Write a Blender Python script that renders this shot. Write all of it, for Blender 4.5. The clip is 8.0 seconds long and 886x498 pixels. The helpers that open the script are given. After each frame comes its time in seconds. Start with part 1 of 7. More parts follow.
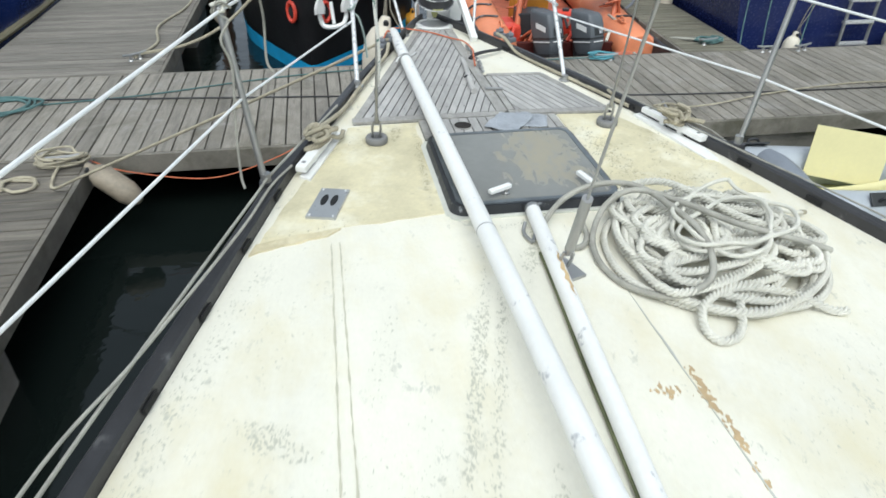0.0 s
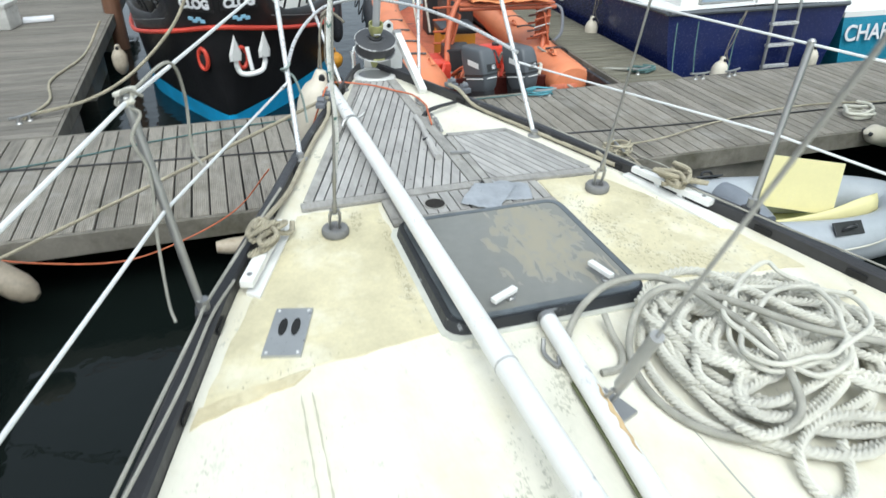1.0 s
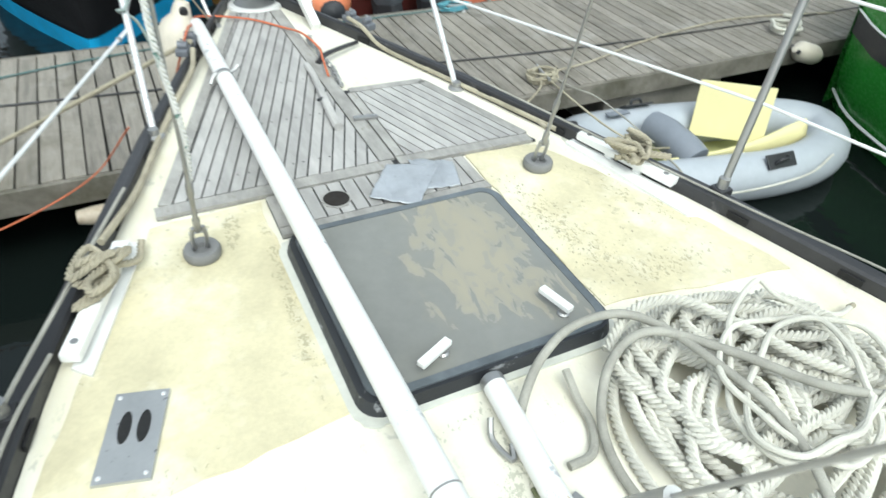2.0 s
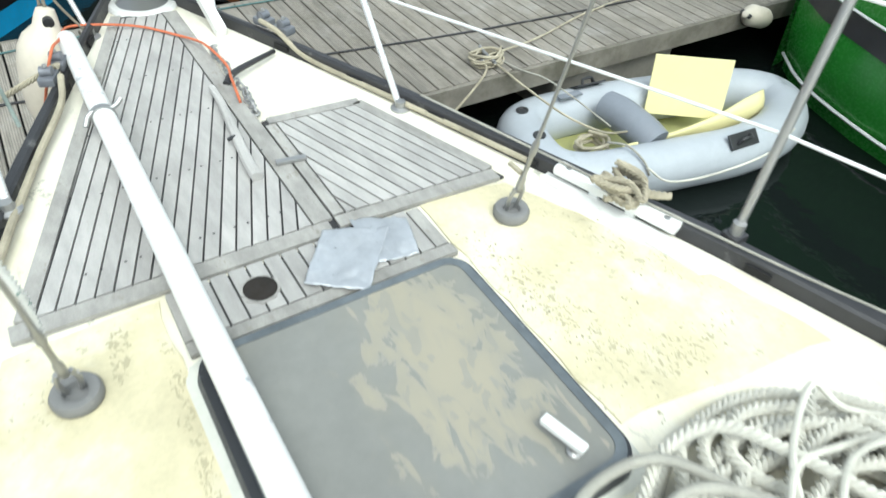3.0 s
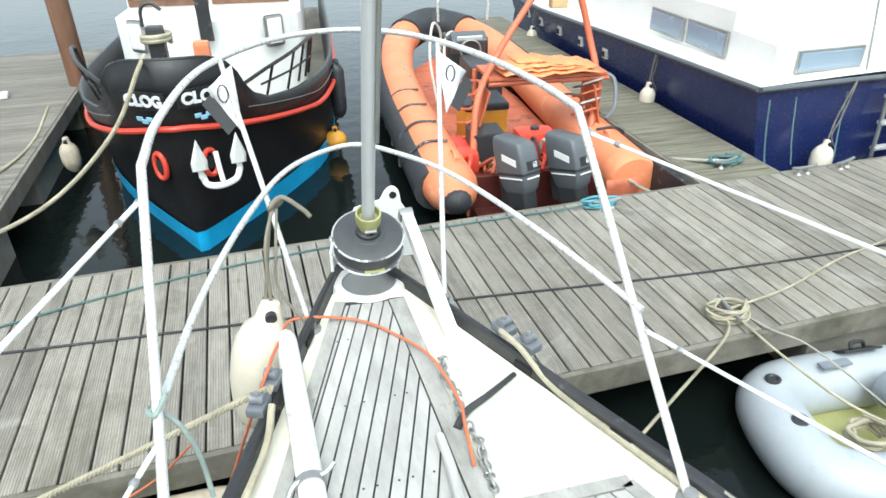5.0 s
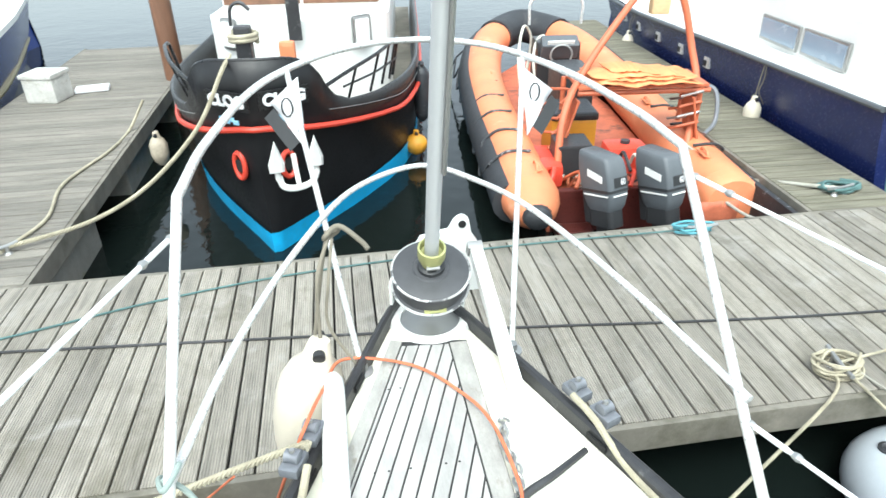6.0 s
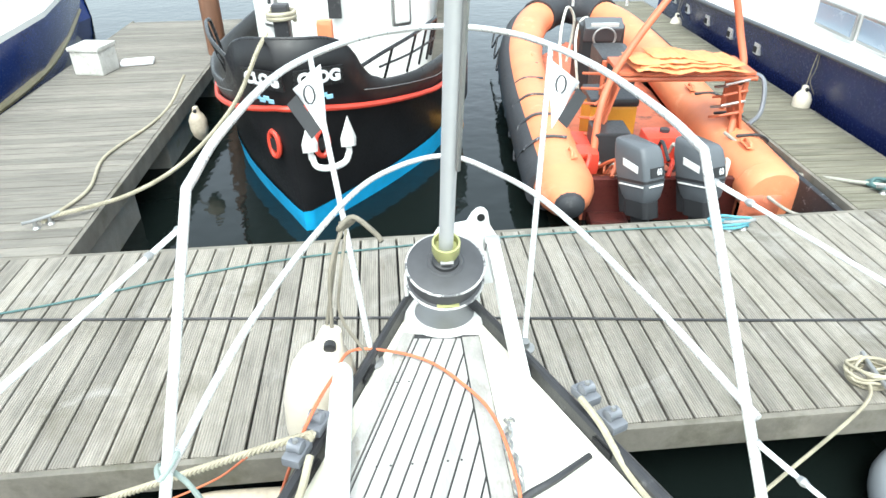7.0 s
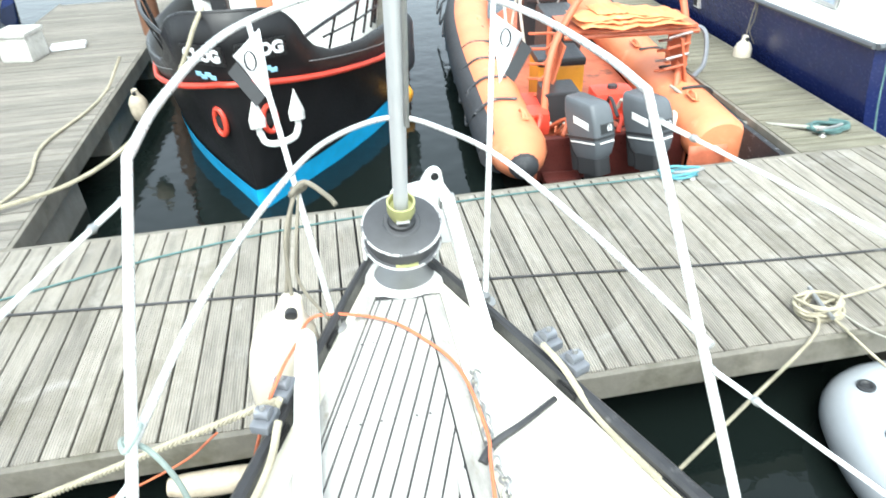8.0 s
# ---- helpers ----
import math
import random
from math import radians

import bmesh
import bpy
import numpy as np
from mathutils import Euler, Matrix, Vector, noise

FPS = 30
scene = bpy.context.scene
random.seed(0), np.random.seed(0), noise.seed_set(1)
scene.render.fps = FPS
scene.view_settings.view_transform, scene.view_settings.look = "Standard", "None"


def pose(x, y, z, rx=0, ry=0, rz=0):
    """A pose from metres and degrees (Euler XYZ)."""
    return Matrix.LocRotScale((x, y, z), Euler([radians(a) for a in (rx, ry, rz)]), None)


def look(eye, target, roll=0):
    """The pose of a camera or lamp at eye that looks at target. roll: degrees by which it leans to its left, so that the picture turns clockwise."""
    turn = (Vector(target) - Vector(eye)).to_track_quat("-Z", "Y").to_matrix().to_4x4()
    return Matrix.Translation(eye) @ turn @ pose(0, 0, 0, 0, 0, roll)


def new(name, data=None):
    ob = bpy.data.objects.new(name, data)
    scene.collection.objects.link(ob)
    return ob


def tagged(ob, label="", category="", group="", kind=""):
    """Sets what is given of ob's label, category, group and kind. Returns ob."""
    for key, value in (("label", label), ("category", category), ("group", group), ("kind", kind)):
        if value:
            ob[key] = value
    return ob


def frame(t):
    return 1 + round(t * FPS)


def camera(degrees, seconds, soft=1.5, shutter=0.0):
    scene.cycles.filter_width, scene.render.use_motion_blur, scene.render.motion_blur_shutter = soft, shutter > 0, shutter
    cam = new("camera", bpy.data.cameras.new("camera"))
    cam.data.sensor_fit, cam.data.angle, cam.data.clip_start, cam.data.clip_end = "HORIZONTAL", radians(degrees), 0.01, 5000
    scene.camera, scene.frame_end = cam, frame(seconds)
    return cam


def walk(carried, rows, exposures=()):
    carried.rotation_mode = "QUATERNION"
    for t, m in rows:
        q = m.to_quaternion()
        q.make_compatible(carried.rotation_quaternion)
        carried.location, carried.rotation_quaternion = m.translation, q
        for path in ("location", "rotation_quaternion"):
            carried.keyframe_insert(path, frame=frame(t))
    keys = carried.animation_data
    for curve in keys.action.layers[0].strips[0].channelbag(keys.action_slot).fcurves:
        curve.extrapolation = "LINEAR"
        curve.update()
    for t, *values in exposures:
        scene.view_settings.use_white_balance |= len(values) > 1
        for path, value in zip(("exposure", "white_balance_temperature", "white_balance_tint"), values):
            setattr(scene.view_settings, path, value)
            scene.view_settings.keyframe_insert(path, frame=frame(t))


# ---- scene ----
cam = camera(68.6, 8.0, shutter=0.35)
PATH = [
    (0, (-0.767, -2.735, 1.255), (-0.453, -1.108, 0.135), 1.3),
    (0.5, (-0.797, -2.428, 1.222), (-0.346, -0.806, 0.143), 2.8),
    (1, (-0.844, -2.117, 1.23), (-0.301, -0.505, 0.178), 1.0),
    (1.2, (-0.808, -1.989, 1.206), (-0.238, -0.376, 0.17), 0.2),
    (2.3, (-0.569, -1.364, 1.19), (0.231, -0.132, -0.167), 5.6),
    (2.5, (-0.55, -1.268, 1.169), (0.294, -0.083, -0.203), 5.6),
    (2.8, (-0.473, -1.127, 1.165), (0.387, 0.061, -0.195), 4.9),
    (3, (-0.396, -1.017, 1.156), (0.45, 0.182, -0.203), 4.5),
    (3.5, (-0.287, -0.806, 1.211), (0.49, 0.553, -0.033), 2.6),
    (4, (-0.296, -0.514, 1.233), (0.33, 0.954, 0.027), 3.7),
    (4.5, (-0.31, -0.255, 1.297), (0.219, 1.352, 0.23), 0.6),
    (4.7, (-0.316, -0.225, 1.314), (0.209, 1.411, 0.291), -0.2),
    (5.8, (-0.215, 0.022, 1.307), (0.106, 1.741, 0.335), -0.8),
    (6, (-0.205, 0.072, 1.307), (0.059, 1.788, 0.315), -1.0),
    (6.5, (-0.151, 0.092, 1.325), (0.051, 1.798, 0.301), -0.4),
    (7, (-0.13, 0.101, 1.339), (0.014, 1.799, 0.292), -0.8),
    (7.5, (-0.108, 0.106, 1.336), (0.041, 1.806, 0.293), -2.9),
    (8, (-0.123, 0.076, 1.301), (0.134, 1.713, 0.182), -2.5),
]
walk(cam, [(t, look(eye, target, roll)) for t, eye, target, roll in PATH],
     [(0, 0.55, 6050, 4), (0.5, 0.63, 6030, 4), (1, 0.73, 6050, 3), (2.5, 0.98, 6130, 0), (3.5, 1.11, 6130, 0), (4.5, 1.23, 6110, 0), (6, 1.66, 6110, 0), (7, 1.84, 6110, 0), (8, 2.0, 6110, 0)])

# ---- light ----
world = bpy.data.worlds.new("world")
scene.world = world
world.use_nodes = True
wn, wl = world.node_tree.nodes, world.node_tree.links
sky = wn.new("ShaderNodeTexSky")
sky.sky_type = "NISHITA"
sky.sun_disc = False
sky.sun_elevation, sky.sun_rotation = radians(58), radians(200)
sky.air_density, sky.dust_density = 1.0, 4.0
pale = wn.new("ShaderNodeHueSaturation")
pale.inputs["Saturation"].default_value = 0.35
wl.new(sky.outputs[0], pale.inputs["Color"])
wl.new(pale.outputs[0], wn["Background"].inputs["Color"])
wn["Background"].inputs["Strength"].default_value = 0.15
sun = new("sun", bpy.data.lights.new("sun", "SUN"))
sun.data.energy, sun.data.angle, sun.data.color = 0.5, radians(35), (0.97, 1.0, 0.98)
sun.matrix_world = look((0.9, -2.5, 4.2), (0, 0, 0))


# ---- materials ----
def mat(name, color, rough=0.6, metal=0.0, dark=0.75, light=1.12, big=1.5, fine=40.0, bump=0.15, stain=None, stain_at=0.62,
        stain_scale=3.0, stain_soft=0.12, stretch=(1, 1, 1), island=0.0, per_object=0.0, coat=0.0, spec=0.5, fleck=None, fleck_scale=30.0, fleck_at=0.66, warp=0.0):
    """A surface with large mottling, fine grain, stains and flecks of a second colour."""
    m = bpy.data.materials.new(name)
    m.use_nodes = True
    n, l = m.node_tree.nodes, m.node_tree.links
    b = n["Principled BSDF"]
    b.inputs["Roughness"].default_value, b.inputs["Metallic"].default_value = rough, metal
    b.inputs["Specular IOR Level"].default_value = spec
    b.inputs["Coat Weight"].default_value = coat
    co = n.new("ShaderNodeTexCoord")
    mp = n.new("ShaderNodeMapping")
    mp.inputs["Scale"].default_value = stretch
    l.new(co.outputs["Object"], mp.inputs["Vector"])
    place = mp.outputs[0]
    if per_object or island:
        src = n.new("ShaderNodeObjectInfo") if per_object else n.new("ShaderNodeNewGeometry")
        rnd = src.outputs["Random"] if per_object else src.outputs["Random Per Island"]
        add = n.new("ShaderNodeVectorMath")
        add.operation = "MULTIPLY_ADD"
        l.new(rnd, add.inputs[0])
        add.inputs[1].default_value, add.inputs[2].default_value = (37.0, 11.0, 5.0), (0, 0, 0)
        add2 = n.new("ShaderNodeVectorMath")
        l.new(add.outputs[0], add2.inputs[0])
        l.new(mp.outputs[0], add2.inputs[1])
        place = add2.outputs[0]

    def tex(scale, detail=4.0, rough_=0.6, bend=0.0):
        t = n.new("ShaderNodeTexNoise")
        t.inputs["Distortion"].default_value = bend
        t.inputs["Scale"].default_value, t.inputs["Detail"].default_value, t.inputs["Roughness"].default_value = scale, detail, rough_
        l.new(place, t.inputs["Vector"])
        return t.outputs["Fac"]

    def ramp(fac, lo, hi, a, c):
        r = n.new("ShaderNodeMapRange")
        r.inputs["From Min"].default_value, r.inputs["From Max"].default_value = lo, hi
        r.inputs["To Min"].default_value, r.inputs["To Max"].default_value = a, c
        l.new(fac, r.inputs["Value"])
        return r.outputs[0]

    def mix(fac, a, c, kind="MIX"):
        x = n.new("ShaderNodeMix")
        x.data_type, x.blend_type = "RGBA", kind
        for val, sock in ((fac, x.inputs[0]), (a, x.inputs[6]), (c, x.inputs[7])):
            if isinstance(val, (int, float)):
                sock.default_value = val
            elif isinstance(val, tuple):
                sock.default_value = (*val, 1)
            else:
                l.new(val, sock)
        return x.outputs[2]

    large, small = tex(big), tex(fine, 6.0, 0.7)
    tone = ramp(large, 0.3, 0.7, dark, light)
    grain = ramp(small, 0.25, 0.75, 0.5 + dark / 2, 0.5 + light / 2)
    mul = n.new("ShaderNodeMath")
    mul.operation = "MULTIPLY"
    l.new(tone, mul.inputs[0])
    l.new(grain, mul.inputs[1])
    fac = mul.outputs[0]
    if per_object or island:
        m2 = n.new("ShaderNodeMath")
        m2.operation = "MULTIPLY"
        amt = per_object or island
        l.new(ramp(rnd, 0, 1, 1 - amt, 1 + amt), m2.inputs[0])
        l.new(fac, m2.inputs[1])
        fac = m2.outputs[0]
    vm = n.new("ShaderNodeVectorMath")
    vm.operation = "SCALE"
    vm.inputs[0].default_value = color
    l.new(fac, vm.inputs["Scale"])
    col = vm.outputs[0]
    if stain:
        col = mix(ramp(tex(stain_scale, 8.0, 0.65, warp), stain_at, stain_at + stain_soft, 0, 1), col, stain)
    if fleck:
        patchy = ramp(tex(fleck_scale * 0.13, 3.0), 0.42, 0.62, 0, 0.85)
        spots = n.new("ShaderNodeMath")
        spots.operation = "MULTIPLY"
        l.new(ramp(tex(fleck_scale, 12.0, 0.78), fleck_at, fleck_at + 0.025, 0, 1), spots.inputs[0])
        l.new(patchy, spots.inputs[1])
        col = mix(spots.outputs[0], col, fleck)
    l.new(col, b.inputs["Base Color"])
    l.new(ramp(small, 0.3, 0.7, max(rough - 0.1, 0.02), min(rough + 0.12, 1)), b.inputs["Roughness"])
    if bump:
        bp = n.new("ShaderNodeBump")
        bp.inputs["Strength"].default_value, bp.inputs["Distance"].default_value = bump, 0.004
        l.new(small, bp.inputs["Height"])
        l.new(bp.outputs[0], b.inputs["Normal"])
    return m


def ribbed(m, axis, pitch, depth=0.5):
    """Adds fine grooves across the given local axis to a material's relief and paints their shade into its colour."""
    n, l = m.node_tree.nodes, m.node_tree.links
    co = n.new("ShaderNodeTexCoord")
    w = n.new("ShaderNodeTexWave")
    w.bands_direction = axis
    w.inputs["Scale"].default_value = 2 * math.pi / 20 / pitch
    w.inputs["Distortion"].default_value = 0.4
    l.new(co.outputs["Object"], w.inputs["Vector"])
    bp = n.new("ShaderNodeBump")
    bp.inputs["Strength"].default_value, bp.inputs["Distance"].default_value = depth, 0.004
    l.new(w.outputs["Fac"], bp.inputs["Height"])
    b = n["Principled BSDF"]
    # shade of the grooves, multiplied into the base colour along the same wave
    groove_shade = n.new("ShaderNodeMapRange")
    groove_shade.inputs["From Min"].default_value, groove_shade.inputs["From Max"].default_value = 0.0, 0.35
    groove_shade.inputs["To Min"].default_value, groove_shade.inputs["To Max"].default_value = 0.64, 1.0
    l.new(w.outputs["Fac"], groove_shade.inputs["Value"])
    shade = n.new("ShaderNodeVectorMath")
    shade.operation = "SCALE"
    l.new(b.inputs["Base Color"].links[0].from_socket, shade.inputs[0])
    l.new(groove_shade.outputs[0], shade.inputs["Scale"])
    l.new(shade.outputs[0], b.inputs["Base Color"])
    if b.inputs["Normal"].links:
        l.new(b.inputs["Normal"].links[0].from_socket, bp.inputs["Normal"])
    l.new(bp.outputs[0], b.inputs["Normal"])
    return m


def grimy(m, colour, scale, lo, hi, amount):
    """Broad stains that run on from piece to piece."""
    n, l = m.node_tree.nodes, m.node_tree.links
    b = n["Principled BSDF"]
    geo = n.new("ShaderNodeNewGeometry")
    t = n.new("ShaderNodeTexNoise")
    t.inputs["Scale"].default_value, t.inputs["Detail"].default_value, t.inputs["Roughness"].default_value, t.inputs["Distortion"].default_value = scale, 9.0, 0.72, 0.6
    l.new(geo.outputs["Position"], t.inputs["Vector"])
    r = n.new("ShaderNodeMapRange")
    r.inputs["From Min"].default_value, r.inputs["From Max"].default_value, r.inputs["To Max"].default_value = lo, hi, amount
    l.new(t.outputs["Fac"], r.inputs["Value"])
    x = n.new("ShaderNodeMix")
    x.data_type = "RGBA"
    l.new(r.outputs[0], x.inputs[0])
    l.new(b.inputs["Base Color"].links[0].from_socket, x.inputs[6])
    x.inputs[7].default_value = (*colour, 1)
    l.new(x.outputs[2], b.inputs["Base Color"])
    return m


M = {}
M["white_deck"] = mat("white_deck", (0.76, 0.735, 0.625), 0.55, dark=0.88, light=1.06, big=1.2, fine=55, bump=0.3, stain=(0.62, 0.55, 0.34),
                      stain_at=0.47, stain_scale=1.7, stain_soft=0.35, fleck=(0.42, 0.42, 0.35), fleck_scale=11, fleck_at=0.575, stretch=(1.5, 0.8, 1))
M["cream_deck"] = mat("cream_deck", (0.66, 0.6, 0.4), 0.7, dark=0.74, light=1.12, big=3.2, fine=70, bump=0.6, stain=(0.75, 0.72, 0.58),
                      stain_at=0.5, stain_scale=3.5, stain_soft=0.2, fleck=(0.4, 0.37, 0.26), fleck_scale=13, fleck_at=0.585)


def worn(m, zones, colour, scale=75.0, base=0.74, pull=0.3, soft=0.035, stretch=(1.4, 0.8, 1), film=0.0):
    """Flaked spots that gather in the given zones: centre x, y, half length, half width, turn, strength."""
    n, l = m.node_tree.nodes, m.node_tree.links
    b = n["Principled BSDF"]
    co = n.new("ShaderNodeTexCoord")

    def calc(op, a, c):
        x = n.new("ShaderNodeMath")
        x.operation = op
        for k, v in enumerate((a, c)):
            if isinstance(v, (int, float)):
                x.inputs[k].default_value = v
            else:
                l.new(v, x.inputs[k])
        return x.outputs[0]

    def step(v, lo, hi, top=1.0):
        r = n.new("ShaderNodeMapRange")
        r.interpolation_type = "SMOOTHSTEP"
        r.inputs["From Min"].default_value, r.inputs["From Max"].default_value, r.inputs["To Max"].default_value = lo, hi, top
        l.new(v, r.inputs["Value"])
        return r.outputs[0]

    def noisy(size, detail, rough, bend, how):
        mp = n.new("ShaderNodeMapping")
        mp.inputs["Scale"].default_value = how
        t = n.new("ShaderNodeTexNoise")
        t.inputs["Scale"].default_value, t.inputs["Detail"].default_value, t.inputs["Roughness"].default_value, t.inputs["Distortion"].default_value = size, detail, rough, bend
        l.new(co.outputs["Object"], mp.inputs["Vector"])
        l.new(mp.outputs[0], t.inputs["Vector"])
        return t.outputs["Fac"]

    weight = None
    edge = calc("MULTIPLY", calc("SUBTRACT", noisy(14.0, 4.0, 0.6, 0.5, (1, 1, 1)), 0.5), 1.6)
    for x, y, long, wide, turn, strength in zones:
        mp = n.new("ShaderNodeMapping")
        mp.vector_type = "TEXTURE"
        mp.inputs["Location"].default_value = (x, y, 0)
        mp.inputs["Rotation"].default_value = (0, 0, radians(turn))
        mp.inputs["Scale"].default_value = (long, wide, 1000)
        l.new(co.outputs["Object"], mp.inputs["Vector"])
        far = n.new("ShaderNodeVectorMath")
        far.operation = "LENGTH"
        l.new(mp.outputs[0], far.inputs[0])
        w = step(calc("SUBTRACT", edge, far.outputs["Value"]), -1.25, -0.35, strength)
        weight = w if weight is None else calc("MAXIMUM", weight, w)
    spots = noisy(scale, 5.0, 0.62, 0.6, stretch)
    level = calc("SUBTRACT", calc("ADD", spots, calc("MULTIPLY", weight, pull)), base)
    fac = step(level, 0.0, soft, 0.85)
    if film:
        fac = calc("MAXIMUM", fac, calc("MULTIPLY", weight, film))
    x = n.new("ShaderNodeMix")
    x.data_type = "RGBA"
    l.new(fac, x.inputs[0])
    l.new(b.inputs["Base Color"].links[0].from_socket, x.inputs[6])
    x.inputs[7].default_value = (*colour, 1)
    l.new(x.outputs[2], b.inputs["Base Color"])
    return m


worn(M["white_deck"], [(-0.44, -1.55, 0.75, 0.035, 74, 1.0), (-0.36, -1.5, 0.7, 0.03, 74, 0.9), (-0.37, -2.1, 0.35, 0.035, 77, 1.0), (-0.67, -1.4, 0.4, 0.05, 78, 0.6),
                       (-0.96, -1.66, 0.15, 0.06, -35, 1.0), (-1.2, -1.5, 0.9, 0.08, 72, 0.75), (-0.1, -0.95, 0.25, 0.05, 70, 1.0), (-0.15, -0.8, 0.25, 0.03, 10, 0.8),
                       (0.6, -1.9, 0.8, 0.5, 60, 0.55), (-0.9, -1.2, 0.5, 0.25, 60, 0.5), (-0.7, -1.9, 0.5, 0.3, 20, 0.55)], (0.41, 0.405, 0.32), 78.0, 0.765, 0.26, film=0.13)
worn(M["cream_deck"], [(-0.39, -0.25, 0.5, 0.025, 88, 0.9), (-0.83, -0.22, 0.45, 0.025, 67, 0.9), (-0.47, 0.05, 0.12, 0.035, 80, 1.0), (0.46, -0.3, 0.4, 0.09, 100, 0.8),
                       (0.62, -0.55, 0.25, 0.08, 0, 0.8), (-0.85, -0.72, 0.3, 0.05, 15, 0.55), (-0.6, 0.0, 0.15, 0.1, 20, 0.55), (0.75, -0.2, 0.45, 0.06, 112, 0.7)], (0.35, 0.315, 0.205), 66.0, 0.745, 0.25, film=0.22)
M["white_gloss"] = mat("white_gloss", (0.78, 0.78, 0.75), 0.35, dark=0.92, light=1.04, bump=0.05, stain=(0.6, 0.57, 0.47), stain_at=0.66, stain_scale=6)
M["black_rail"] = mat("black_rail", (0.026, 0.026, 0.028), 0.42, dark=0.6, light=1.6, bump=0.25, stain=(0.15, 0.15, 0.145), stain_at=0.61, stain_scale=9)
M["black_hull"] = mat("black_hull", (0.011, 0.011, 0.012), 0.38, dark=0.7, light=1.4, bump=0.04, spec=0.35, stain=(0.05, 0.045, 0.04), stain_at=0.66, stain_scale=4)
M["black_rubber"] = mat("black_rubber", (0.02, 0.022, 0.026), 0.5, dark=0.6, light=1.6, bump=0.25, stain=(0.24, 0.25, 0.26), stain_at=0.6, stain_scale=15, stain_soft=0.05, warp=0.5)
M["teak"] = mat("teak", (0.40, 0.39, 0.37), 0.8, dark=0.78, light=1.15, big=3, fine=60, bump=0.5, stretch=(6, 1.5, 8), per_object=0.12,
                stain=(0.25, 0.22, 0.18), stain_at=0.66, stain_scale=5)
M["caulk"] = mat("caulk", (0.035, 0.035, 0.036), 0.7, bump=0.1)
M["pontoon_wood"] = ribbed(mat("pontoon_wood", (0.285, 0.262, 0.222), 0.85, dark=0.66, light=1.28, big=2.5, fine=45, bump=0.6, stretch=(1, 9, 9), per_object=0.2,
                               stain=(0.13, 0.115, 0.09), stain_at=0.55, stain_scale=2.5, stain_soft=0.2), "Y", 0.0135, 0.7)
M["pontoon_edge"] = mat("pontoon_edge", (0.19, 0.175, 0.145), 0.85, dark=0.6, light=1.25, big=2, fine=40, bump=0.5, stain=(0.08, 0.075, 0.05), stain_at=0.52, stain_soft=0.2)
grimy(M["pontoon_wood"], (0.12, 0.108, 0.075), 1.7, 0.5, 0.72, 0.7)
grimy(M["pontoon_wood"], (0.37, 0.355, 0.325), 2.6, 0.53, 0.7, 0.55)
M["concrete"] = mat("concrete", (0.3, 0.28, 0.24), 0.9, dark=0.65, light=1.2, bump=0.6, stain=(0.16, 0.15, 0.06), stain_at=0.55, stain_scale=2)
M["steel"] = mat("steel", (0.84, 0.84, 0.83), 0.32, 0.45, dark=0.9, light=1.06, bump=0.03)
M["pad_rubber"] = mat("pad_rubber", (0.2, 0.2, 0.195), 0.7, dark=0.75, light=1.15, bump=0.3, stain=(0.45, 0.43, 0.36), stain_at=0.62, stain_scale=12)
M["vent_alloy"] = mat("vent_alloy", (0.46, 0.47, 0.47), 0.35, 0.6, dark=0.8, light=1.1, bump=0.1, stain=(0.35, 0.36, 0.38), stain_at=0.6, stain_scale=9)
M["pontoon_worn"] = ribbed(mat("pontoon_worn", (0.225, 0.208, 0.178), 0.85, dark=0.65, light=1.25, big=2.0, fine=45, bump=0.6, stretch=(1, 9, 9), per_object=0.18,
                               stain=(0.12, 0.11, 0.09), stain_at=0.55, stain_scale=2.0, stain_soft=0.25), "Y", 0.0135, 0.6)
M["pontoon_damp"] = ribbed(mat("pontoon_damp", (0.175, 0.157, 0.127), 0.7, dark=0.55, light=1.3, big=2.0, fine=45, bump=0.6, stretch=(1, 9, 9), per_object=0.22), "Y", 0.0135, 0.5)
M["foil_grey"] = mat("foil_grey", (0.5, 0.51, 0.52), 0.4, 0.25, dark=0.93, light=1.04, bump=0.03)
M["fender_pear"] = mat("fender_pear", (0.66, 0.6, 0.49), 0.45, dark=0.88, light=1.04, big=5, bump=0.06, stain=(0.62, 0.5, 0.36), stain_at=0.6, stain_scale=6)
M["chip_dark"] = mat("chip_dark", (0.4, 0.37, 0.26), 0.7, dark=0.8, light=1.15, bump=0.2, island=0.35)
M["rope_dark"] = mat("rope_dark", (0.2, 0.18, 0.14), 0.9, dark=0.7, light=1.2, big=9, fine=200, bump=0.6)
M["drum_grey"] = mat("drum_grey", (0.055, 0.056, 0.06), 0.45, dark=0.8, light=1.2, big=8, bump=0.1)
M["rope_pale_green"] = mat("rope_pale_green", (0.3, 0.36, 0.33), 0.9, dark=0.7, light=1.2, big=9, fine=200, bump=0.6)
M["seam"] = mat("seam", (0.5, 0.48, 0.37), 0.7, dark=0.85, light=1.1, bump=0.3)
M["grey_alloy"] = mat("grey_alloy", (0.19, 0.2, 0.22), 0.45, 0.3, dark=0.75, light=1.2, bump=0.2)
M["blue_hull"] = mat("blue_hull", (0.02, 0.045, 0.2), 0.2, dark=0.85, light=1.15, bump=0.02)
M["tan_band"] = mat("tan_band", (0.42, 0.36, 0.22), 0.6, dark=0.8, light=1.1, bump=0.1)
M["chip"] = mat("chip", (0.58, 0.585, 0.52), 0.7, dark=0.8, light=1.15, bump=0.2, island=0.22)
M["dull_steel"] = mat("dull_steel", (0.45, 0.45, 0.44), 0.45, 0.85, dark=0.75, light=1.1, bump=0.1)
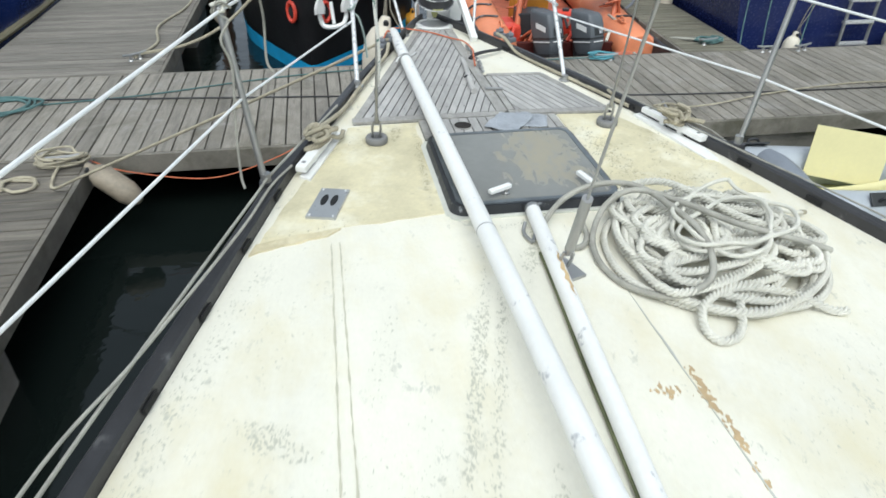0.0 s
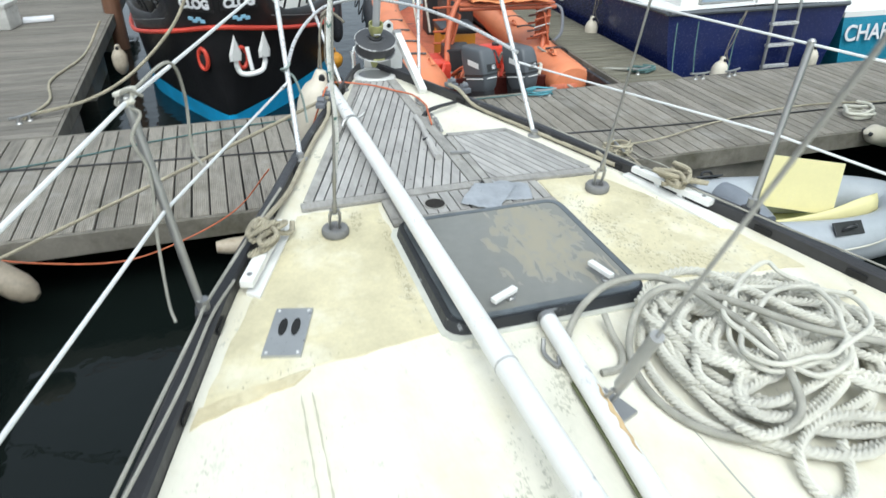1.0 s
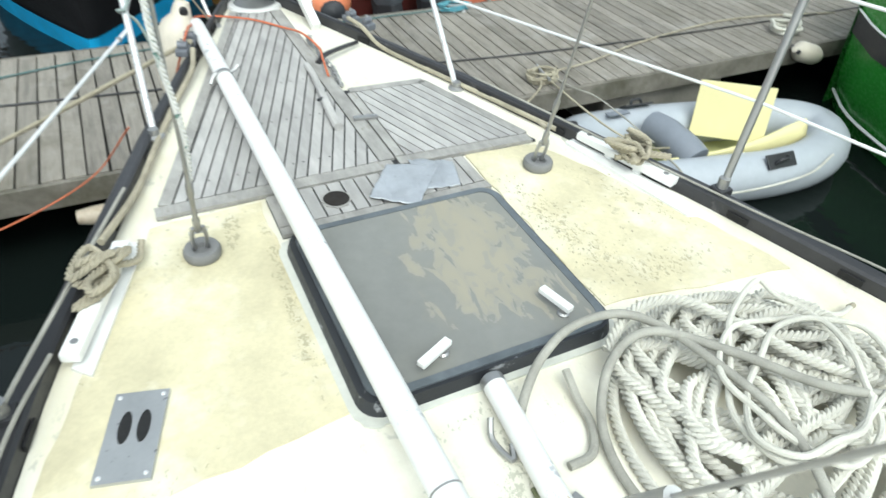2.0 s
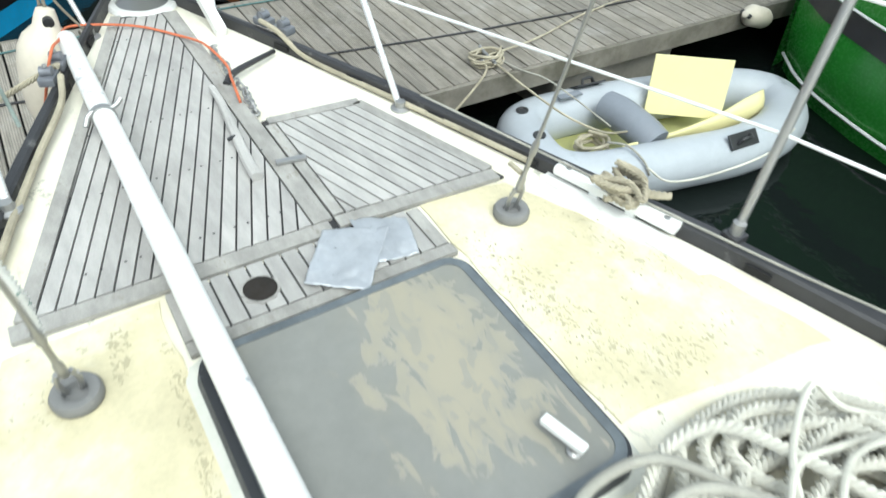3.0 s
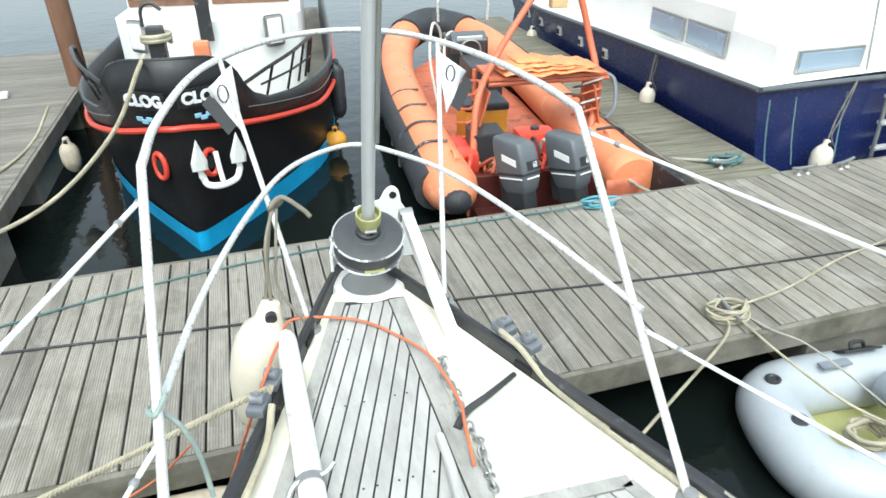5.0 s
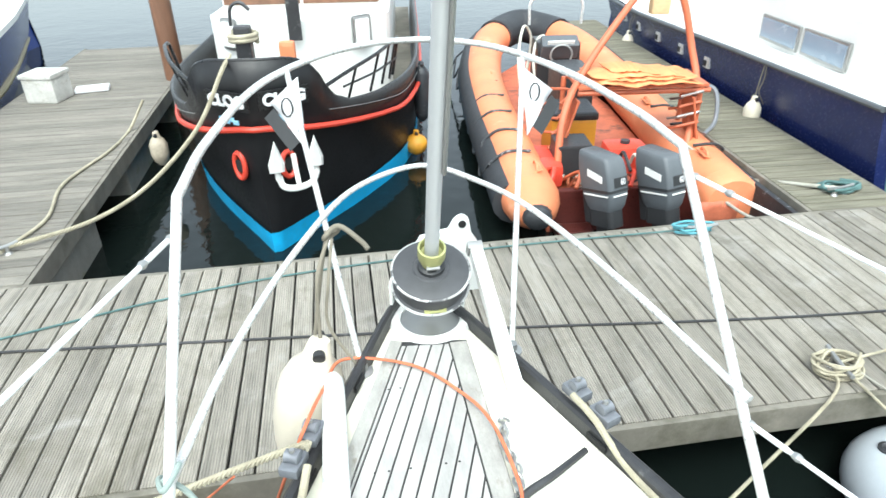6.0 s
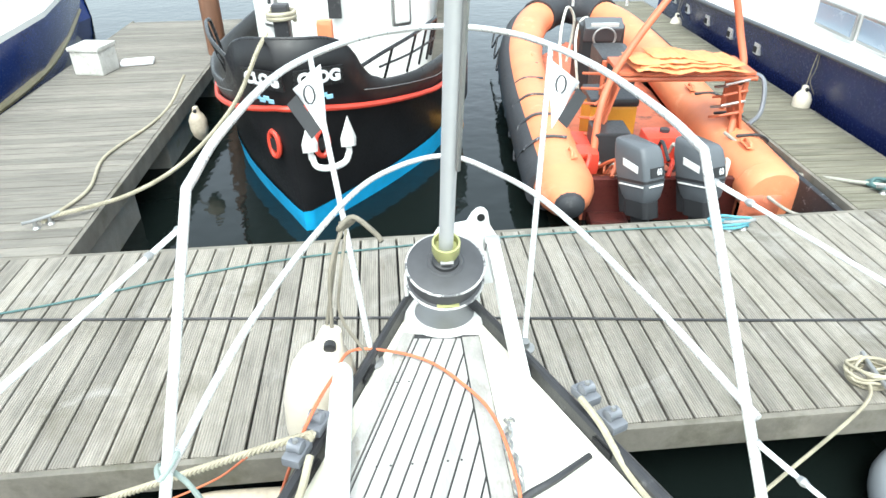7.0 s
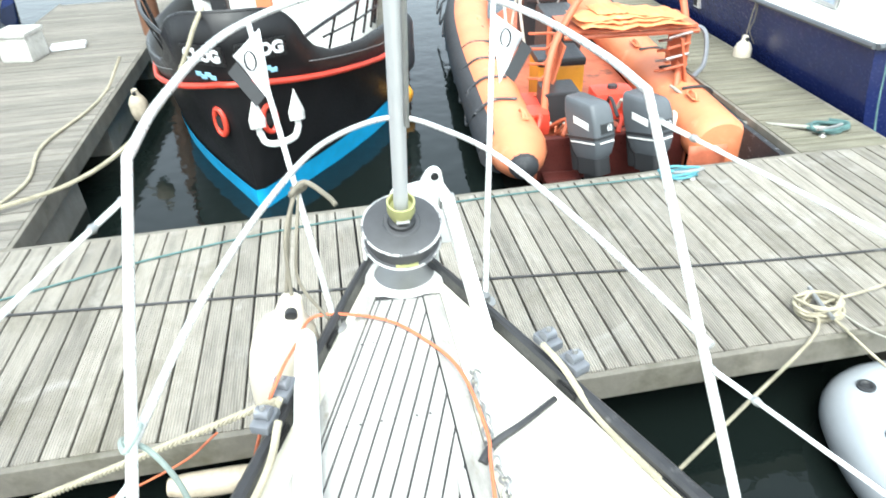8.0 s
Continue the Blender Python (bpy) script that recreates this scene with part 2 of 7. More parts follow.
# pale steel: the white of the reflected sky is put into the base colour
M["sky_white_tube"] = mat("sky_white_tube", (0.68, 0.68, 0.67), 0.3, 0.4, dark=0.93, light=1.04, bump=0.04, stain=(0.45, 0.44, 0.4), stain_at=0.69, stain_scale=12)
M["pole_paint"] = mat("pole_paint", (0.79, 0.79, 0.76), 0.5, 0.0, dark=0.88, light=1.05, bump=0.1, stain=(0.42, 0.43, 0.44), stain_at=0.62, stain_scale=14, stain_soft=0.05)
M["rope_white"] = mat("rope_white", (0.65, 0.635, 0.55), 0.9, dark=0.75, light=1.1, big=6, fine=180, bump=0.6, stain=(0.5, 0.49, 0.43), stain_at=0.62)
M["rope_coil_white"] = mat("rope_coil_white", (0.66, 0.645, 0.565), 0.9, dark=0.72, light=1.08, big=5, fine=140, bump=0.35, stain=(0.46, 0.44, 0.33), stain_at=0.58, stain_scale=4, stain_soft=0.2)
M["rope_tan"] = mat("rope_tan", (0.42, 0.38, 0.28), 0.9, dark=0.7, light=1.15, big=9, fine=200, bump=0.7, stain=(0.24, 0.22, 0.16), stain_at=0.58)
M["rope_grey"] = mat("rope_grey", (0.37, 0.36, 0.31), 0.9, dark=0.7, light=1.15, big=9, fine=200, bump=0.6)
M["rope_green"] = mat("rope_green", (0.085, 0.16, 0.155), 0.9, dark=0.7, light=1.2, big=9, fine=200, bump=0.6)
M["rope_blue"] = mat("rope_blue", (0.12, 0.34, 0.4), 0.9, dark=0.7, light=1.2, big=9, fine=200, bump=0.6)
M["rope_orange"] = mat("rope_orange", (0.6, 0.17, 0.08), 0.85, dark=0.75, light=1.1, big=9, fine=200, bump=0.5)
M["fender"] = mat("fender", (0.66, 0.61, 0.5), 0.5, dark=0.85, light=1.05, big=5, bump=0.08, stain=(0.48, 0.4, 0.28), stain_at=0.6, stain_scale=5)
M["black_plastic"] = mat("black_plastic", (0.025, 0.026, 0.028), 0.4, dark=0.8, light=1.3, bump=0.05)
M["grey_plastic"] = mat("grey_plastic", (0.1, 0.11, 0.12), 0.45, dark=0.85, light=1.1, bump=0.08)
M["orange_tube"] = mat("orange_tube", (0.72, 0.245, 0.115), 0.5, dark=0.85, light=1.08, big=2, bump=0.08, stain=(0.74, 0.33, 0.19), stain_at=0.6)
M["orange_paint"] = mat("orange_paint", (0.52, 0.14, 0.065), 0.5, dark=0.8, light=1.1, bump=0.1)
M["red_paint"] = mat("red_paint", (0.6, 0.06, 0.035), 0.4, dark=0.85, light=1.1, bump=0.05)
M["fender_mid"] = mat("fender_mid", (0.5, 0.43, 0.33), 0.6, dark=0.7, light=1.15, big=5, bump=0.1, stain=(0.3, 0.24, 0.17), stain_at=0.55, stain_scale=5)
M["fender_dirty"] = mat("fender_dirty", (0.3, 0.255, 0.19), 0.6, dark=0.7, light=1.2, big=5, bump=0.1, stain=(0.22, 0.17, 0.12), stain_at=0.55, stain_scale=5)
M["orange_deck"] = mat("orange_deck", (0.6, 0.17, 0.09), 0.6, dark=0.6, light=1.15, big=4, bump=0.2, stain=(0.16, 0.07, 0.05), stain_at=0.54, stain_scale=4)
M["blue_paint"] = mat("blue_paint", (0.03, 0.4, 0.74), 0.45, dark=0.8, light=1.15, big=3, bump=0.06)
M["navy_hull"] = mat("navy_hull", (0.014, 0.022, 0.09), 0.22, dark=0.85, light=1.15, bump=0.02)
M["teal_hull"] = mat("teal_hull", (0.03, 0.24, 0.36), 0.3, dark=0.85, light=1.15, bump=0.02)
M["green_hull"] = mat("green_hull", (0.035, 0.22, 0.03), 0.25, dark=0.8, light=1.2, bump=0.02)
M["pvc_grey"] = mat("pvc_grey", (0.4, 0.43, 0.46), 0.45, dark=0.9, light=1.06, big=3, bump=0.06, stain=(0.3, 0.32, 0.33), stain_at=0.62)
M["pvc_dark"] = mat("pvc_dark", (0.2, 0.22, 0.25), 0.5, dark=0.85, light=1.08, big=3, bump=0.06)
M["yellow_ply"] = mat("yellow_ply", (0.76, 0.7, 0.37), 0.6, dark=0.92, light=1.05, bump=0.1, stain=(0.74, 0.68, 0.4), stain_at=0.6)
M["wood_brown"] = mat("wood_brown", (0.17, 0.085, 0.05), 0.5, dark=0.7, light=1.2, stretch=(9, 9, 1), bump=0.3)
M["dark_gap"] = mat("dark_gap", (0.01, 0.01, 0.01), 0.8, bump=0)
M["tape"] = mat("tape", (0.52, 0.54, 0.56), 0.36, 0.6, dark=0.85, light=1.1, big=12, fine=60, bump=0.4)
# red of the boat's stern with the shadow there mixed into the base colour
M["shaded_red"] = mat("shaded_red", (0.07, 0.016, 0.013), 0.35, dark=0.6, light=1.4, bump=0.2)
M["rust"] = mat("rust", (0.58, 0.43, 0.24), 0.8, dark=0.6, light=1.3, bump=0.3)
M["glass_dark"] = mat("glass_dark", (0.24, 0.3, 0.37), 0.2, dark=0.95, light=1.05, big=0.6, fine=2, bump=0, spec=0.8)
M["olive"] = mat("olive", (0.5, 0.5, 0.22), 0.4, 0.4, dark=0.8, light=1.1, bump=0.1)
M["cloth_white"] = mat("cloth_white", (0.75, 0.75, 0.76), 0.7, dark=0.88, light=1.05, big=12, bump=0.3)
M["black_gloss"] = mat("black_gloss", (0.012, 0.012, 0.013), 0.3, dark=0.8, light=1.3, bump=0.03)
M["rib_rubber"] = mat("rib_rubber", (0.03, 0.032, 0.036), 0.6, dark=0.8, light=1.25, bump=0.15, stain=(0.07, 0.07, 0.07), stain_at=0.6, stain_scale=5)
M["wire_white"] = mat("wire_white", (0.76, 0.77, 0.76), 0.45, dark=0.85, light=1.06, bump=0.05, stain=(0.5, 0.49, 0.42), stain_at=0.64, stain_scale=10)
M["teak_margin"] = mat("teak_margin", (0.35, 0.34, 0.315), 0.8, dark=0.7, light=1.15, big=4, fine=60, bump=0.5, stretch=(5, 2, 8), per_object=0.1, stain=(0.22, 0.2, 0.165), stain_at=0.58, stain_scale=6)
M["rim_worn"] = mat("rim_worn", (0.55, 0.55, 0.54), 0.5, dark=0.6, light=1.2, big=14, bump=0.2, stain=(0.1, 0.1, 0.105), stain_at=0.52, stain_scale=18, stain_soft=0.05)
M["hole_dark"] = mat("hole_dark", (0.008, 0.006, 0.004), 0.8, dark=0.5, light=2.0, big=12, bump=0.2)
M["moss"] = mat("moss", (0.11, 0.12, 0.06), 0.9, dark=0.6, light=1.4, big=8, bump=0.5)
M["tan_paint"] = mat("tan_paint", (0.58, 0.51, 0.33), 0.75, dark=0.7, light=1.15, big=6, bump=0.5, stain=(0.62, 0.56, 0.38), stain_at=0.5, stain_scale=9)
M["flecked_line"] = mat("flecked_line", (0.74, 0.74, 0.7), 0.9, dark=0.85, light=1.08, big=20, fine=200, bump=0.5, stain=(0.12, 0.22, 0.19), stain_at=0.59, stain_scale=45, stain_soft=0.03)
M["pontoon_algae"] = ribbed(mat("pontoon_algae", (0.19, 0.178, 0.132), 0.8, dark=0.6, light=1.3, big=1.6, fine=45, bump=0.5, stretch=(1, 9, 9), per_object=0.1,
                                stain=(0.12, 0.115, 0.075), stain_at=0.5, stain_scale=1.2, stain_soft=0.25), "Y", 0.0135, 0.3)
M["bezel"] = mat("bezel", (0.1, 0.115, 0.125), 0.4, dark=0.7, light=1.3, big=8, bump=0.1, stain=(0.3, 0.32, 0.33), stain_at=0.62, stain_scale=14)


def acrylic_material():
    """Smoked acrylic with one ragged patch of dried tan scum."""
    m = mat("acrylic", (0.205, 0.207, 0.19), 0.28, dark=0.85, light=1.12, big=1.6, fine=25, bump=0.04)
    n, l = m.node_tree.nodes, m.node_tree.links
    b = n["Principled BSDF"]
    co = n.new("ShaderNodeTexCoord")

    def noisy(scale, detail, bend, stretch):
        mp = n.new("ShaderNodeMapping")
        mp.inputs["Scale"].default_value = stretch
        mp.inputs["Rotation"].default_value = (0, 0, radians(-28))
        t = n.new("ShaderNodeTexNoise")
        t.inputs["Scale"].default_value, t.inputs["Detail"].default_value, t.inputs["Distortion"].default_value = scale, detail, bend
        l.new(co.outputs["Object"], mp.inputs["Vector"])
        l.new(mp.outputs[0], t.inputs["Vector"])
        return t.outputs["Fac"]

    def calc(op, a, c, d=0.0):
        x = n.new("ShaderNodeMath")
        x.operation = op
        for k, v in enumerate((a, c, d)):
            if isinstance(v, float):
                x.inputs[k].default_value = v
            else:
                l.new(v, x.inputs[k])
        return x.outputs[0]

    def step(v, lo, hi):
        r = n.new("ShaderNodeMapRange")
        r.interpolation_type = "SMOOTHSTEP"
        r.inputs["From Min"].default_value, r.inputs["From Max"].default_value = lo, hi
        l.new(v, r.inputs["Value"])
        return r.outputs[0]

    mp = n.new("ShaderNodeMapping")
    mp.inputs["Location"].default_value = (-0.75, 1.25, 0)
    mp.inputs["Scale"].default_value = (6.6, 3.7, 0)
    l.new(co.outputs["Object"], mp.inputs["Vector"])
    far = n.new("ShaderNodeVectorMath")
    far.operation = "LENGTH"
    l.new(mp.outputs[0], far.inputs[0])
    ragged_ = calc("MULTIPLY_ADD", calc("SUBTRACT", noisy(7.0, 5.0, 1.2, (2.2, 0.9, 1)), 0.5), 3.2, calc("SUBTRACT", 0.95, far.outputs["Value"]))
    patch = calc("MULTIPLY_ADD", step(ragged_, 0.0, 0.06), 0.45, calc("MULTIPLY", step(ragged_, -0.5, 0.9), 0.5))
    holes = step(noisy(15.0, 3.0, 1.0, (1.6, 0.8, 1)), 0.56, 0.6)
    film = calc("MULTIPLY", patch, calc("SUBTRACT", 1.0, calc("MULTIPLY", holes, 0.55)))
    dust = calc("MULTIPLY", step(noisy(3.0, 6.0, 0.4, (1, 1, 1)), 0.42, 0.7), 0.35)
    old = b.inputs["Base Color"].links[0].from_socket
    for fac, colour in ((dust, (0.26, 0.25, 0.2)), (calc("MULTIPLY", film, 0.9), (0.325, 0.295, 0.22))):
        x = n.new("ShaderNodeMix")
        x.data_type = "RGBA"
        l.new(fac, x.inputs[0])
        l.new(old, x.inputs[6])
        x.inputs[7].default_value = (*colour, 1)
        old = x.outputs[2]
    l.new(old, b.inputs["Base Color"])
    l.new(calc("MULTIPLY_ADD", film, 0.4, 0.22), b.inputs["Roughness"])
    return m


M["acrylic"] = acrylic_material()


def water_material():
    m = bpy.data.materials.new("water")
    m.use_nodes = True
    n, l = m.node_tree.nodes, m.node_tree.links
    b = n["Principled BSDF"]
    b.inputs["Base Color"].default_value = (0.006, 0.009, 0.008, 1)
    b.inputs["Roughness"].default_value = 0.06
    b.inputs["IOR"].default_value = 1.33
    co = n.new("ShaderNodeTexCoord")
    h = None
    for scale, amt in ((1.1, 0.8), (5.0, 0.35)):
        t = n.new("ShaderNodeTexNoise")
        t.inputs["Scale"].default_value, t.inputs["Detail"].default_value = scale, 3.0
        l.new(co.outputs["Object"], t.inputs["Vector"])
        bp = n.new("ShaderNodeBump")
        bp.inputs["Strength"].default_value, bp.inputs["Distance"].default_value = amt * 0.5, 0.03
        l.new(t.outputs["Fac"], bp.inputs["Height"])
        if h:
            l.new(h, bp.inputs["Normal"])
        h = bp.outputs[0]
    l.new(h, b.inputs["Normal"])
    return m


M["water"] = water_material()


# ---- mesh helpers ----
def part(name, bm, material, parent=None, label="", smooth=False):
    """Links a bmesh as one mesh object."""
    me = bpy.data.meshes.new(name)
    bmesh.ops.recalc_face_normals(bm, faces=bm.faces)
    bm.to_mesh(me)
    bm.free()
    me.materials.append(M[material])
    if smooth:
        me.shade_smooth()
        me.set_sharp_from_angle(angle=radians(40))
    ob = new(name, me)
    if parent:
        ob.parent = parent
    if label:
        ob["label"] = label
    return ob


def thing(name, label, category, group="", kind=""):
    return tagged(new(name), label, category, group, kind)


def box(bm, centre, size, m=None, bevel=0.0):
    g = bmesh.ops.create_cube(bm, size=1.0)["verts"]
    t = Matrix.Translation(centre) @ (m or Matrix()) @ Matrix.Diagonal((*size, 1))
    bmesh.ops.transform(bm, matrix=t, verts=g)
    if bevel:
        es = list({e for v in g for e in v.link_edges})
        bmesh.ops.bevel(bm, geom=es, offset=bevel, segments=2, affect="EDGES", profile=0.7)
    return bm


def block(centre, size, m=None, bevel=0.004):
    return box(bmesh.new(), centre, size, m, bevel)


def prism(bm, pts, z0, z1):
    """A flat outline, pulled up from z0 to z1."""
    lo = [bm.verts.new((x, y, z0)) for x, y in pts]
    hi = [bm.verts.new((x, y, z1)) for x, y in pts]
    bm.faces.new(lo[::-1])
    bm.faces.new(hi)
    for i in range(len(pts)):
        j = (i + 1) % len(pts)
        bm.faces.new((lo[i], lo[j], hi[j], hi[i]))
    return bm


def smooth_line(pts, steps=6, closed=False):
    """A Catmull-Rom curve through the points."""
    p = [Vector(q) for q in pts]
    n = len(p)
    out = []
    for i in range(n if closed else n - 1):
        a = p[i - 1] if (i or closed) else p[0] * 2 - p[1]
        b, c = p[i], p[(i + 1) % n]
        d = p[(i + 2) % n] if (closed or i + 2 < n) else c * 2 - b
        for k in range(steps):
            t = k / steps
            out.append(0.5 * ((2 * b) + (c - a) * t + (2 * a - 5 * b + 4 * c - d) * t * t + (3 * b - a - 3 * c + d) * t ** 3))
    if not closed:
        out.append(p[-1])
    return out


def frames_along(path):
    """Two cross directions at each point of a line, turned as little as may be."""
    out, up = [], None
    for i, p in enumerate(path):
        t = (path[min(i + 1, len(path) - 1)] - path[max(i - 1, 0)]).normalized()
        if up is None:
            up = Vector((0, 0, 1)) if abs(t.z) < 0.9 else Vector((1, 0, 0))
        a = t.cross(up)
        if a.length < 1e-6:
            a = t.orthogonal()
        a.normalize()
        up = a.cross(t).normalized()
        out.append((a, up))
    return out


def tube(bm, pts, r, seg=8, steps=6, straight=False, caps=True):
    path = [Vector(p) for p in pts] if straight else smooth_line(pts, steps)
    rings = []
    for i, (p, (a, b)) in enumerate(zip(path, frames_along(path))):
        rr = r(i / max(len(path) - 1, 1)) if callable(r) else r
        rings.append([bm.verts.new(p + a * math.cos(2 * math.pi * k / seg) * rr + b * math.sin(2 * math.pi * k / seg) * rr) for k in range(seg)])
    for u, v in zip(rings, rings[1:]):
        for k in range(seg):
            bm.faces.new((u[k], u[(k + 1) % seg], v[(k + 1) % seg], v[k]))
    if caps:
        bm.faces.new(rings[0][::-1])
        bm.faces.new(rings[-1])
    return bm


def rod(pts, r, seg=8, steps=6, straight=False):
    return tube(bmesh.new(), pts, r, seg, steps, straight)


def laid_rope(pts, r, steps=8, pitch=0.05, closed=False):
    """Three strands laid round one another along a line."""
    path = smooth_line(pts, steps, closed)
    fine = [path[0]]
    for p in path[1:]:
        gap = (p - fine[-1]).length
        k = max(1, int(gap / (pitch / 9)))
        a = fine[-1]
        fine += [a.lerp(p, (i + 1) / k) for i in range(k)]
    fr = frames_along(fine)
    bm = bmesh.new()
    tips = [bm.verts.new(fine[0]), bm.verts.new(fine[-1])]
    for s in range(3):
        run, rings = 0.0, []
        for i, (p, (a, b)) in enumerate(zip(fine, fr)):
            if i:
                run += (p - fine[i - 1]).length
            w = 2 * math.pi * (run / pitch + s / 3)
            o = p + (a * math.cos(w) + b * math.sin(w)) * r * 0.49
            rings.append([bm.verts.new(o + (a * math.cos(q) + b * math.sin(q)) * r * 0.54) for q in (0, 1.047, 2.094, 3.142, 4.189, 5.236)])
        for u, v in zip(rings, rings[1:]):
            for k in range(6):
                bm.faces.new((u[k], u[(k + 1) % 6], v[(k + 1) % 6], v[k]))
        for k in range(6):
            for ring, tip in ((rings[0], tips[0]), (rings[-1], tips[1])):
                bm.faces.new((ring[k], ring[(k + 1) % 6], tip))
    return bm


def lathe(profile, base, axis=(0, 0, 1), seg=24):
    """Turns (radius, height) pairs round an axis."""
    bm = bmesh.new()
    q = Vector((0, 0, 1)).rotation_difference(Vector(axis)).to_matrix().to_4x4()
    rings = []
    for r, h in profile:
        rings.append([bm.verts.new(Vector(base) + q @ Vector((max(r, 1e-4) * math.cos(2 * math.pi * k / seg), max(r, 1e-4) * math.sin(2 * math.pi * k / seg), h))) for k in range(seg)])
    for u, v in zip(rings, rings[1:]):
        for k in range(seg):
            bm.faces.new((u[k], u[(k + 1) % seg], v[(k + 1) % seg], v[k]))
    bm.faces.new(rings[0][::-1])
    bm.faces.new(rings[-1])
    return bm


def loft(rows, close=False, cap=False):
    """A skin through rows of points."""
    bm = bmesh.new()
    vs = [[bm.verts.new(p) for p in row] for row in rows]
    n = len(vs[0])
    for u, v in zip(vs, vs[1:]):
        for k in range(n if close else n - 1):
            q = [u[k], u[(k + 1) % n], v[(k + 1) % n], v[k]]
            bm.faces.new(q)
    if cap:
        bm.faces.new(vs[0][::-1])
        bm.faces.new(vs[-1])
    return bm


def lerp_table(table, y):
    for (a, p), (b, q) in zip(table, table[1:]):
        if y <= b:
            t = max(0.0, (y - a) / (b - a))
            return p + (q - p) * t
    return table[-1][1]


def clip_poly(poly, nx, ny, d):
    """The part of an outline with nx*x + ny*y <= d."""
    out = []
    for (ax, ay), (bx, by) in zip(poly, poly[1:] + poly[:1]):
        fa, fb = nx * ax + ny * ay - d, nx * bx + ny * by - d
        if fa <= 0:
            out.append((ax, ay))
        if fa * fb < 0:
            t = fa / (fa - fb)
            out.append((ax + (bx - ax) * t, ay + (by - ay) * t))
    return out


# ---- water ----
WATER = -1.55
bm = bmesh.new()
bmesh.ops.create_grid(bm, x_segments=8, y_segments=8, size=1500)
water = part("water", bm, "water")
water.location.z = WATER
tagged(water, "calm dark green harbour water with soft ripples", "water", kind="structure")


# ---- pontoons ----
PONT = -1.0


def pontoon(name, x0, x1, y0, y1, along_x, label, wood="pontoon_wood"):
    """Boards of one size across a walkway, with edge boards and floats under it."""
    root = tagged(new(name), label, "pontoon", kind="structure")
    pitch, gap = 0.125, 0.012
    run, wide = ((x0, x1), (y0, y1)) if along_x else ((y0, y1), (x0, x1))
    length = wide[1] - wide[0]
    mid = sum(wide) / 2
    me = None
    n = int((run[1] - run[0]) / pitch)
    for i in range(n):
        c = run[0] + (i + 0.5) * pitch
        if me is None:
            ob = part("plank", block((0, 0, -0.016), (length, pitch - gap, 0.032), bevel=0.004), wood, root)
            me = ob.data
        else:
            ob = new("plank", me)
            ob.parent = root
        ob.location = (c, mid, PONT - random.random() * 0.003) if along_x else (mid, c, PONT - random.random() * 0.003)
        ob.rotation_euler = (0, 0, (math.pi / 2 if along_x else 0.0) + random.uniform(-0.003, 0.003) + math.pi * random.randint(0, 1))
    for s in (0, 1):
        e = wide[s] + (0.02 if s else -0.02)
        cx, size = ((run[0] + run[1]) / 2, (run[1] - run[0]))
        c = (cx, e, PONT - 0.085) if along_x else (e, cx, PONT - 0.085)
        z = (size, 0.035, 0.16) if along_x else (0.035, size, 0.16)
        part("edge_board", block(c, z, bevel=0.006), "pontoon_edge", root)
    step = 4.8 if along_x else 2.4
    for k in range(int((run[1] - run[0]) / step) + 1):
        c = run[0] + 2.9 + k * step if along_x else run[0] + 0.9 + k * step
        if c > run[1] - 0.5:
            break
        if along_x and -2 < c < 0:
            continue
        cc = (c, mid, PONT - 0.42) if along_x else (mid, c, PONT - 0.42)
        z = (1.3, length - 0.12, 0.5) if along_x else (length - 0.12, 1.3, 0.5)
        part("float", block(cc, z, bevel=0.03), "concrete", root)
    # one black slab under all the boards stands in for the shade in their gaps
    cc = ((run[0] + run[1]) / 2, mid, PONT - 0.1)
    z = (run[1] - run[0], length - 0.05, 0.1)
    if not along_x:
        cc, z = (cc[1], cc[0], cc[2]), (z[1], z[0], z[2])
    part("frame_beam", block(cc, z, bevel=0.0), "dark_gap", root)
    return root


pontoon("pontoon_main", -9.0, 10.5, 2.22, 4.08, True, "weathered grey timber pontoon walkway with ribbed boards")
pontoon("pontoon_far", -4.2, -2.42, 4.12, 11.6, False, "weathered grey timber finger pontoon beside the black boat", "pontoon_worn")
pontoon("pontoon_near", -4.6, -2.6, -3.6, 2.18, False, "weathered grey timber finger pontoon with stained concrete floats", "pontoon_damp")
fr = pontoon("pontoon_side", 3.36, 4.12, 4.12, 12.0, False, "narrow algae-stained timber finger pontoon between two berths", "pontoon_algae")
fr.matrix_basis = Matrix.Translation((3.36, 4.12, 0)) @ pose(0, 0, 0, 0, 0, -2.8) @ Matrix.Translation((-3.36, -4.12, 0))


# ---- the yacht under the camera ----
HALF = [(-4.5, 1.72), (-3.0, 1.58), (-1.78, 1.34), (-1.0, 1.125), (-0.35, 0.945), (0.35, 0.70), (0.675, 0.585), (1.07, 0.43), (1.6, 0.215), (1.88, 0.1), (2.0, 0.035)]


def half(y):
    return lerp_table(HALF, y)


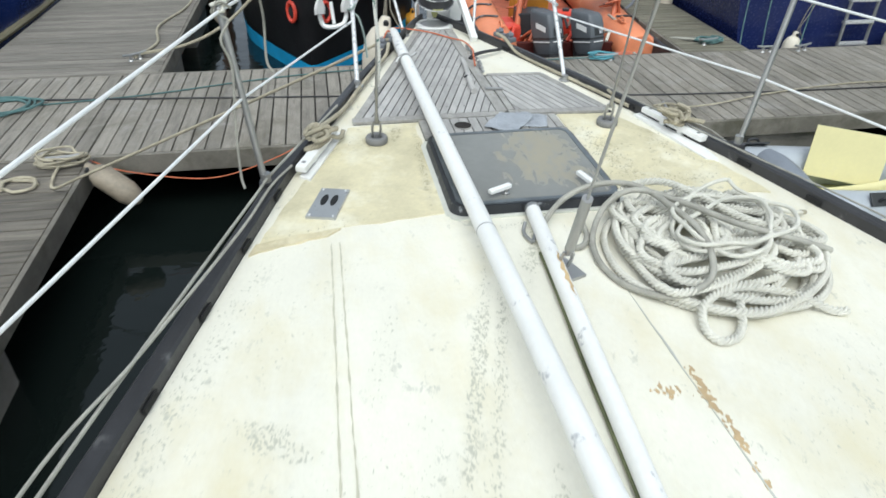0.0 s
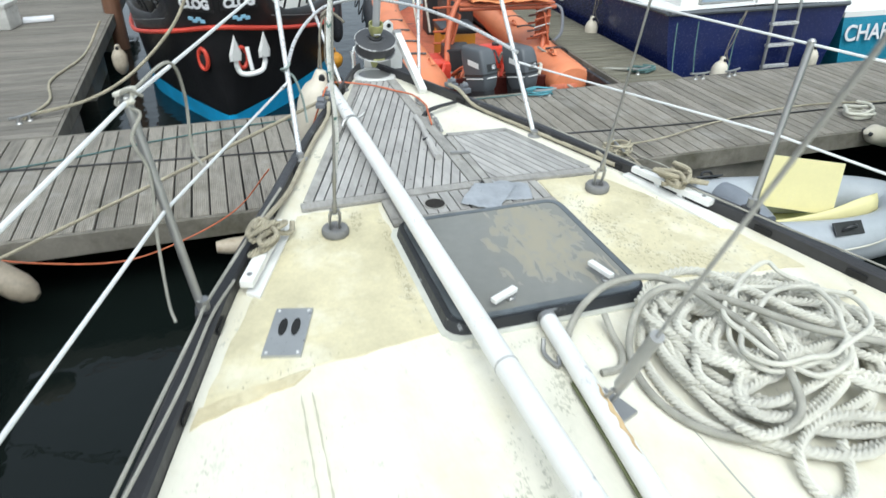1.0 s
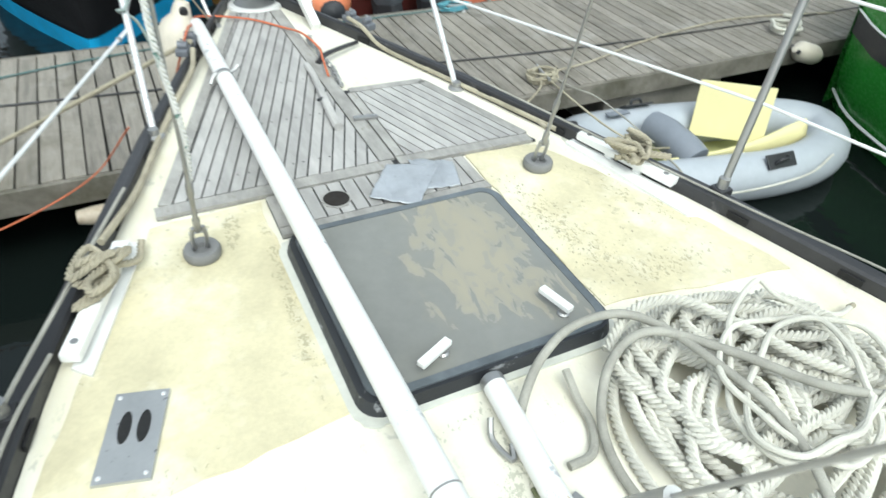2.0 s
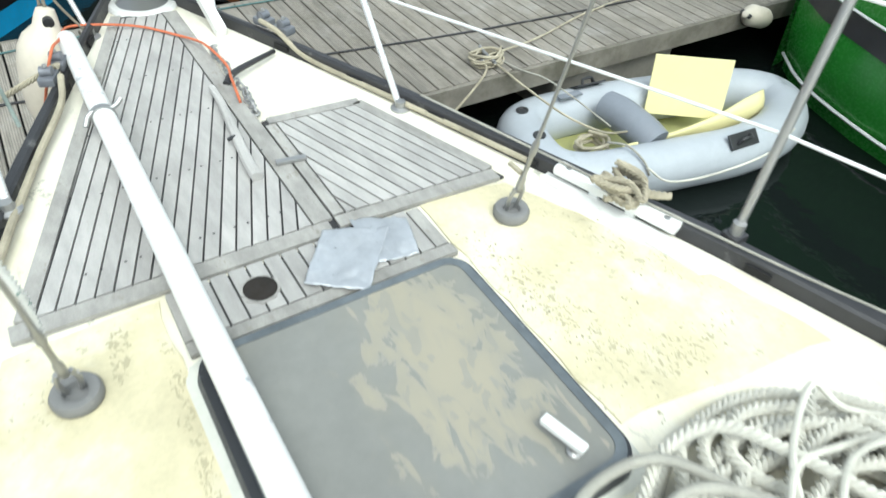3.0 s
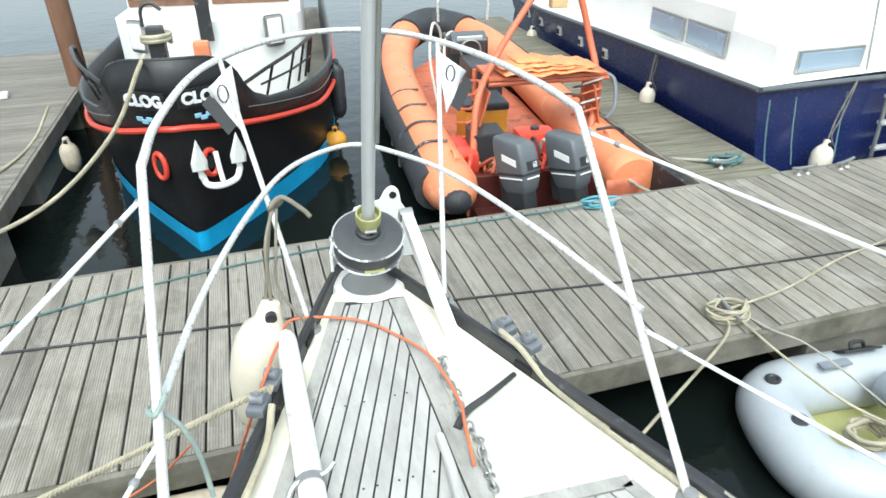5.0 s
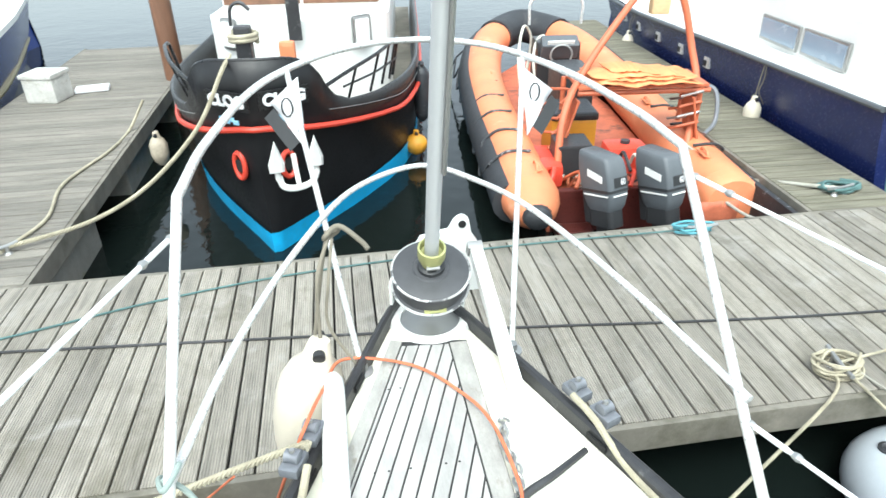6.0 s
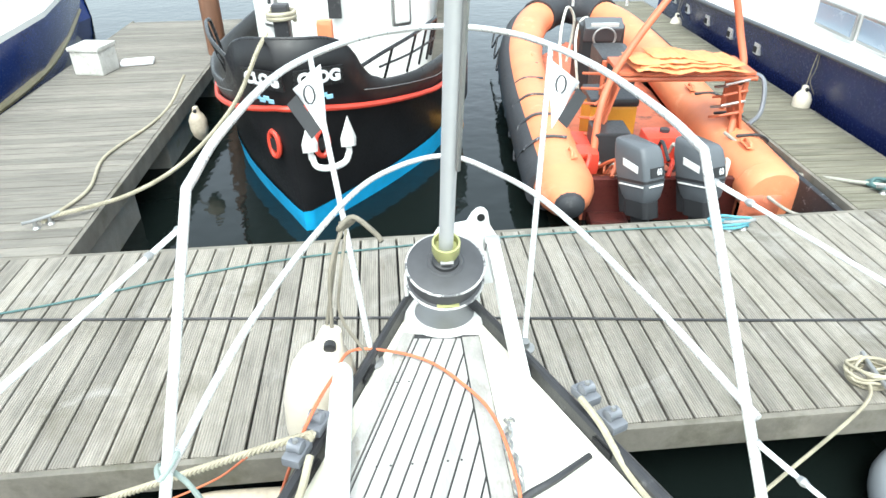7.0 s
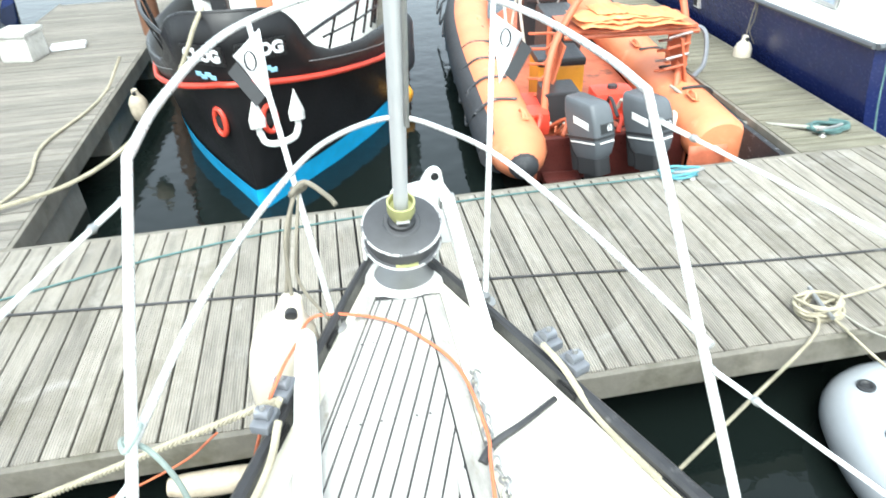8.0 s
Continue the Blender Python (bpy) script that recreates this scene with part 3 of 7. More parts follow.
yacht = thing("sailing_yacht", "old sailing yacht with chalky white deck, teak and black toe rail", "sailing yacht")
ys = [-4.5 + i * 0.1 for i in range(66)]
outline = [(half(y), y) for y in ys] + [(-half(y), y) for y in ys[::-1]]
deck = part("deck", prism(bmesh.new(), outline, -0.05, 0.0), "white_deck", yacht, "chalky off-white painted deck, stained and flaking")
rows = []
for y in ys + [2.03]:
    h = half(y) + 0.026 + 0.034 * min(1.0, max(0.0, (2.0 - y) / 2.4)) if y < 2.02 else 0.02
    k = min(1.0, max(0.0, (2.05 - y) / 2.5))
    rows.append([(-h, y, 0.0), (-h * (0.9 + 0.08 * k) , y, -0.5), (-h * (0.55 + 0.3 * k), y - 0.1, -1.2), (-h * (0.3 + 0.4 * k), y - 0.25, -1.8),
                 (h * (0.3 + 0.4 * k), y - 0.25, -1.8), (h * (0.55 + 0.3 * k), y - 0.1, -1.2), (h * (0.9 + 0.08 * k), y, -0.5), (h, y, 0.0)])
part("hull", loft(rows, cap=True), "black_hull", yacht, "black painted hull side", smooth=True)
for s in (-1, 1):
    rows = []
    for y in ys:
        a, b = s * half(y), s * (half(y) + 0.03 + 0.034 * min(1.0, max(0.0, (2.0 - y) / 2.4)))
        rows.append([(a, y, -0.045), (a + s * 0.004, y, 0.04), (a + s * 0.012, y, 0.048), (b - s * 0.012, y, 0.048), (b, y, 0.036), (b, y, -0.045)])
    part("toe_rail", loft(rows, close=True, cap=True), "black_rail", yacht, "black toe rail, scuffed and greying")

# raised cream paint either side of the hatch
def ragged(pts, step=0.06, amt=0.006):
    out = []
    for (ax, ay), (bx, by) in zip(pts, pts[1:] + pts[:1]):
        k = max(1, int(math.hypot(bx - ax, by - ay) / step))
        for i in range(k):
            t = i / k
            out.append((ax + (bx - ax) * t + random.uniform(-amt, amt), ay + (by - ay) * t + random.uniform(-amt, amt)))
    return out


part("paint_patch", prism(bmesh.new(), ragged([(-0.36, -0.68), (-0.36, 0.165), (-0.675, 0.155), (-0.96, -0.55), (-1.04, -0.79), (-0.74, -0.725)]), -0.01, 0.004), "cream_deck", yacht, "cream non-slip paint, worn thin")
part("paint_patch", prism(bmesh.new(), ragged([(0.36, -0.62), (0.97, -0.71), (0.9, -0.45), (0.64, 0.16), (0.36, 0.195)]), -0.01, 0.004), "cream_deck", yacht, "cream non-slip paint, worn thin")


def planks(poly, dx, dy, pitch, parent, top=0.016, gap=0.0055):
    """Planks side by side along (dx, dy), cut to an outline."""
    nx, ny = -dy, dx
    ds = [nx * x + ny * y for x, y in poly]
    d = min(ds)
    while d < max(ds):
        p = clip_poly(clip_poly(poly, nx, ny, d + pitch - gap), -nx, -ny, -d)
        if len(p) > 2:
            bm = prism(bmesh.new(), p, 0.004, top + random.uniform(-0.0006, 0.0006))
            part("plank", bm, "teak", parent)
        d += pitch


def strip(a, b, w, parent, top=0.017, z0=0.004):
    """A straight board from a to b."""
    d = (Vector(b) - Vector(a)).normalized()
    n = Vector((-d.y, d.x)) * w / 2
    a, b = Vector(a), Vector(b)
    part("plank", prism(bmesh.new(), [tuple(a - n), tuple(b - n), tuple(b + n), tuple(a + n)], z0, top), "teak_margin", parent)


teak_deck = part("teak_bed", prism(bmesh.new(), [(-0.652, 0.184), (0.12, 0.184), (0.12, 1.72), (-0.125, 1.75)], 0.0, 0.009), "caulk", yacht, "black caulked bed of the teak deck")
planks([(-0.6, 0.236), (0.058, 0.236), (0.058, 1.7), (-0.09, 1.715)], 0.335, 0.942, 0.039, teak_deck)
strip((-0.655, 0.205), (0.1, 0.205), 0.05, teak_deck)
strip((-0.625, 0.235), (-0.105, 1.745), 0.038, teak_deck)
strip((0.09, 0.235), (0.09, 1.705), 0.054, teak_deck)
bed = part("teak_bed", prism(bmesh.new(), [(0.122, 0.192), (0.648, 0.178), (0.457, 0.764), (0.124, 0.782)], 0.0, 0.009), "caulk", yacht, "black caulked bed of the teak panel")
planks([(0.162, 0.243), (0.597, 0.226), (0.429, 0.728), (0.162, 0.743)], -0.33, 0.944, 0.039, bed)
strip((0.122, 0.215), (0.63, 0.195), 0.045, bed)
strip((0.622, 0.225), (0.445, 0.745), 0.038, bed)
strip((0.14, 0.765), (0.455, 0.75), 0.036, bed)
strip((0.14, 0.245), (0.14, 0.74), 0.032, bed)
bed = part("teak_bed", prism(bmesh.new(), [(-0.34, -0.035), (0.345, -0.035), (0.345, 0.165), (-0.34, 0.165)], 0.0, 0.009), "caulk", yacht, "black caulked bed of the teak strip")
planks([(-0.3, 0.005), (0.3, 0.005), (0.3, 0.17), (-0.3, 0.17)], 0.0, 1.0, 0.045, bed)
strip((-0.34, -0.018), (0.345, -0.018), 0.035, bed)
strip((-0.322, 0.005), (-0.322, 0.165), 0.035, bed)
strip((0.322, 0.005), (0.322, 0.165), 0.035, bed)


# ---- hatch ----
def round_rect(x0, y0, x1, y1, r, k=6):
    out = []
    for cx, cy, a in ((x1 - r, y1 - r, 0), (x0 + r, y1 - r, 90), (x0 + r, y0 + r, 180), (x1 - r, y0 + r, 270)):
        for i in range(k + 1):
            w = radians(a + 90 * i / k)
            out.append((cx + r * math.cos(w), cy + r * math.sin(w)))
    return out


def ring_prism(bm, outer, inner, z0, z1, chamfer=0.0):
    n = len(outer)
    o0 = [bm.verts.new((x, y, z0)) for x, y in outer]
    cx, cy = sum(p[0] for p in outer) / n, sum(p[1] for p in outer) / n
    o1 = [bm.verts.new((x + (cx - x) * chamfer, y + (cy - y) * chamfer, z1)) for x, y in outer]
    i0 = [bm.verts.new((x, y, z0)) for x, y in inner]
    i1 = [bm.verts.new((x, y, z1)) for x, y in inner]
    for k in range(n):
        j = (k + 1) % n
        for q in ((o0[k], o0[j], o1[j], o1[k]), (o1[k], o1[j], i1[j], i1[k]), (i1[k], i1[j], i0[j], i0[k]), (i0[k], i0[j], o0[j], o0[k])):
            bm.faces.new(q)
    return bm


hatch = part("hatch", ring_prism(bmesh.new(), round_rect(-0.35, -0.725, 0.335, -0.055, 0.06), round_rect(-0.314, -0.7, 0.313, -0.072, 0.05), 0.0, 0.042, 0.025), "black_rubber", yacht, "black rubber-edged foredeck hatch with a smoked pane")
uneven = [(x + random.uniform(-0.004, 0.004), y + random.uniform(-0.004, 0.004)) for x, y in round_rect(-0.366, -0.742, 0.35, -0.04, 0.065)]
part("sealant", ring_prism(bmesh.new(), uneven, round_rect(-0.345, -0.72, 0.33, -0.06, 0.06), 0.0, 0.007), "chip", hatch, "chipped pale sealant round the hatch")
part("bezel", ring_prism(bmesh.new(), round_rect(-0.322, -0.707, 0.32, -0.066, 0.055), round_rect(-0.3, -0.686, 0.299, -0.086, 0.04), 0.03, 0.047), "bezel", hatch, "grey rubber bezel")
part("pane", prism(bmesh.new(), round_rect(-0.313, -0.699, 0.312, -0.073, 0.049), 0.025, 0.0445), "acrylic", hatch, "smoked acrylic pane clouded with dried dirt")
for cx, cy, a in ((-0.15, -0.65, 25), (0.205, -0.61, -75)):
    m = pose(cx, cy, 0.074, 0, 0, a)
    part("handle", block((0, 0, 0), (0.1, 0.022, 0.016), bevel=0.004), "white_gloss", hatch, "white lever handle").matrix_basis = m
    part("handle_post", lathe([(0.016, 0), (0.016, 0.006), (0.01, 0.01), (0.01, 0.03)], (cx + 0.03 * math.cos(radians(a)), cy + 0.03 * math.sin(radians(a)), 0.044), seg=12), "dull_steel", hatch)


# ---- fittings of the yacht ----
def bolt_on(bm, x, y, z, r=0.005):
    bmesh.ops.create_cone(bm, cap_ends=True, segments=8, radius1=r, radius2=r * 0.8, depth=0.004, matrix=Matrix.Translation((x, y, z)))


def pulpit():
    root = new("pulpit")
    root.parent = yacht
    root["label"] = "bright stainless tube pulpit over the bow"
    r = 0.0117
    top = [(-0.572, 1.405, 0.725), (-0.555, 1.75, 0.73), (-0.45, 2.25, 0.74), (-0.2, 2.62, 0.745), (0.1, 2.74, 0.745), (0.36, 2.58, 0.745), (0.53, 2.2, 0.74), (0.6, 1.75, 0.735), (0.612, 1.475, 0.725)]
    part("top_rail", rod(top, r, 10, 8), "sky_white_tube", root, smooth=True)
    low = [(-0.59, 0.98, 0.33), (-0.5, 1.35, 0.37), (-0.36, 1.79, 0.38), (-0.19, 2.15, 0.38), (0.06, 2.31, 0.38), (0.24, 2.13, 0.38), (0.37, 1.86, 0.38), (0.49, 1.4, 0.37), (0.595, 1.0, 0.33)]
    part("mid_rail", rod(low, r * 0.82, 10, 8), "sky_white_tube", root, smooth=True)
    for a, b in (((-0.6, 0.632, 0.03), (-0.572, 1.405, 0.725)), ((0.568, 0.664, 0.0), (0.612, 1.475, 0.725)), ((-0.22, 1.632, 0.0), (-0.385, 2.37, 0.74)), ((0.252, 1.65, 0.0), (0.46, 2.4, 0.74))):
        leg = part("leg", rod([a, b], r if abs(a[0]) > 0.4 else r * 0.85, 10, 1, True), "sky_white_tube", root, "whitish stainless leg", smooth=True)
        part("foot", lathe([(0.034, 0), (0.034, 0.005), (0.018, 0.01), (0.017, 0.03)], a, seg=14), "dull_steel", leg)
    return root


pulpit()


def stanchion(base, top):
    root = part("stanchion", rod([base, top], 0.0125, 10, 1, True), "dull_steel", yacht, "dull stainless stanchion", smooth=True)
    part("socket", block((base[0], base[1], 0.03), (0.055, 0.05, 0.06), bevel=0.006), "black_rail", root)
    part("collar", lathe([(0.018, 0), (0.018, 0.04)], (base[0], base[1], 0.055), seg=12), "dull_steel", root)
    part("cap", lathe([(0.0145, -0.012), (0.0145, 0.006), (0.008, 0.014)], top, seg=10), "dull_steel", root)
    return root


stanchion((-1.02, -0.44, 0.0), (-1.095, -0.40, 0.69))
stanchion((1.005, -0.37, 0.0), (1.1, -0.33, 0.67))
stanchion((-1.56, -2.6, 0.0), (-1.66, -2.6, 0.69))
stanchion((1.56, -2.6, 0.0), (1.62, -2.6, 0.69))


def guard_wire(pts, r, label):
    w = part("guard_wire", rod(pts, r * 0.78, 8, 1, True), "wire_white", yacht, label, smooth=True)
    a, b = Vector(pts[0]), Vector(pts[1])
    d = (b - a).normalized()
    part("lashing", rod([a, a + d * 0.05, a + d * 0.1], 0.0062, 8, 3), "wire_white", w)
    for k in (0.0, 0.11):
        part("shackle", lathe([(0.007, 0), (0.0095, 0.01), (0.007, 0.02)], a + d * k, d, 10), "dull_steel", w)


guard_wire([(-0.585, 1.35, 0.66), (-1.095, -0.40, 0.685), (-1.62, -2.6, 0.685), (-1.75, -4.4, 0.69)], 0.0075, "white plastic-sheathed guard wire")
guard_wire([(-0.59, 0.94, 0.29), (-1.065, -0.42, 0.385), (-1.69, -2.6, 0.43), (-1.8, -4.4, 0.43)], 0.0065, "white plastic-sheathed guard wire")
guard_wire([(0.62, 1.42, 0.67), (1.1, -0.33, 0.665), (1.62, -2.6, 0.685), (1.75, -4.4, 0.69)], 0.0065, "white plastic-sheathed guard wire")
guard_wire([(0.588, 0.982, 0.285), (1.055, -0.35, 0.34), (1.59, -2.6, 0.36), (1.72, -4.4, 0.36)], 0.0065, "white plastic-sheathed guard wire")


def stay(base, d, label, wrap=None, length=7.0):
    """A wire with its deck pad, toggle and turnbuckle."""
    b, d = Vector(base), Vector(d).normalized()
    root = part("stay_wire", rod([b + d * 0.3, b + d * length], 0.0045, 8, 1, True), "dull_steel", yacht, label, smooth=True)
    part("turnbuckle", lathe([(0.007, 0.06), (0.01, 0.065), (0.01, 0.11), (0.0065, 0.12), (0.0065, 0.2), (0.0095, 0.21), (0.0095, 0.245), (0.006, 0.255), (0.005, 0.32)], b, d, 10), "dull_steel", root, smooth=True)
    side = Vector((1, 0, 0))
    bm = bmesh.new()
    for s in (-1, 1):
        tube(bm, [b + side * 0.014 * s - d * 0.015, b + side * 0.019 * s + d * 0.03, b + side * 0.013 * s + d * 0.075], 0.006, 6, 3)
    tube(bm, [b + side * 0.024 + d * 0.055, b - side * 0.024 + d * 0.055], 0.004, 6, 1, True)
    part("shackle", bm, "dull_steel", root)
    if wrap:
        pts = [b + d * (0.2 + 0.1 * i) + Vector((0.012 * math.sin(i * 0.9), 0.01 * math.cos(i * 0.7), 0)) for i in range(40)]
        part("slack_line", laid_rope(pts, 0.0075, 4, 0.045), wrap, root, "pale flecked line hanging beside the wire")
    return root


for s, y, d, w in ((-1, -0.025, (0.01, -0.276, 0.961), "flecked_line"), (1, 0.025, (-0.044, -0.249, 0.9675), None)):
    st = stay((0.56 * s, y, 0.045), d, "weathered steel shroud with its turnbuckle", w)
    part("deck_pad", lathe([(0.046, 0), (0.05, 0.005), (0.051, 0.022), (0.046, 0.031), (0.034, 0.033), (0.025, 0.028), (0.021, 0.014), (0.004, 0.012)], (0.56 * s, y, 0.004), seg=24), "pad_rubber", st, "round grey rubber pad", smooth=True)
    if s > 0:
        part("toggle_bar", rod([(0.55, 0.0, 0.17), (0.55, 0.05, 0.17)], 0.007, 8, 1, True), "rope_tan", st)
st = stay((-0.045, -1.1, 0.03), (-0.067, -0.403, 0.913), "babystay with a long galvanised turnbuckle")
part("stay_tube", rod([Vector((-0.045, -1.1, 0.03)) + Vector((-0.067, -0.403, 0.913)) * k for k in (0.1, 0.36)], 0.0165, 10, 1, True), "dull_steel", st, smooth=True)
part("base_plate", block((-0.04, -1.105, 0.006), (0.085, 0.11, 0.012), pose(0, 0, 0, 0, 0, 20), 0.004), "dull_steel", st)

# forestay with its furling drum at the stem
forestay = new("furling_gear")
forestay.parent = yacht
forestay["label"] = "headsail furling drum with a grey foil"
FB, FD = Vector((0.02, 1.86, 0.045)), Vector((0.0, -0.33, 0.944)).normalized()


def turned(name, prof, at, material, label="", seg=32):
    return part(name, lathe(prof, FB + FD * at, FD, seg), material, forestay, label, smooth=True)


turned("foil", [(0.022, 0.28), (0.022, 7.0)], 0.0, "foil_grey", "grey aluminium foil", 12)
part("foil_groove", rod([FB + FD * 0.62 + Vector((0.022, -0.02, 0)), FB + FD * 7 + Vector((0.022, -0.02, 0))], 0.007, 6, 1, True), "dull_steel", forestay)
drum = turned("drum", [(0.06, 0.128), (0.115, 0.13), (0.12, 0.134), (0.12, 0.14), (0.112, 0.143), (0.112, 0.2), (0.12, 0.204), (0.12, 0.212), (0.1, 0.218), (0.06, 0.219), (0.055, 0.224), (0.035, 0.224)], 0.0, "drum_grey", "black plastic furling drum")
for h in (0.137, 0.208):
    bm = bmesh.new()
    ringpts = []
    for k in range(41):
        w = 2 * math.pi * k / 40
        a = FD.orthogonal().normalized()
        b = FD.cross(a)
        ringpts.append(FB + FD * h + (a * math.cos(w) + b * math.sin(w)) * 0.1225)
    tube(bm, ringpts, 0.0042, 6, 1, True, False)
    part("rim", bm, "rim_worn", drum, "worn pale rim")
turned("collar", [(0.024, 0.235), (0.03, 0.242), (0.036, 0.258), (0.043, 0.278), (0.043, 0.315), (0.037, 0.315), (0.035, 0.29), (0.02, 0.283)], 0.0, "olive", "yellowish anodised clamp")
turned("ferrule", [(0.046, 0.212), (0.042, 0.235), (0.03, 0.243)], 0.0, "black_plastic")
for s in (-1, 1):
    part("lug", block(FB + FD * 0.118 + Vector((0.016 * s, -0.105, 0.012)), (0.008, 0.01, 0.045), bevel=0.003), "dull_steel", drum)
part("line_guide", block(FB + FD * 0.118 + Vector((0, -0.1, -0.012)), (0.07, 0.04, 0.012), pose(0, 0, 0, 18), 0.004), "olive", drum, "yellowish line guide")
turned("shaft", [(0.022, 0.215), (0.022, 0.26)], 0.0, "black_plastic")
turned("lower_swivel", [(0.016, 0.02), (0.024, 0.05), (0.028, 0.09), (0.05, 0.13)], 0.0, "olive", "", 16)
part("clamp_bolt", rod([FB + FD * 0.25 + Vector((-0.02, -0.04, 0)), FB + FD * 0.25 + Vector((0.02, -0.04, 0))], 0.008, 8, 1, True), "dull_steel", forestay)

# stemhead: white rim round a bare metal plate, and a white bow channel
stem_head = new("stem_head")
stem_head.parent = yacht
part("plate", lathe([(0.1, 0), (0.1, 0.012), (0.02, 0.014)], (0.02, 1.85, 0.0), seg=28), "dull_steel", stem_head, "bare dull metal plate")
ring = [[(0.02 + r * math.cos(radians(a)), 1.85 + r * math.sin(radians(a))) for a in range(0, 360, 12)] for r in (0.138, 0.101)]
part("rim", ring_prism(bmesh.new(), ring[0], ring[1], 0.002, 0.017, 0.06), "white_gloss", stem_head, "white painted rim")
for s in (-1, 1):
    part("cheek_plate", block((0.02 + 0.1 * s, 2.0, 0.05), (0.012, 0.2, 0.16), pose(0, 0, 0, 0, 0, 14 * s), 0.006), "white_gloss", stem_head, "white stemhead cheek")
    part("eye", lathe([(0.02, -0.008), (0.02, 0.008)], (0.02 + 0.1 * s, 2.06, 0.09), (1, 0, 0), 14), "dull_steel", stem_head)
casting = [(0.0, -0.02), (0.0, 0.18), (0.02, 0.215), (0.06, 0.225), (0.12, 0.235), (0.14, 0.27), (0.155, 0.283), (0.168, 0.287), (0.181, 0.283), (0.193, 0.27), (0.2, 0.22), (0.235, 0.16), (0.255, 0.08), (0.25, -0.02)]
plate = part("bow_plate", prism(bmesh.new(), casting, -0.012, 0.012), "white_gloss", stem_head, "white painted bow casting with a lug")
plate.matrix_basis = pose(0, 2.06, 0, 90, 0, 0)
part("eye", lathe([(0.014, -0.016), (0.014, 0.016)], (0.168, 2.06, 0.258), (0, 1, 0), 14), "dark_gap", stem_head, "hole through the lug")
ch = part("bow_channel", block((0, 0, 0), (0.042, 0.52, 0.042), bevel=0.006), "white_gloss", yacht, "white painted bow channel")
ch.matrix_basis = look((0.2, 1.67, 0.125), (0.185, 1.92, 0.24)) @ pose(0, 0, 0, 90)
part("channel_end", block((0, 0, 0), (0.052, 0.03, 0.047), bevel=0.006), "dull_steel", yacht).matrix_basis = look((0.184, 1.91, 0.236), (0.17, 2.1, 0.32)) @ pose(0, 0, 0, 90)


def fairlead(x, y, a):
    root = part("fairlead", block((0, 0, 0.022), (0.05, 0.075, 0.028), bevel=0.008), "grey_alloy", yacht, "grey alloy bow fairlead with a roller")
    root.matrix_basis = pose(x, y, 0.04, 0, 0, a)
    part("roller", lathe([(0.012, -0.02), (0.018, -0.018), (0.014, 0), (0.018, 0.018), (0.012, 0.02)], (0, 0, 0.045), (1, 0, 0), 14), "grey_alloy", root, smooth=True)
    part("bolt", lathe([(0.008, 0), (0.006, 0.008)], (0, 0.0, 0.062), seg=8), "dull_steel", root)


for x, y, a in ((0.365, 1.37, 22), (0.405, 1.27, 22), (-0.405, 1.245, -22), (-0.362, 1.34, -22)):
    fairlead(x, y, a)


def deck_vent():
    a = Vector((-0.88, -0.647))
    u, v = Vector((0.107, -0.028)), Vector((0.065, 0.209))
    root = part("vent_plate", prism(bmesh.new(), [tuple(a), tuple(a + u), tuple(a + u + v), tuple(a + v)], 0.004, 0.014), "vent_alloy", yacht, "grey metal vent plate with two slots")
    for k in (0.33, 0.67):
        c = a + u * k + v * 0.58
        d = v.normalized()
        n = Vector((d.y, -d.x))
        pts = []
        for i in range(16):
            w = 2 * math.pi * i / 16
            pts.append(tuple(c + d * 0.04 * math.cos(w) + n * 0.0125 * math.sin(w)))
        part("slot", prism(bmesh.new(), pts, 0.012, 0.0165), "dark_gap", root)
    for i in (0.1, 0.9):
        for j in (0.06, 0.94):
            p = a + u * i + v * j
            part("screw", lathe([(0.005, 0), (0.004, 0.003)], (p.x, p.y, 0.014), seg=8), "steel", root)


deck_vent()

# deck filler hole in the teak strip
hole = part("filler_hole", lathe([(0.042, 0.0), (0.042, 0.0035), (0.041, 0.004)], (-0.142, 0.078, 0.0155), seg=24), "hole_dark", yacht, "open round hole through the teak")
ring = [(-0.142 + (0.046 + 0.004 * math.sin(k * 2.3)) * math.cos(k * 0.2618), 0.078 + (0.046 + 0.004 * math.sin(k * 2.3)) * math.sin(k * 0.2618)) for k in range(24)]
part("rim", ring_prism(bmesh.new(), ring, [(-0.142 + 0.04 * math.cos(k * 0.2618), 0.078 + 0.04 * math.sin(k * 0.2618)) for k in range(24)], 0.012, 0.0195), "teak_margin", hole, "bare worn wooden rim")


def crumpled(name, quad, z, n=30, amt=0.009, label="", material="tape"):
    """A thin sheet, softly creased, over four corners."""
    a, b, c, d = [Vector(q) for q in quad]
    rows = []
    for i in range(n + 1):
        row = []
        for j in range(n + 1):
            u, v = i / n, j / n
            p = a.lerp(b, u).lerp(d.lerp(c, u), v)
            e = 0.0012 if i in (0, n) or j in (0, n) else 0.0
            q = abs(noise.noise(Vector((p.x * 15 + z * 99, p.y * 9 + p.x * 5, 0.3)))) + 0.4 * abs(noise.noise(Vector((p.x * 30, p.y * 24, z * 90))))
            row.append((p.x + random.uniform(-e, e), p.y + random.uniform(-e, e), z + amt * q * 1.6))
        rows.append(row)
    ob = part(name, loft(rows), material, None, label, smooth=True)
    sol = ob.modifiers.new("thick", "SOLIDIFY")
    sol.thickness, sol.offset = 0.0015, 1
    return ob


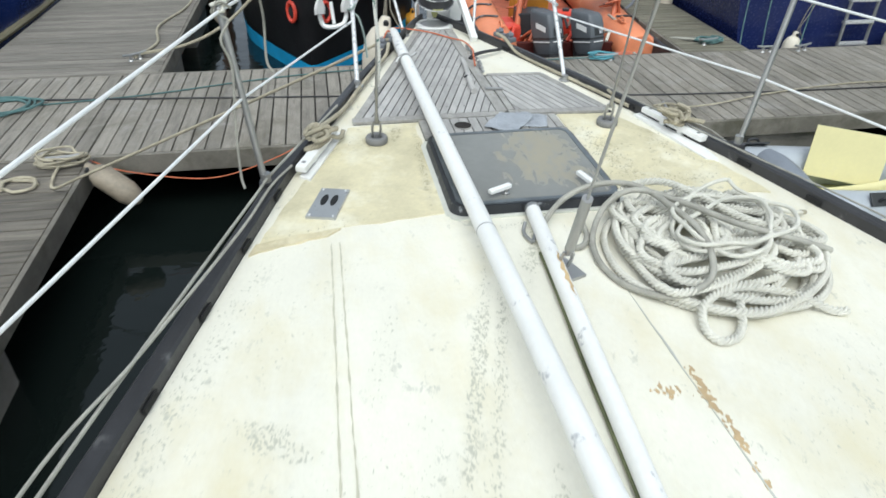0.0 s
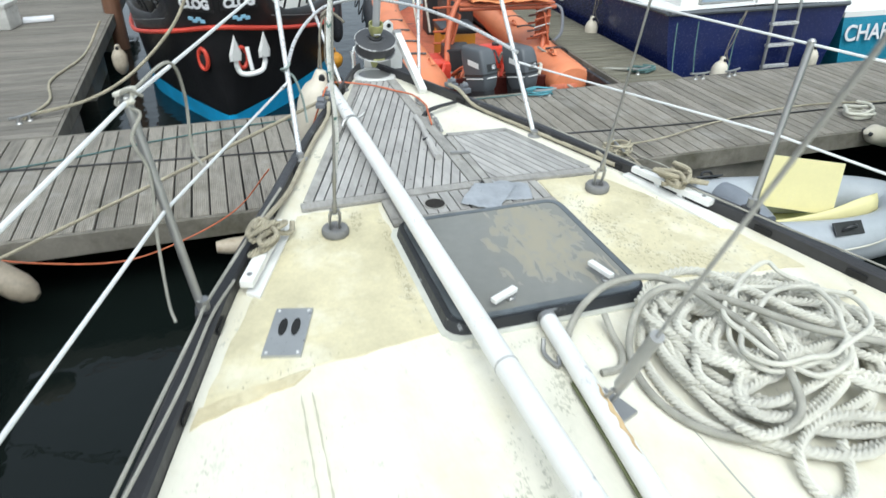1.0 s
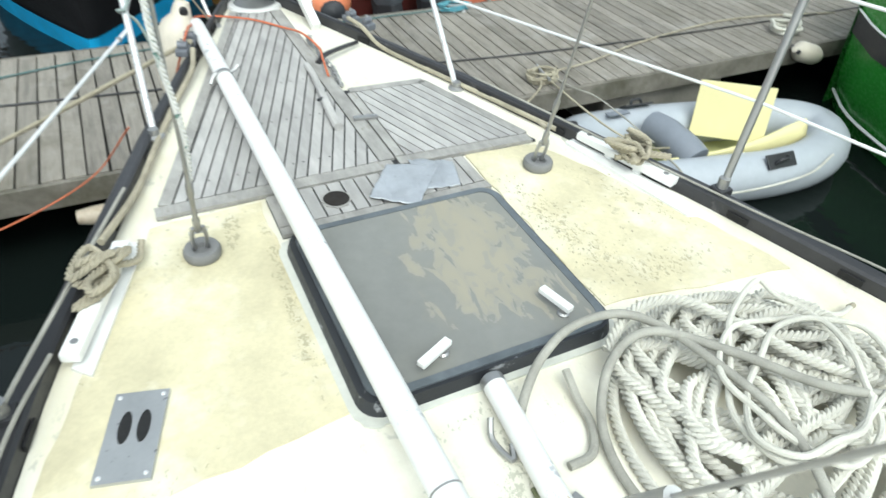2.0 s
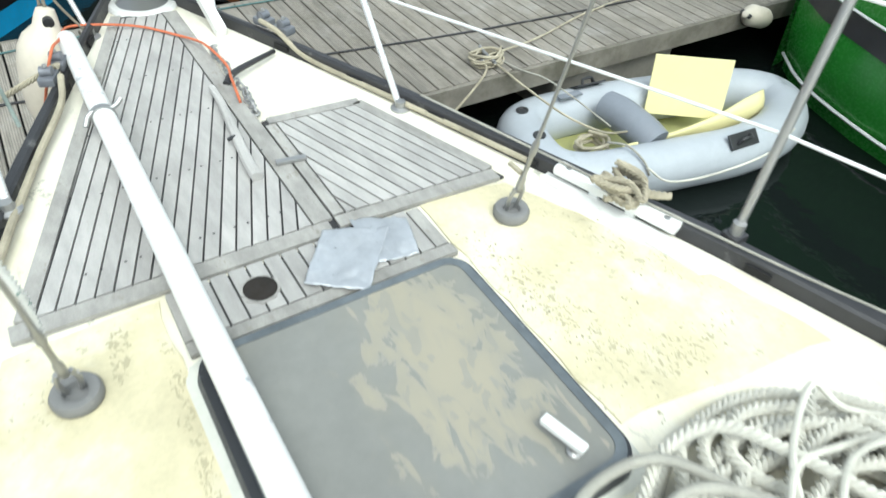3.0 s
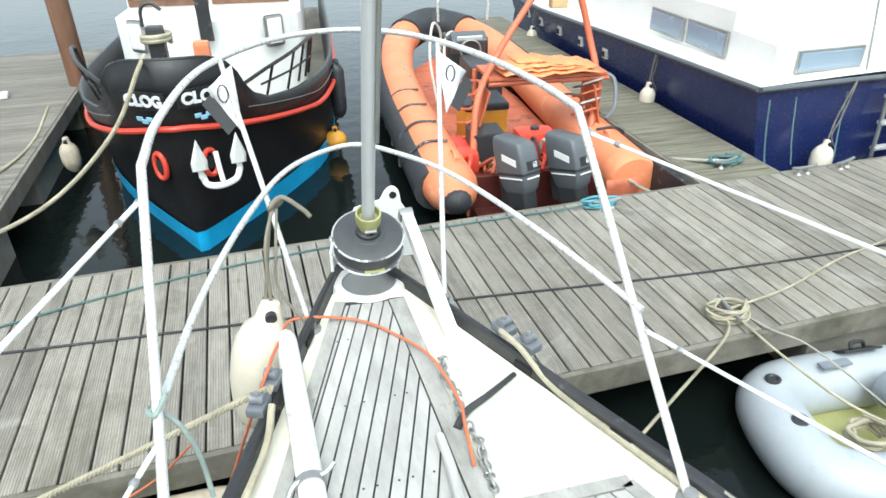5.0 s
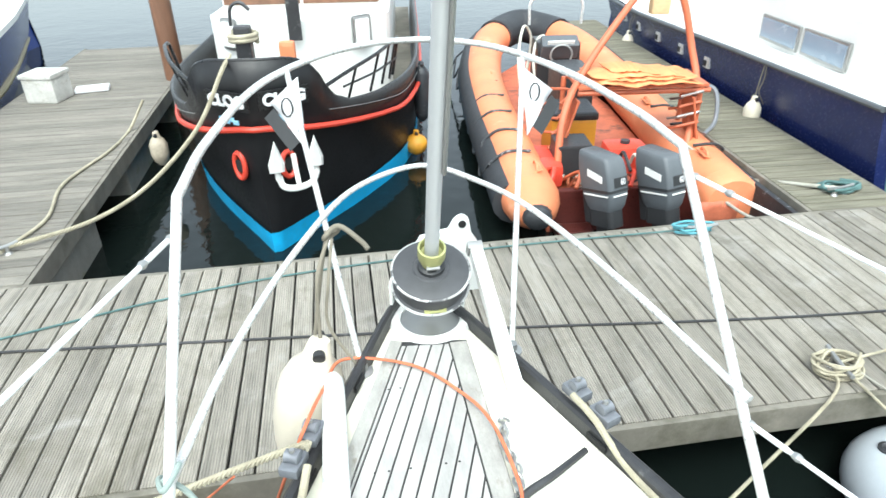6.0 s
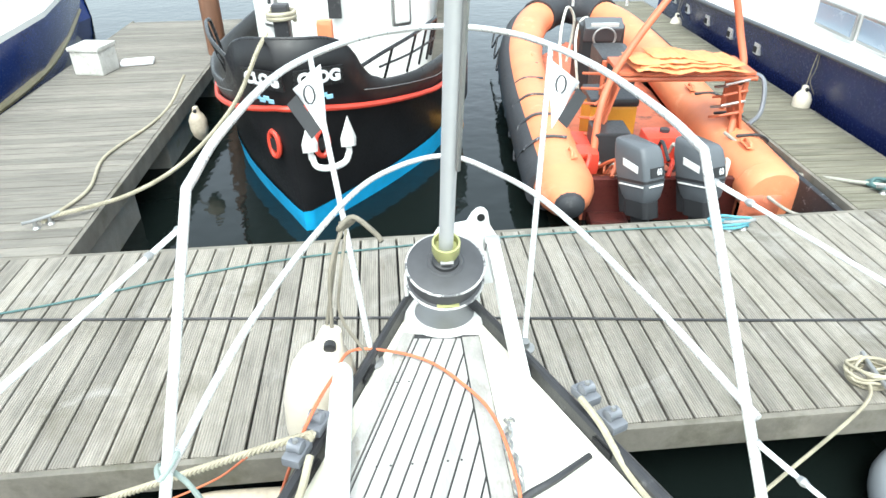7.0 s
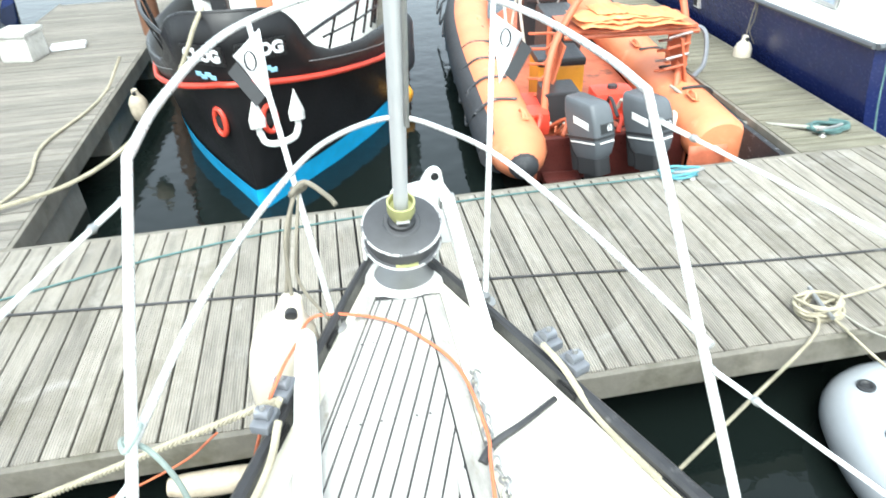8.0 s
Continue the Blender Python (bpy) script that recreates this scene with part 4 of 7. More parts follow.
tagged(crumpled("tape_patch", [(0.15, 0.2), (0.29, 0.14), (0.25, 0.0), (0.13, 0.02)], 0.018, label="crumpled silver duct tape stuck over the teak"), "", "tape")
tagged(crumpled("tape_patch", [(0.07, 0.19), (0.225, 0.115), (0.075, -0.06), (-0.05, 0.035)], 0.024, label="crumpled silver duct tape stuck over the teak"), "", "tape")


def side_cleat(a, b, label):
    """A long white wooden cleat with a tan rope made fast on it."""
    a, b = Vector(a), Vector(b)
    d = (b - a).normalized()
    mid = (a + b) / 2
    long = (b - a).length
    root = part("cleat", block((0, 0, 0), (long, 0.046, 0.028), bevel=0.009), "white_gloss", yacht, label, smooth=True)
    root.matrix_basis = pose(mid.x, mid.y, mid.z, 0, 0, math.degrees(math.atan2(d.y, d.x)))
    for k in (-0.4, 0.4):
        part("bolt_hole", lathe([(0.009, 0), (0.009, 0.0035), (0.003, 0.004)], (long * k, 0, 0.0125), seg=12), "dull_steel", root)
    for k in (0.35, 0.65):
        part("foot", block((long * (k - 0.5), 0, -0.022), (0.03, 0.03, 0.03), bevel=0.004), "white_gloss", root)
    return mid, d


def rope_bundle(mid, d, label, seed):
    rnd = random.Random(seed)
    n = Vector((-d.y, d.x, 0))
    pts = []
    for i in range(11):
        s = 1 if i % 2 else -1
        pts.append(mid + d * (s * rnd.uniform(0.03, 0.1)) + n * (rnd.uniform(0.02, 0.065) * (1 if (i // 2) % 2 else -1)) + Vector((0, 0, 0.012 + i * 0.005 + rnd.uniform(0, 0.01))))
        pts.append(mid + d * rnd.uniform(-0.03, 0.03) + n * rnd.uniform(-0.06, 0.06) + Vector((0, 0, 0.02 + i * 0.006)))
    pts += [mid + d * -0.1 + n * 0.06 + Vector((0, 0, 0.0)), mid + d * -0.2 + n * 0.05 + Vector((0, 0, -0.012))]
    return tagged(part("mooring_line", laid_rope(pts, 0.0105, 6, 0.045), "rope_tan", None, smooth=True), label, "rope")


mid, d = side_cleat((0.79, 0.11, 0.04), (0.905, -0.27, 0.04), "long white cleat")
rope_bundle(mid + Vector((0.0, -0.04, 0)), d, "tan mooring rope wound untidily on a cleat", 3)
mid, d = side_cleat((-0.75, 0.06, 0.04), (-0.895, -0.32, 0.04), "long white cleat")
rope_bundle(mid + Vector((0.0, 0.03, 0)), d, "tan mooring rope wound untidily on a cleat", 5)
part("cleat_pad", prism(bmesh.new(), [(0.74, 0.12), (0.78, 0.13), (0.9, -0.3), (0.9, -0.42), (0.85, -0.4)], 0.0, 0.012), "white_gloss", yacht, "white pad under the cleat")
part("cleat_pad", prism(bmesh.new(), [(-0.70, 0.08), (-0.735, 0.1), (-0.9, -0.32), (-0.86, -0.36)], 0.0, 0.012), "white_gloss", yacht, "white pad under the cleat")

# wooden plugs in the teak
bm = bmesh.new()
for k in range(26):
    x, y = -0.48 + 0.09 * (k % 6) + 0.06 * (k // 6), 0.32 + 0.3 * (k // 6)
    if x < 0.04 and x > -0.62 + 0.355 * (y - 0.2):
        for dx in (0.0, 0.035):
            bmesh.ops.create_circle(bm, cap_ends=True, segments=8, radius=0.0035, matrix=Matrix.Translation((x + dx, y, 0.0172)))
pl = part("plank_plug", bm, "caulk", yacht, "small dark plugs in the teak")
pl["kind"] = "stuff"

# timber batten and bracket by the king plank
part("wooden_batten", rod([(0.045, 1.02, 0.03), (0.04, 0.9, 0.034), (0.02, 0.72, 0.036), (0.004, 0.56, 0.034), (0.002, 0.48, 0.03)], lambda t: 0.012 + 0.006 * t, 8, 5), "teak", yacht, "grey weathered wooden batten", smooth=True)
part("bracket", block((0.12, 0.522, 0.024), (0.09, 0.02, 0.012), pose(0, 0, 0, 0, 0, -8), 0.003), "dull_steel", yacht, "small steel hinge bracket")
part("hook", rod([(-0.01, 0.69, 0.035), (0.01, 0.68, 0.045), (0.03, 0.68, 0.03)], 0.006, 6, 4), "black_plastic", yacht)
part("lever", rod([(0.1, 1.04, 0.02), (0.14, 1.08, 0.032), (0.22, 1.12, 0.036), (0.33, 1.195, 0.022)], lambda t: 0.013 - 0.004 * t, 8, 5), "black_rail", yacht, "black iron lever")

for s in (-1, 1):
    for k in range(10):
        y = -1.5 + 0.34 * k
        a = s * math.degrees(math.atan((half(y - 0.1) - half(y + 0.1)) / 0.2))
        part("scupper", block((s * (half(y) - 0.0015), y, 0.018), (0.006, 0.07, 0.02), pose(0, 0, 0, 0, 0, a), 0.002), "dark_gap", yacht)

# dried paint ridges and seams on the deck
for a, b in (((-0.795, -0.82), (-0.835, -3.4)), ((-0.765, -0.82), (-0.79, -3.4))):
    part("deck_seam", prism(bmesh.new(), ragged([a, b, (b[0] + 0.005, b[1]), (a[0] + 0.0035, a[1])], 0.03, 0.0022), 0.0, 0.0025), "seam", yacht)


def flakes(name, spots, count, size, material, seed, z=0.0015, label=""):
    """Small chips scattered about a line of spots (x, y, spread)."""
    rnd = random.Random(seed)
    bm = bmesh.new()
    for i in range(count):
        k = rnd.random() * (len(spots) - 1)
        a, b, t = spots[int(k)], spots[min(int(k) + 1, len(spots) - 1)], k - int(k)
        x = a[0] + (b[0] - a[0]) * t + rnd.gauss(0, a[2])
        y = a[1] + (b[1] - a[1]) * t + rnd.gauss(0, a[2])
        if abs(x) > half(y) - 0.02:
            continue
        r = size * rnd.uniform(0.25, 1.0) ** 1.5
        n = rnd.randint(7, 11)
        w0 = rnd.uniform(0, 6)
        pts = [(x + r * 0.7 * rnd.uniform(0.1, 1.5) * math.cos(w0 + 2 * math.pi * j / n), y + r * 1.15 * rnd.uniform(0.1, 1.5) * math.sin(w0 + 2 * math.pi * j / n)) for j in range(n)]
        lo = [bm.verts.new((*p, z - 0.002)) for p in pts]
        hi = [bm.verts.new((*p, z + rnd.uniform(0, 0.0006))) for p in pts]
        bm.faces.new(hi)
        for j in range(n):
            bm.faces.new((lo[j], lo[(j + 1) % n], hi[(j + 1) % n], hi[j]))
    ob = part(name, bm, material, yacht, label)
    ob["kind"] = "stuff"
    return ob


flakes("paint_chip", [(0.42, -0.02, 0.04), (0.46, -0.25, 0.06), (0.42, -0.5, 0.06), (0.5, -0.58, 0.08), (0.7, -0.3, 0.12)], 200, 0.0045, "chip_dark", 5, z=0.0052, label="dark chips in the cream paint")
part("paint_patch", prism(bmesh.new(), ragged([(-1.045, -0.8), (-0.9, -0.755), (-0.76, -0.735), (-0.8, -0.775), (-0.93, -0.81), (-1.07, -0.86)], 0.03, 0.006), -0.01, 0.0065), "tan_paint", yacht, "tan smear of old paint")
flakes("rust_stain", [(0.145, -1.58, 0.006), (0.15, -1.75, 0.006), (0.142, -2.0, 0.01), (0.14, -2.4, 0.012)], 70, 0.017, "rust", 8, label="ochre rust stain along a seam")
flakes("rust_stain", [(0.03, -1.65, 0.012), (0.09, -1.67, 0.012)], 22, 0.012, "rust", 9, label="ochre rust stain")
part("deck_seam", prism(bmesh.new(), ragged([(0.12, -1.15), (0.17, -3.3), (0.174, -3.3), (0.124, -1.15)], 0.06, 0.002), 0.0, 0.002), "chip", yacht)


# ---- loose things on the deck ----
def spar(label, pts, r, caps, name="spinnaker_pole"):
    root = tagged(part(name, rod(pts, r, 16, 1, True), "pole_paint", None, smooth=True), label, "spar")
    for i, (at, d) in enumerate(caps):
        part("end_fitting", lathe([(r * 1.02, 0), (r * 1.08, 0.01), (r * 1.0, 0.05), (r * 0.75, 0.075), (r * 0.3, 0.085)], at, d, 14), "dull_steel", root, smooth=True)
    return root


pole = spar("long white painted spinnaker pole lying along the deck", [(-0.306, 1.5, 0.0515), (-0.262, -3.9, 0.176)], 0.0325, [])
part("end_fitting", lathe([(0.033, 0), (0.031, 0.04), (0.022, 0.06), (0.012, 0.075)], (-0.306, 1.5, 0.0515), (0, 1, -0.02), 14), "pole_paint", pole, smooth=True)
part("clamp", ring_prism(bmesh.new(), [(0.037 * math.cos(k * 0.3927), 0.037 * math.sin(k * 0.3927)) for k in range(16)], [(0.031 * math.cos(k * 0.3927), 0.031 * math.sin(k * 0.3927)) for k in range(16)], -0.012, 0.012), "dull_steel", pole, "steel clamp band").matrix_basis = pose(-0.302, 0.93, 0.065, 90, 0, 0)
part("cleat_horn", rod([(-0.36, 0.9, 0.06), (-0.335, 0.925, 0.085), (-0.27, 0.935, 0.085), (-0.24, 0.95, 0.1)], 0.008, 8, 4), "dull_steel", pole, "grey metal horn")
part("seam", ring_prism(bmesh.new(), [(0.0335 * math.cos(k * 0.3927), 0.0335 * math.sin(k * 0.3927)) for k in range(16)], [(0.031 * math.cos(k * 0.3927), 0.031 * math.sin(k * 0.3927)) for k in range(16)], -0.002, 0.002), "dull_steel", pole).matrix_basis = pose(-0.2857, -0.985, 0.1088, 90, 0, 0)
pole2 = spar("short white painted pole with rust and green grime", [(-0.05, -0.76, 0.032), (-0.26, -3.5, 0.034)], 0.0275, [], "boat_pole")
part("end_cap", lathe([(0.0285, 0), (0.0285, 0.02), (0.02, 0.027)], (-0.05, -0.76, 0.032), (0.076, 1, 0), 14), "dull_steel", pole2, smooth=True)
part("hook", rod([(-0.1, -0.83, 0.03), (-0.115, -0.87, 0.012), (-0.1, -0.93, 0.012), (-0.085, -0.9, 0.02)], 0.007, 6, 4), "dull_steel", pole2)
part("grime", rod([(-0.05 + (y + 0.76) * 0.0766 - 0.0265, y, 0.012 + 0.004 * math.sin(y * 9)) for y in [-1.0 - 0.12 * k for k in range(20)]], 0.0055, 6, 3), "moss", pole2, "green grime along its lower edge")
rows = []
for i in range(15):
    t = i / 14
    y = -1.06 - 0.24 * t
    c = Vector((-0.05 + (y + 0.76) * 0.0766, y, 0.0325))
    w = 0.3 * math.sin(math.pi * min(1, t * 1.05)) ** 0.5 * random.uniform(0.7, 1.1) + 0.02
    rows.append([c + Vector((0.0283 * math.sin(0.35 + 0.15 * math.sin(i * 1.9) + w * k / 3), 0, 0.0283 * math.cos(0.35 + 0.15 * math.sin(i * 1.9) + w * k / 3))) for k in range(-3, 4)])
part("rust_patch", loft(rows), "rust", pole2, "rusty patch where paint is gone")


def rope_coil():
    """Heaped loops of thick laid rope, with a thinner line and a grey line over them."""
    rnd = random.Random(8)

    def loops(cx, cy, rx, ry, tilt, turns, z0, rise, drift=(0.0, 0.0), shrink=0.035, start=0.0, wave=0.02):
        pts, per = [], 10
        for i in range(int(turns * per) + 1):
            t = i / per
            w = 2 * math.pi * t + start
            a, b = rx - shrink * t, ry - shrink * t
            f = 1 + wave / rx * math.sin(2.3 * w + t * 1.7) + rnd.uniform(-0.012, 0.012)
            x, y = a * f * math.cos(w), b * f * math.sin(w)
            x, y = x * math.cos(tilt) - y * math.sin(tilt), x * math.sin(tilt) + y * math.cos(tilt)
            pts.append((cx + x + drift[0] * t, cy + y + drift[1] * t, z0 + rise * t + 0.008 * math.sin(w * 1.5 + t)))
        return pts

    r, lay_length = 0.0142, 0.049
    root = tagged(part("rope_coil", laid_rope(loops(0.49, -1.08, 0.365, 0.385, 0.3, 4.6, 0.016, 0.003, (0.0, 0.0), 0.031), r, 6, lay_length), "rope_coil_white", None, smooth=True), "heaped coil of thick off-white laid mooring rope", "rope")
    lay = (
        loops(0.52, -1.1, 0.35, 0.36, 0.9, 3.4, 0.042, 0.004, (-0.015, 0.01), 0.034, 1.0, 0.03),
        loops(0.33, -0.98, 0.19, 0.1, -1.05, 3.2, 0.06, 0.006, (0.015, 0.006), 0.012, 0.6, 0.01),
        loops(0.6, -0.88, 0.2, 0.12, -0.55, 3.3, 0.06, 0.006, (0.0, -0.012), 0.014, 2.2, 0.015),
        loops(0.66, -1.14, 0.16, 0.12, -0.9, 2.4, 0.066, 0.008, (-0.02, -0.02), 0.01, 4.0, 0.02),
        loops(0.42, -1.22, 0.24, 0.1, 0.35, 2.6, 0.066, 0.006, (0.02, 0.02), 0.012, 3.0, 0.015),
        [(0.23, -0.79, 0.06), (0.33, -0.74, 0.1), (0.45, -0.76, 0.115), (0.53, -0.88, 0.115), (0.6, -1.02, 0.11), (0.7, -1.12, 0.1), (0.83, -1.15, 0.06)],
        loops(0.5, -0.98, 0.28, 0.16, 0.2, 2.5, 0.075, 0.006, (0.01, -0.03), 0.02, 5.0, 0.04),
        loops(0.36, -1.08, 0.17, 0.13, 0.6, 2.4, 0.078, 0.006, (0.02, 0.01), 0.02, 1.5, 0.03),
        loops(0.72, -1.0, 0.13, 0.2, 0.5, 2.3, 0.06, 0.006, (-0.01, -0.02), 0.02, 0.2, 0.03),
        [(0.4, -1.4, 0.05), (0.38, -1.46, 0.02), (0.33, -1.51, 0.016), (0.275, -1.51, 0.016), (0.265, -1.45, 0.018), (0.3, -1.38, 0.045), (0.42, -1.34, 0.06), (0.58, -1.38, 0.05), (0.69, -1.44, 0.018), (0.74, -1.45, 0.016)],
    )
    for pts in lay:
        part("loop", laid_rope(pts, r, 6, lay_length), "rope_coil_white", root, smooth=True)
    # a thinner line in wide lazy loops on top
    thin = [(0.98, -0.9, 0.02), (0.86, -0.92, 0.05), (0.7, -0.86, 0.115)]
    thin += loops(0.58, -1.03, 0.25, 0.19, 0.5, 2.7, 0.118, 0.005, (-0.03, -0.03), 0.03, 0.8, 0.045)
    line = tagged(part("thin_line", rod(thin, 0.0075, 8, 6), "rope_white", None, smooth=True), "thin off-white line in loose loops on the rope coil", "rope")
    part("whipping", rod([(0.98, -0.9, 0.02), (0.955, -0.904, 0.026)], 0.0085, 8, 1, True), "rope_tan", line, "taped end")
    strap = [(-0.05, -0.875, 0.014), (-0.02, -0.83, 0.04), (0.06, -0.765, 0.075), (0.17, -0.725, 0.1), (0.29, -0.745, 0.115), (0.35, -0.84, 0.128), (0.385, -0.985, 0.13), (0.4, -1.1, 0.13), (0.385, -1.22, 0.12), (0.33, -1.33, 0.09), (0.22, -1.33, 0.04), (0.12, -1.22, 0.014), (0.085, -1.08, 0.014), (0.115, -0.94, 0.03), (0.2, -0.84, 0.09), (0.31, -0.83, 0.13), (0.43, -0.95, 0.135), (0.55, -1.1, 0.13), (0.7, -1.18, 0.11), (0.85, -1.2, 0.06)]
    line = tagged(part("grey_strap", rod(strap, 0.0108, 10, 8), "rope_grey", None, smooth=True), "thick grey line looped over the rope coil", "rope")
    part("whipping", rod([strap[0], (-0.035, -0.853, 0.027)], 0.0122, 8, 1, True), "rope_dark", line, "bound end")
    loose = [(0.0, -0.99, 0.012), (0.06, -0.985, 0.012), (0.1, -0.93, 0.014), (0.11, -0.86, 0.02), (0.12, -0.79, 0.04)]
    tagged(part("grey_line", rod(loose, 0.0105, 8, 6), "rope_grey", None, smooth=True), "short grey rope end lying on the deck", "rope")


rope_coil()

# orange line over the foredeck, and chain by the king plank
tagged(part("orange_line", rod([(-0.9, 1.55, -1.2), (-0.62, 1.5, -0.6), (-0.4, 1.3, 0.06), (-0.33, 1.5, 0.07), (-0.27, 1.64, 0.05), (-0.07, 1.6, 0.03), (0.06, 1.45, 0.028), (0.11, 1.3, 0.05), (0.125, 1.1, 0.06), (0.115, 1.02, 0.05), (0.1, 0.9, 0.025)], 0.0048, 8, 8), "rope_orange", None, smooth=True), "thin orange line trailing over the foredeck", "rope")


def chain():
    root = thing("anchor_chain", "short galvanised anchor chain lying on the deck", "chain")
    path = smooth_line([(0.15, 1.34, 0.012), (0.13, 1.25, 0.02), (0.14, 1.16, 0.022), (0.125, 1.08, 0.022), (0.14, 0.98, 0.02), (0.13, 0.9, 0.018), (0.125, 0.83, 0.012)], 4)
    me = None
    for i, p in enumerate(path):
        if me is None:
            ring = [(0.018 * math.cos(w), 0.011 * math.sin(w), 0) for w in [2 * math.pi * k / 12 for k in range(13)]]
            ob = part("link", tube(bmesh.new(), ring, 0.0038, 6, 1, True, False), "dull_steel", root, smooth=True)
            me = ob.data
        else:
            ob = new("link", me)
            ob.parent = root
        ob.matrix_basis = pose(p.x, p.y, p.z + 0.004, 90 * (i % 2), random.uniform(-25, 25), 95 + random.uniform(-25, 25))


chain()


def fender(name_label, top, length, r, lean=(0, 0, -1), material="fender", line=None, profile=None):
    d = Vector(lean).normalized()
    root = tagged(part("fender", lathe(profile or [(0.012, 0.0), (0.028, 0.008), (0.034, 0.03), (0.036, 0.055), (r * 0.75, 0.09), (r, 0.14), (r, length - 0.12), (r * 0.8, length - 0.05), (0.03, length)], top, d, 20), material, None, smooth=True), name_label, "fender")
    part("eye", lathe([(0.008, -0.052), (0.019, -0.05), (0.019, 0.05), (0.008, 0.052)], Vector(top) + d * 0.03, Vector((0, 1, 0.2)), 14), "black_plastic", root)
    if line:
        part("lanyard", rod([Vector(top)] + [Vector(q) for q in line], 0.006, 8, 5), "rope_dark", root, "dark grey lanyard", smooth=True)
        part("lanyard_end", rod([Vector(line[1]) + Vector((0.012, 0, 0)), Vector(line[0]) + Vector((0.03, -0.02, -0.01)), Vector(top) + Vector((0.03, 0, 0.04)), Vector(top) + Vector((0.1, -0.02, -0.1))], 0.005, 8, 5), "rope_dark", root, smooth=True)
    return root


fender("cream pear-shaped fender hanging at the bow", (-0.335, 1.66, 0.125), 0.5, 0.09, (-0.26, -0.1, -1), "fender_pear", profile=[(0.012, 0), (0.03, 0.006), (0.038, 0.03), (0.046, 0.065), (0.08, 0.1), (0.1, 0.15), (0.107, 0.21), (0.103, 0.29), (0.085, 0.38), (0.058, 0.45), (0.03, 0.48)], line=[(-0.325, 1.7, 0.3), (-0.285, 1.78, 0.39), (-0.27, 1.82, 0.4), (-0.3, 1.76, 0.36), (-0.35, 1.67, 0.13)])
tagged(part("lashing_knot", rod([(-0.29, 1.78, 0.41), (-0.26, 1.8, 0.41), (-0.255, 1.83, 0.39), (-0.29, 1.8, 0.38), (-0.29, 1.77, 0.405), (-0.25, 1.8, 0.42), (-0.19, 1.77, 0.38), (-0.17, 1.75, 0.36)], 0.008, 8, 5), "rope_dark", None, smooth=True), "grey rope hitch tied round the pulpit rail", "rope")

# ropes along the rails and from bow to pontoon
def rope(label, pts, r, material="rope_tan", steps=8, laid=False):
    bm = laid_rope(pts, r, steps, r * 4) if laid else rod(pts, r, 8, steps)
    return tagged(part("rope", bm, material, None, smooth=True), label, "rope")


rope("tan mooring rope led along the toe rail", [(-0.8, 0.06, 0.06), (-0.69, 0.32, 0.03), (-0.6, 0.58, 0.03), (-0.5, 0.86, 0.03), (-0.4, 1.1, 0.04), (-0.37, 1.22, 0.075)], 0.0105)
rope("tan mooring rope led along the toe rail", [(0.75, 0.2, 0.02), (0.62, 0.57, 0.016), (0.52, 0.83, 0.016), (0.42, 1.1, 0.02), (0.37, 1.25, 0.07), (0.34, 1.34, 0.08)], 0.0095)
rope("grey line along the toe rail", [(-0.93, -0.3, 0.05), (-1.0, -0.5, 0.07), (-1.09, -0.83, 0.08), (-1.29, -1.4, 0.09), (-1.44, -1.8, 0.1), (-1.6, -2.6, 0.1), (-1.7, -3.6, 0.1)], 0.005, "rope_grey")
rope("grey line along the toe rail", [(-0.72, 0.3, 0.06), (-0.99, -0.38, 0.075), (-1.05, -0.58, 0.08), (-1.24, -1.2, 0.08), (-1.41, -1.78, 0.08), (-1.62, -2.6, 0.08), (-1.74, -3.6, 0.1)], 0.0055, "rope_grey")
rope("pale line along the toe rail", [(0.62, 0.62, 0.062), (0.84, -0.03, 0.06), (1.0, -0.5, 0.06), (1.2, -1.05, 0.06), (1.4, -1.9, 0.062)], 0.0038, "rope_grey")
rope("tan mooring rope from the bow to the pontoon", [(-0.37, 1.27, 0.085), (-0.43, 1.3, 0.05), (-1.0, 1.37, -0.21), (-1.8, 1.48, -0.57), (-2.45, 1.57, -0.86), (-2.68, 1.64, -0.97), (-2.75, 1.85, -0.985), (-2.74, 2.04, -0.96)], 0.011, laid=True)
rope("tan mooring rope from the bow to the pontoon", [(0.3, 1.2, -1.24), (0.9, 1.58, -1.2), (1.5, 1.9, -1.12), (2.08, 2.19, -0.985), (2.2, 2.34, -0.95)], 0.0095, laid=True)
rope("frayed grey line hanging from a stanchion top", [(-1.06, -0.38, 0.69), (-1.09, -0.42, 0.72), (-1.12, -0.4, 0.68), (-1.07, -0.42, 0.66), (-1.1, -0.44, 0.6), (-1.08, -0.43, 0.5), (-1.1, -0.43, 0.3), (-1.11, -0.44, 0.1), (-1.1, -0.47, 0.05)], 0.0045, "rope_grey")
rope("frayed grey line hanging from a stanchion top", [(-1.09, -0.4, 0.7), (-1.0, -0.2, 0.72), (-0.98, -0.1, 0.6), (-0.99, -0.08, 0.42), (-0.97, -0.08, 0.36)], 0.005, "rope_grey")
rope("frayed rope lashing at a stanchion top", [(-1.09, -0.4, 0.66), (-1.115, -0.38, 0.68), (-1.08, -0.42, 0.69), (-1.1, -0.37, 0.7), (-1.115, -0.42, 0.71), (-1.075, -0.38, 0.71), (-1.1, -0.42, 0.68)], 0.0065, "rope_white")
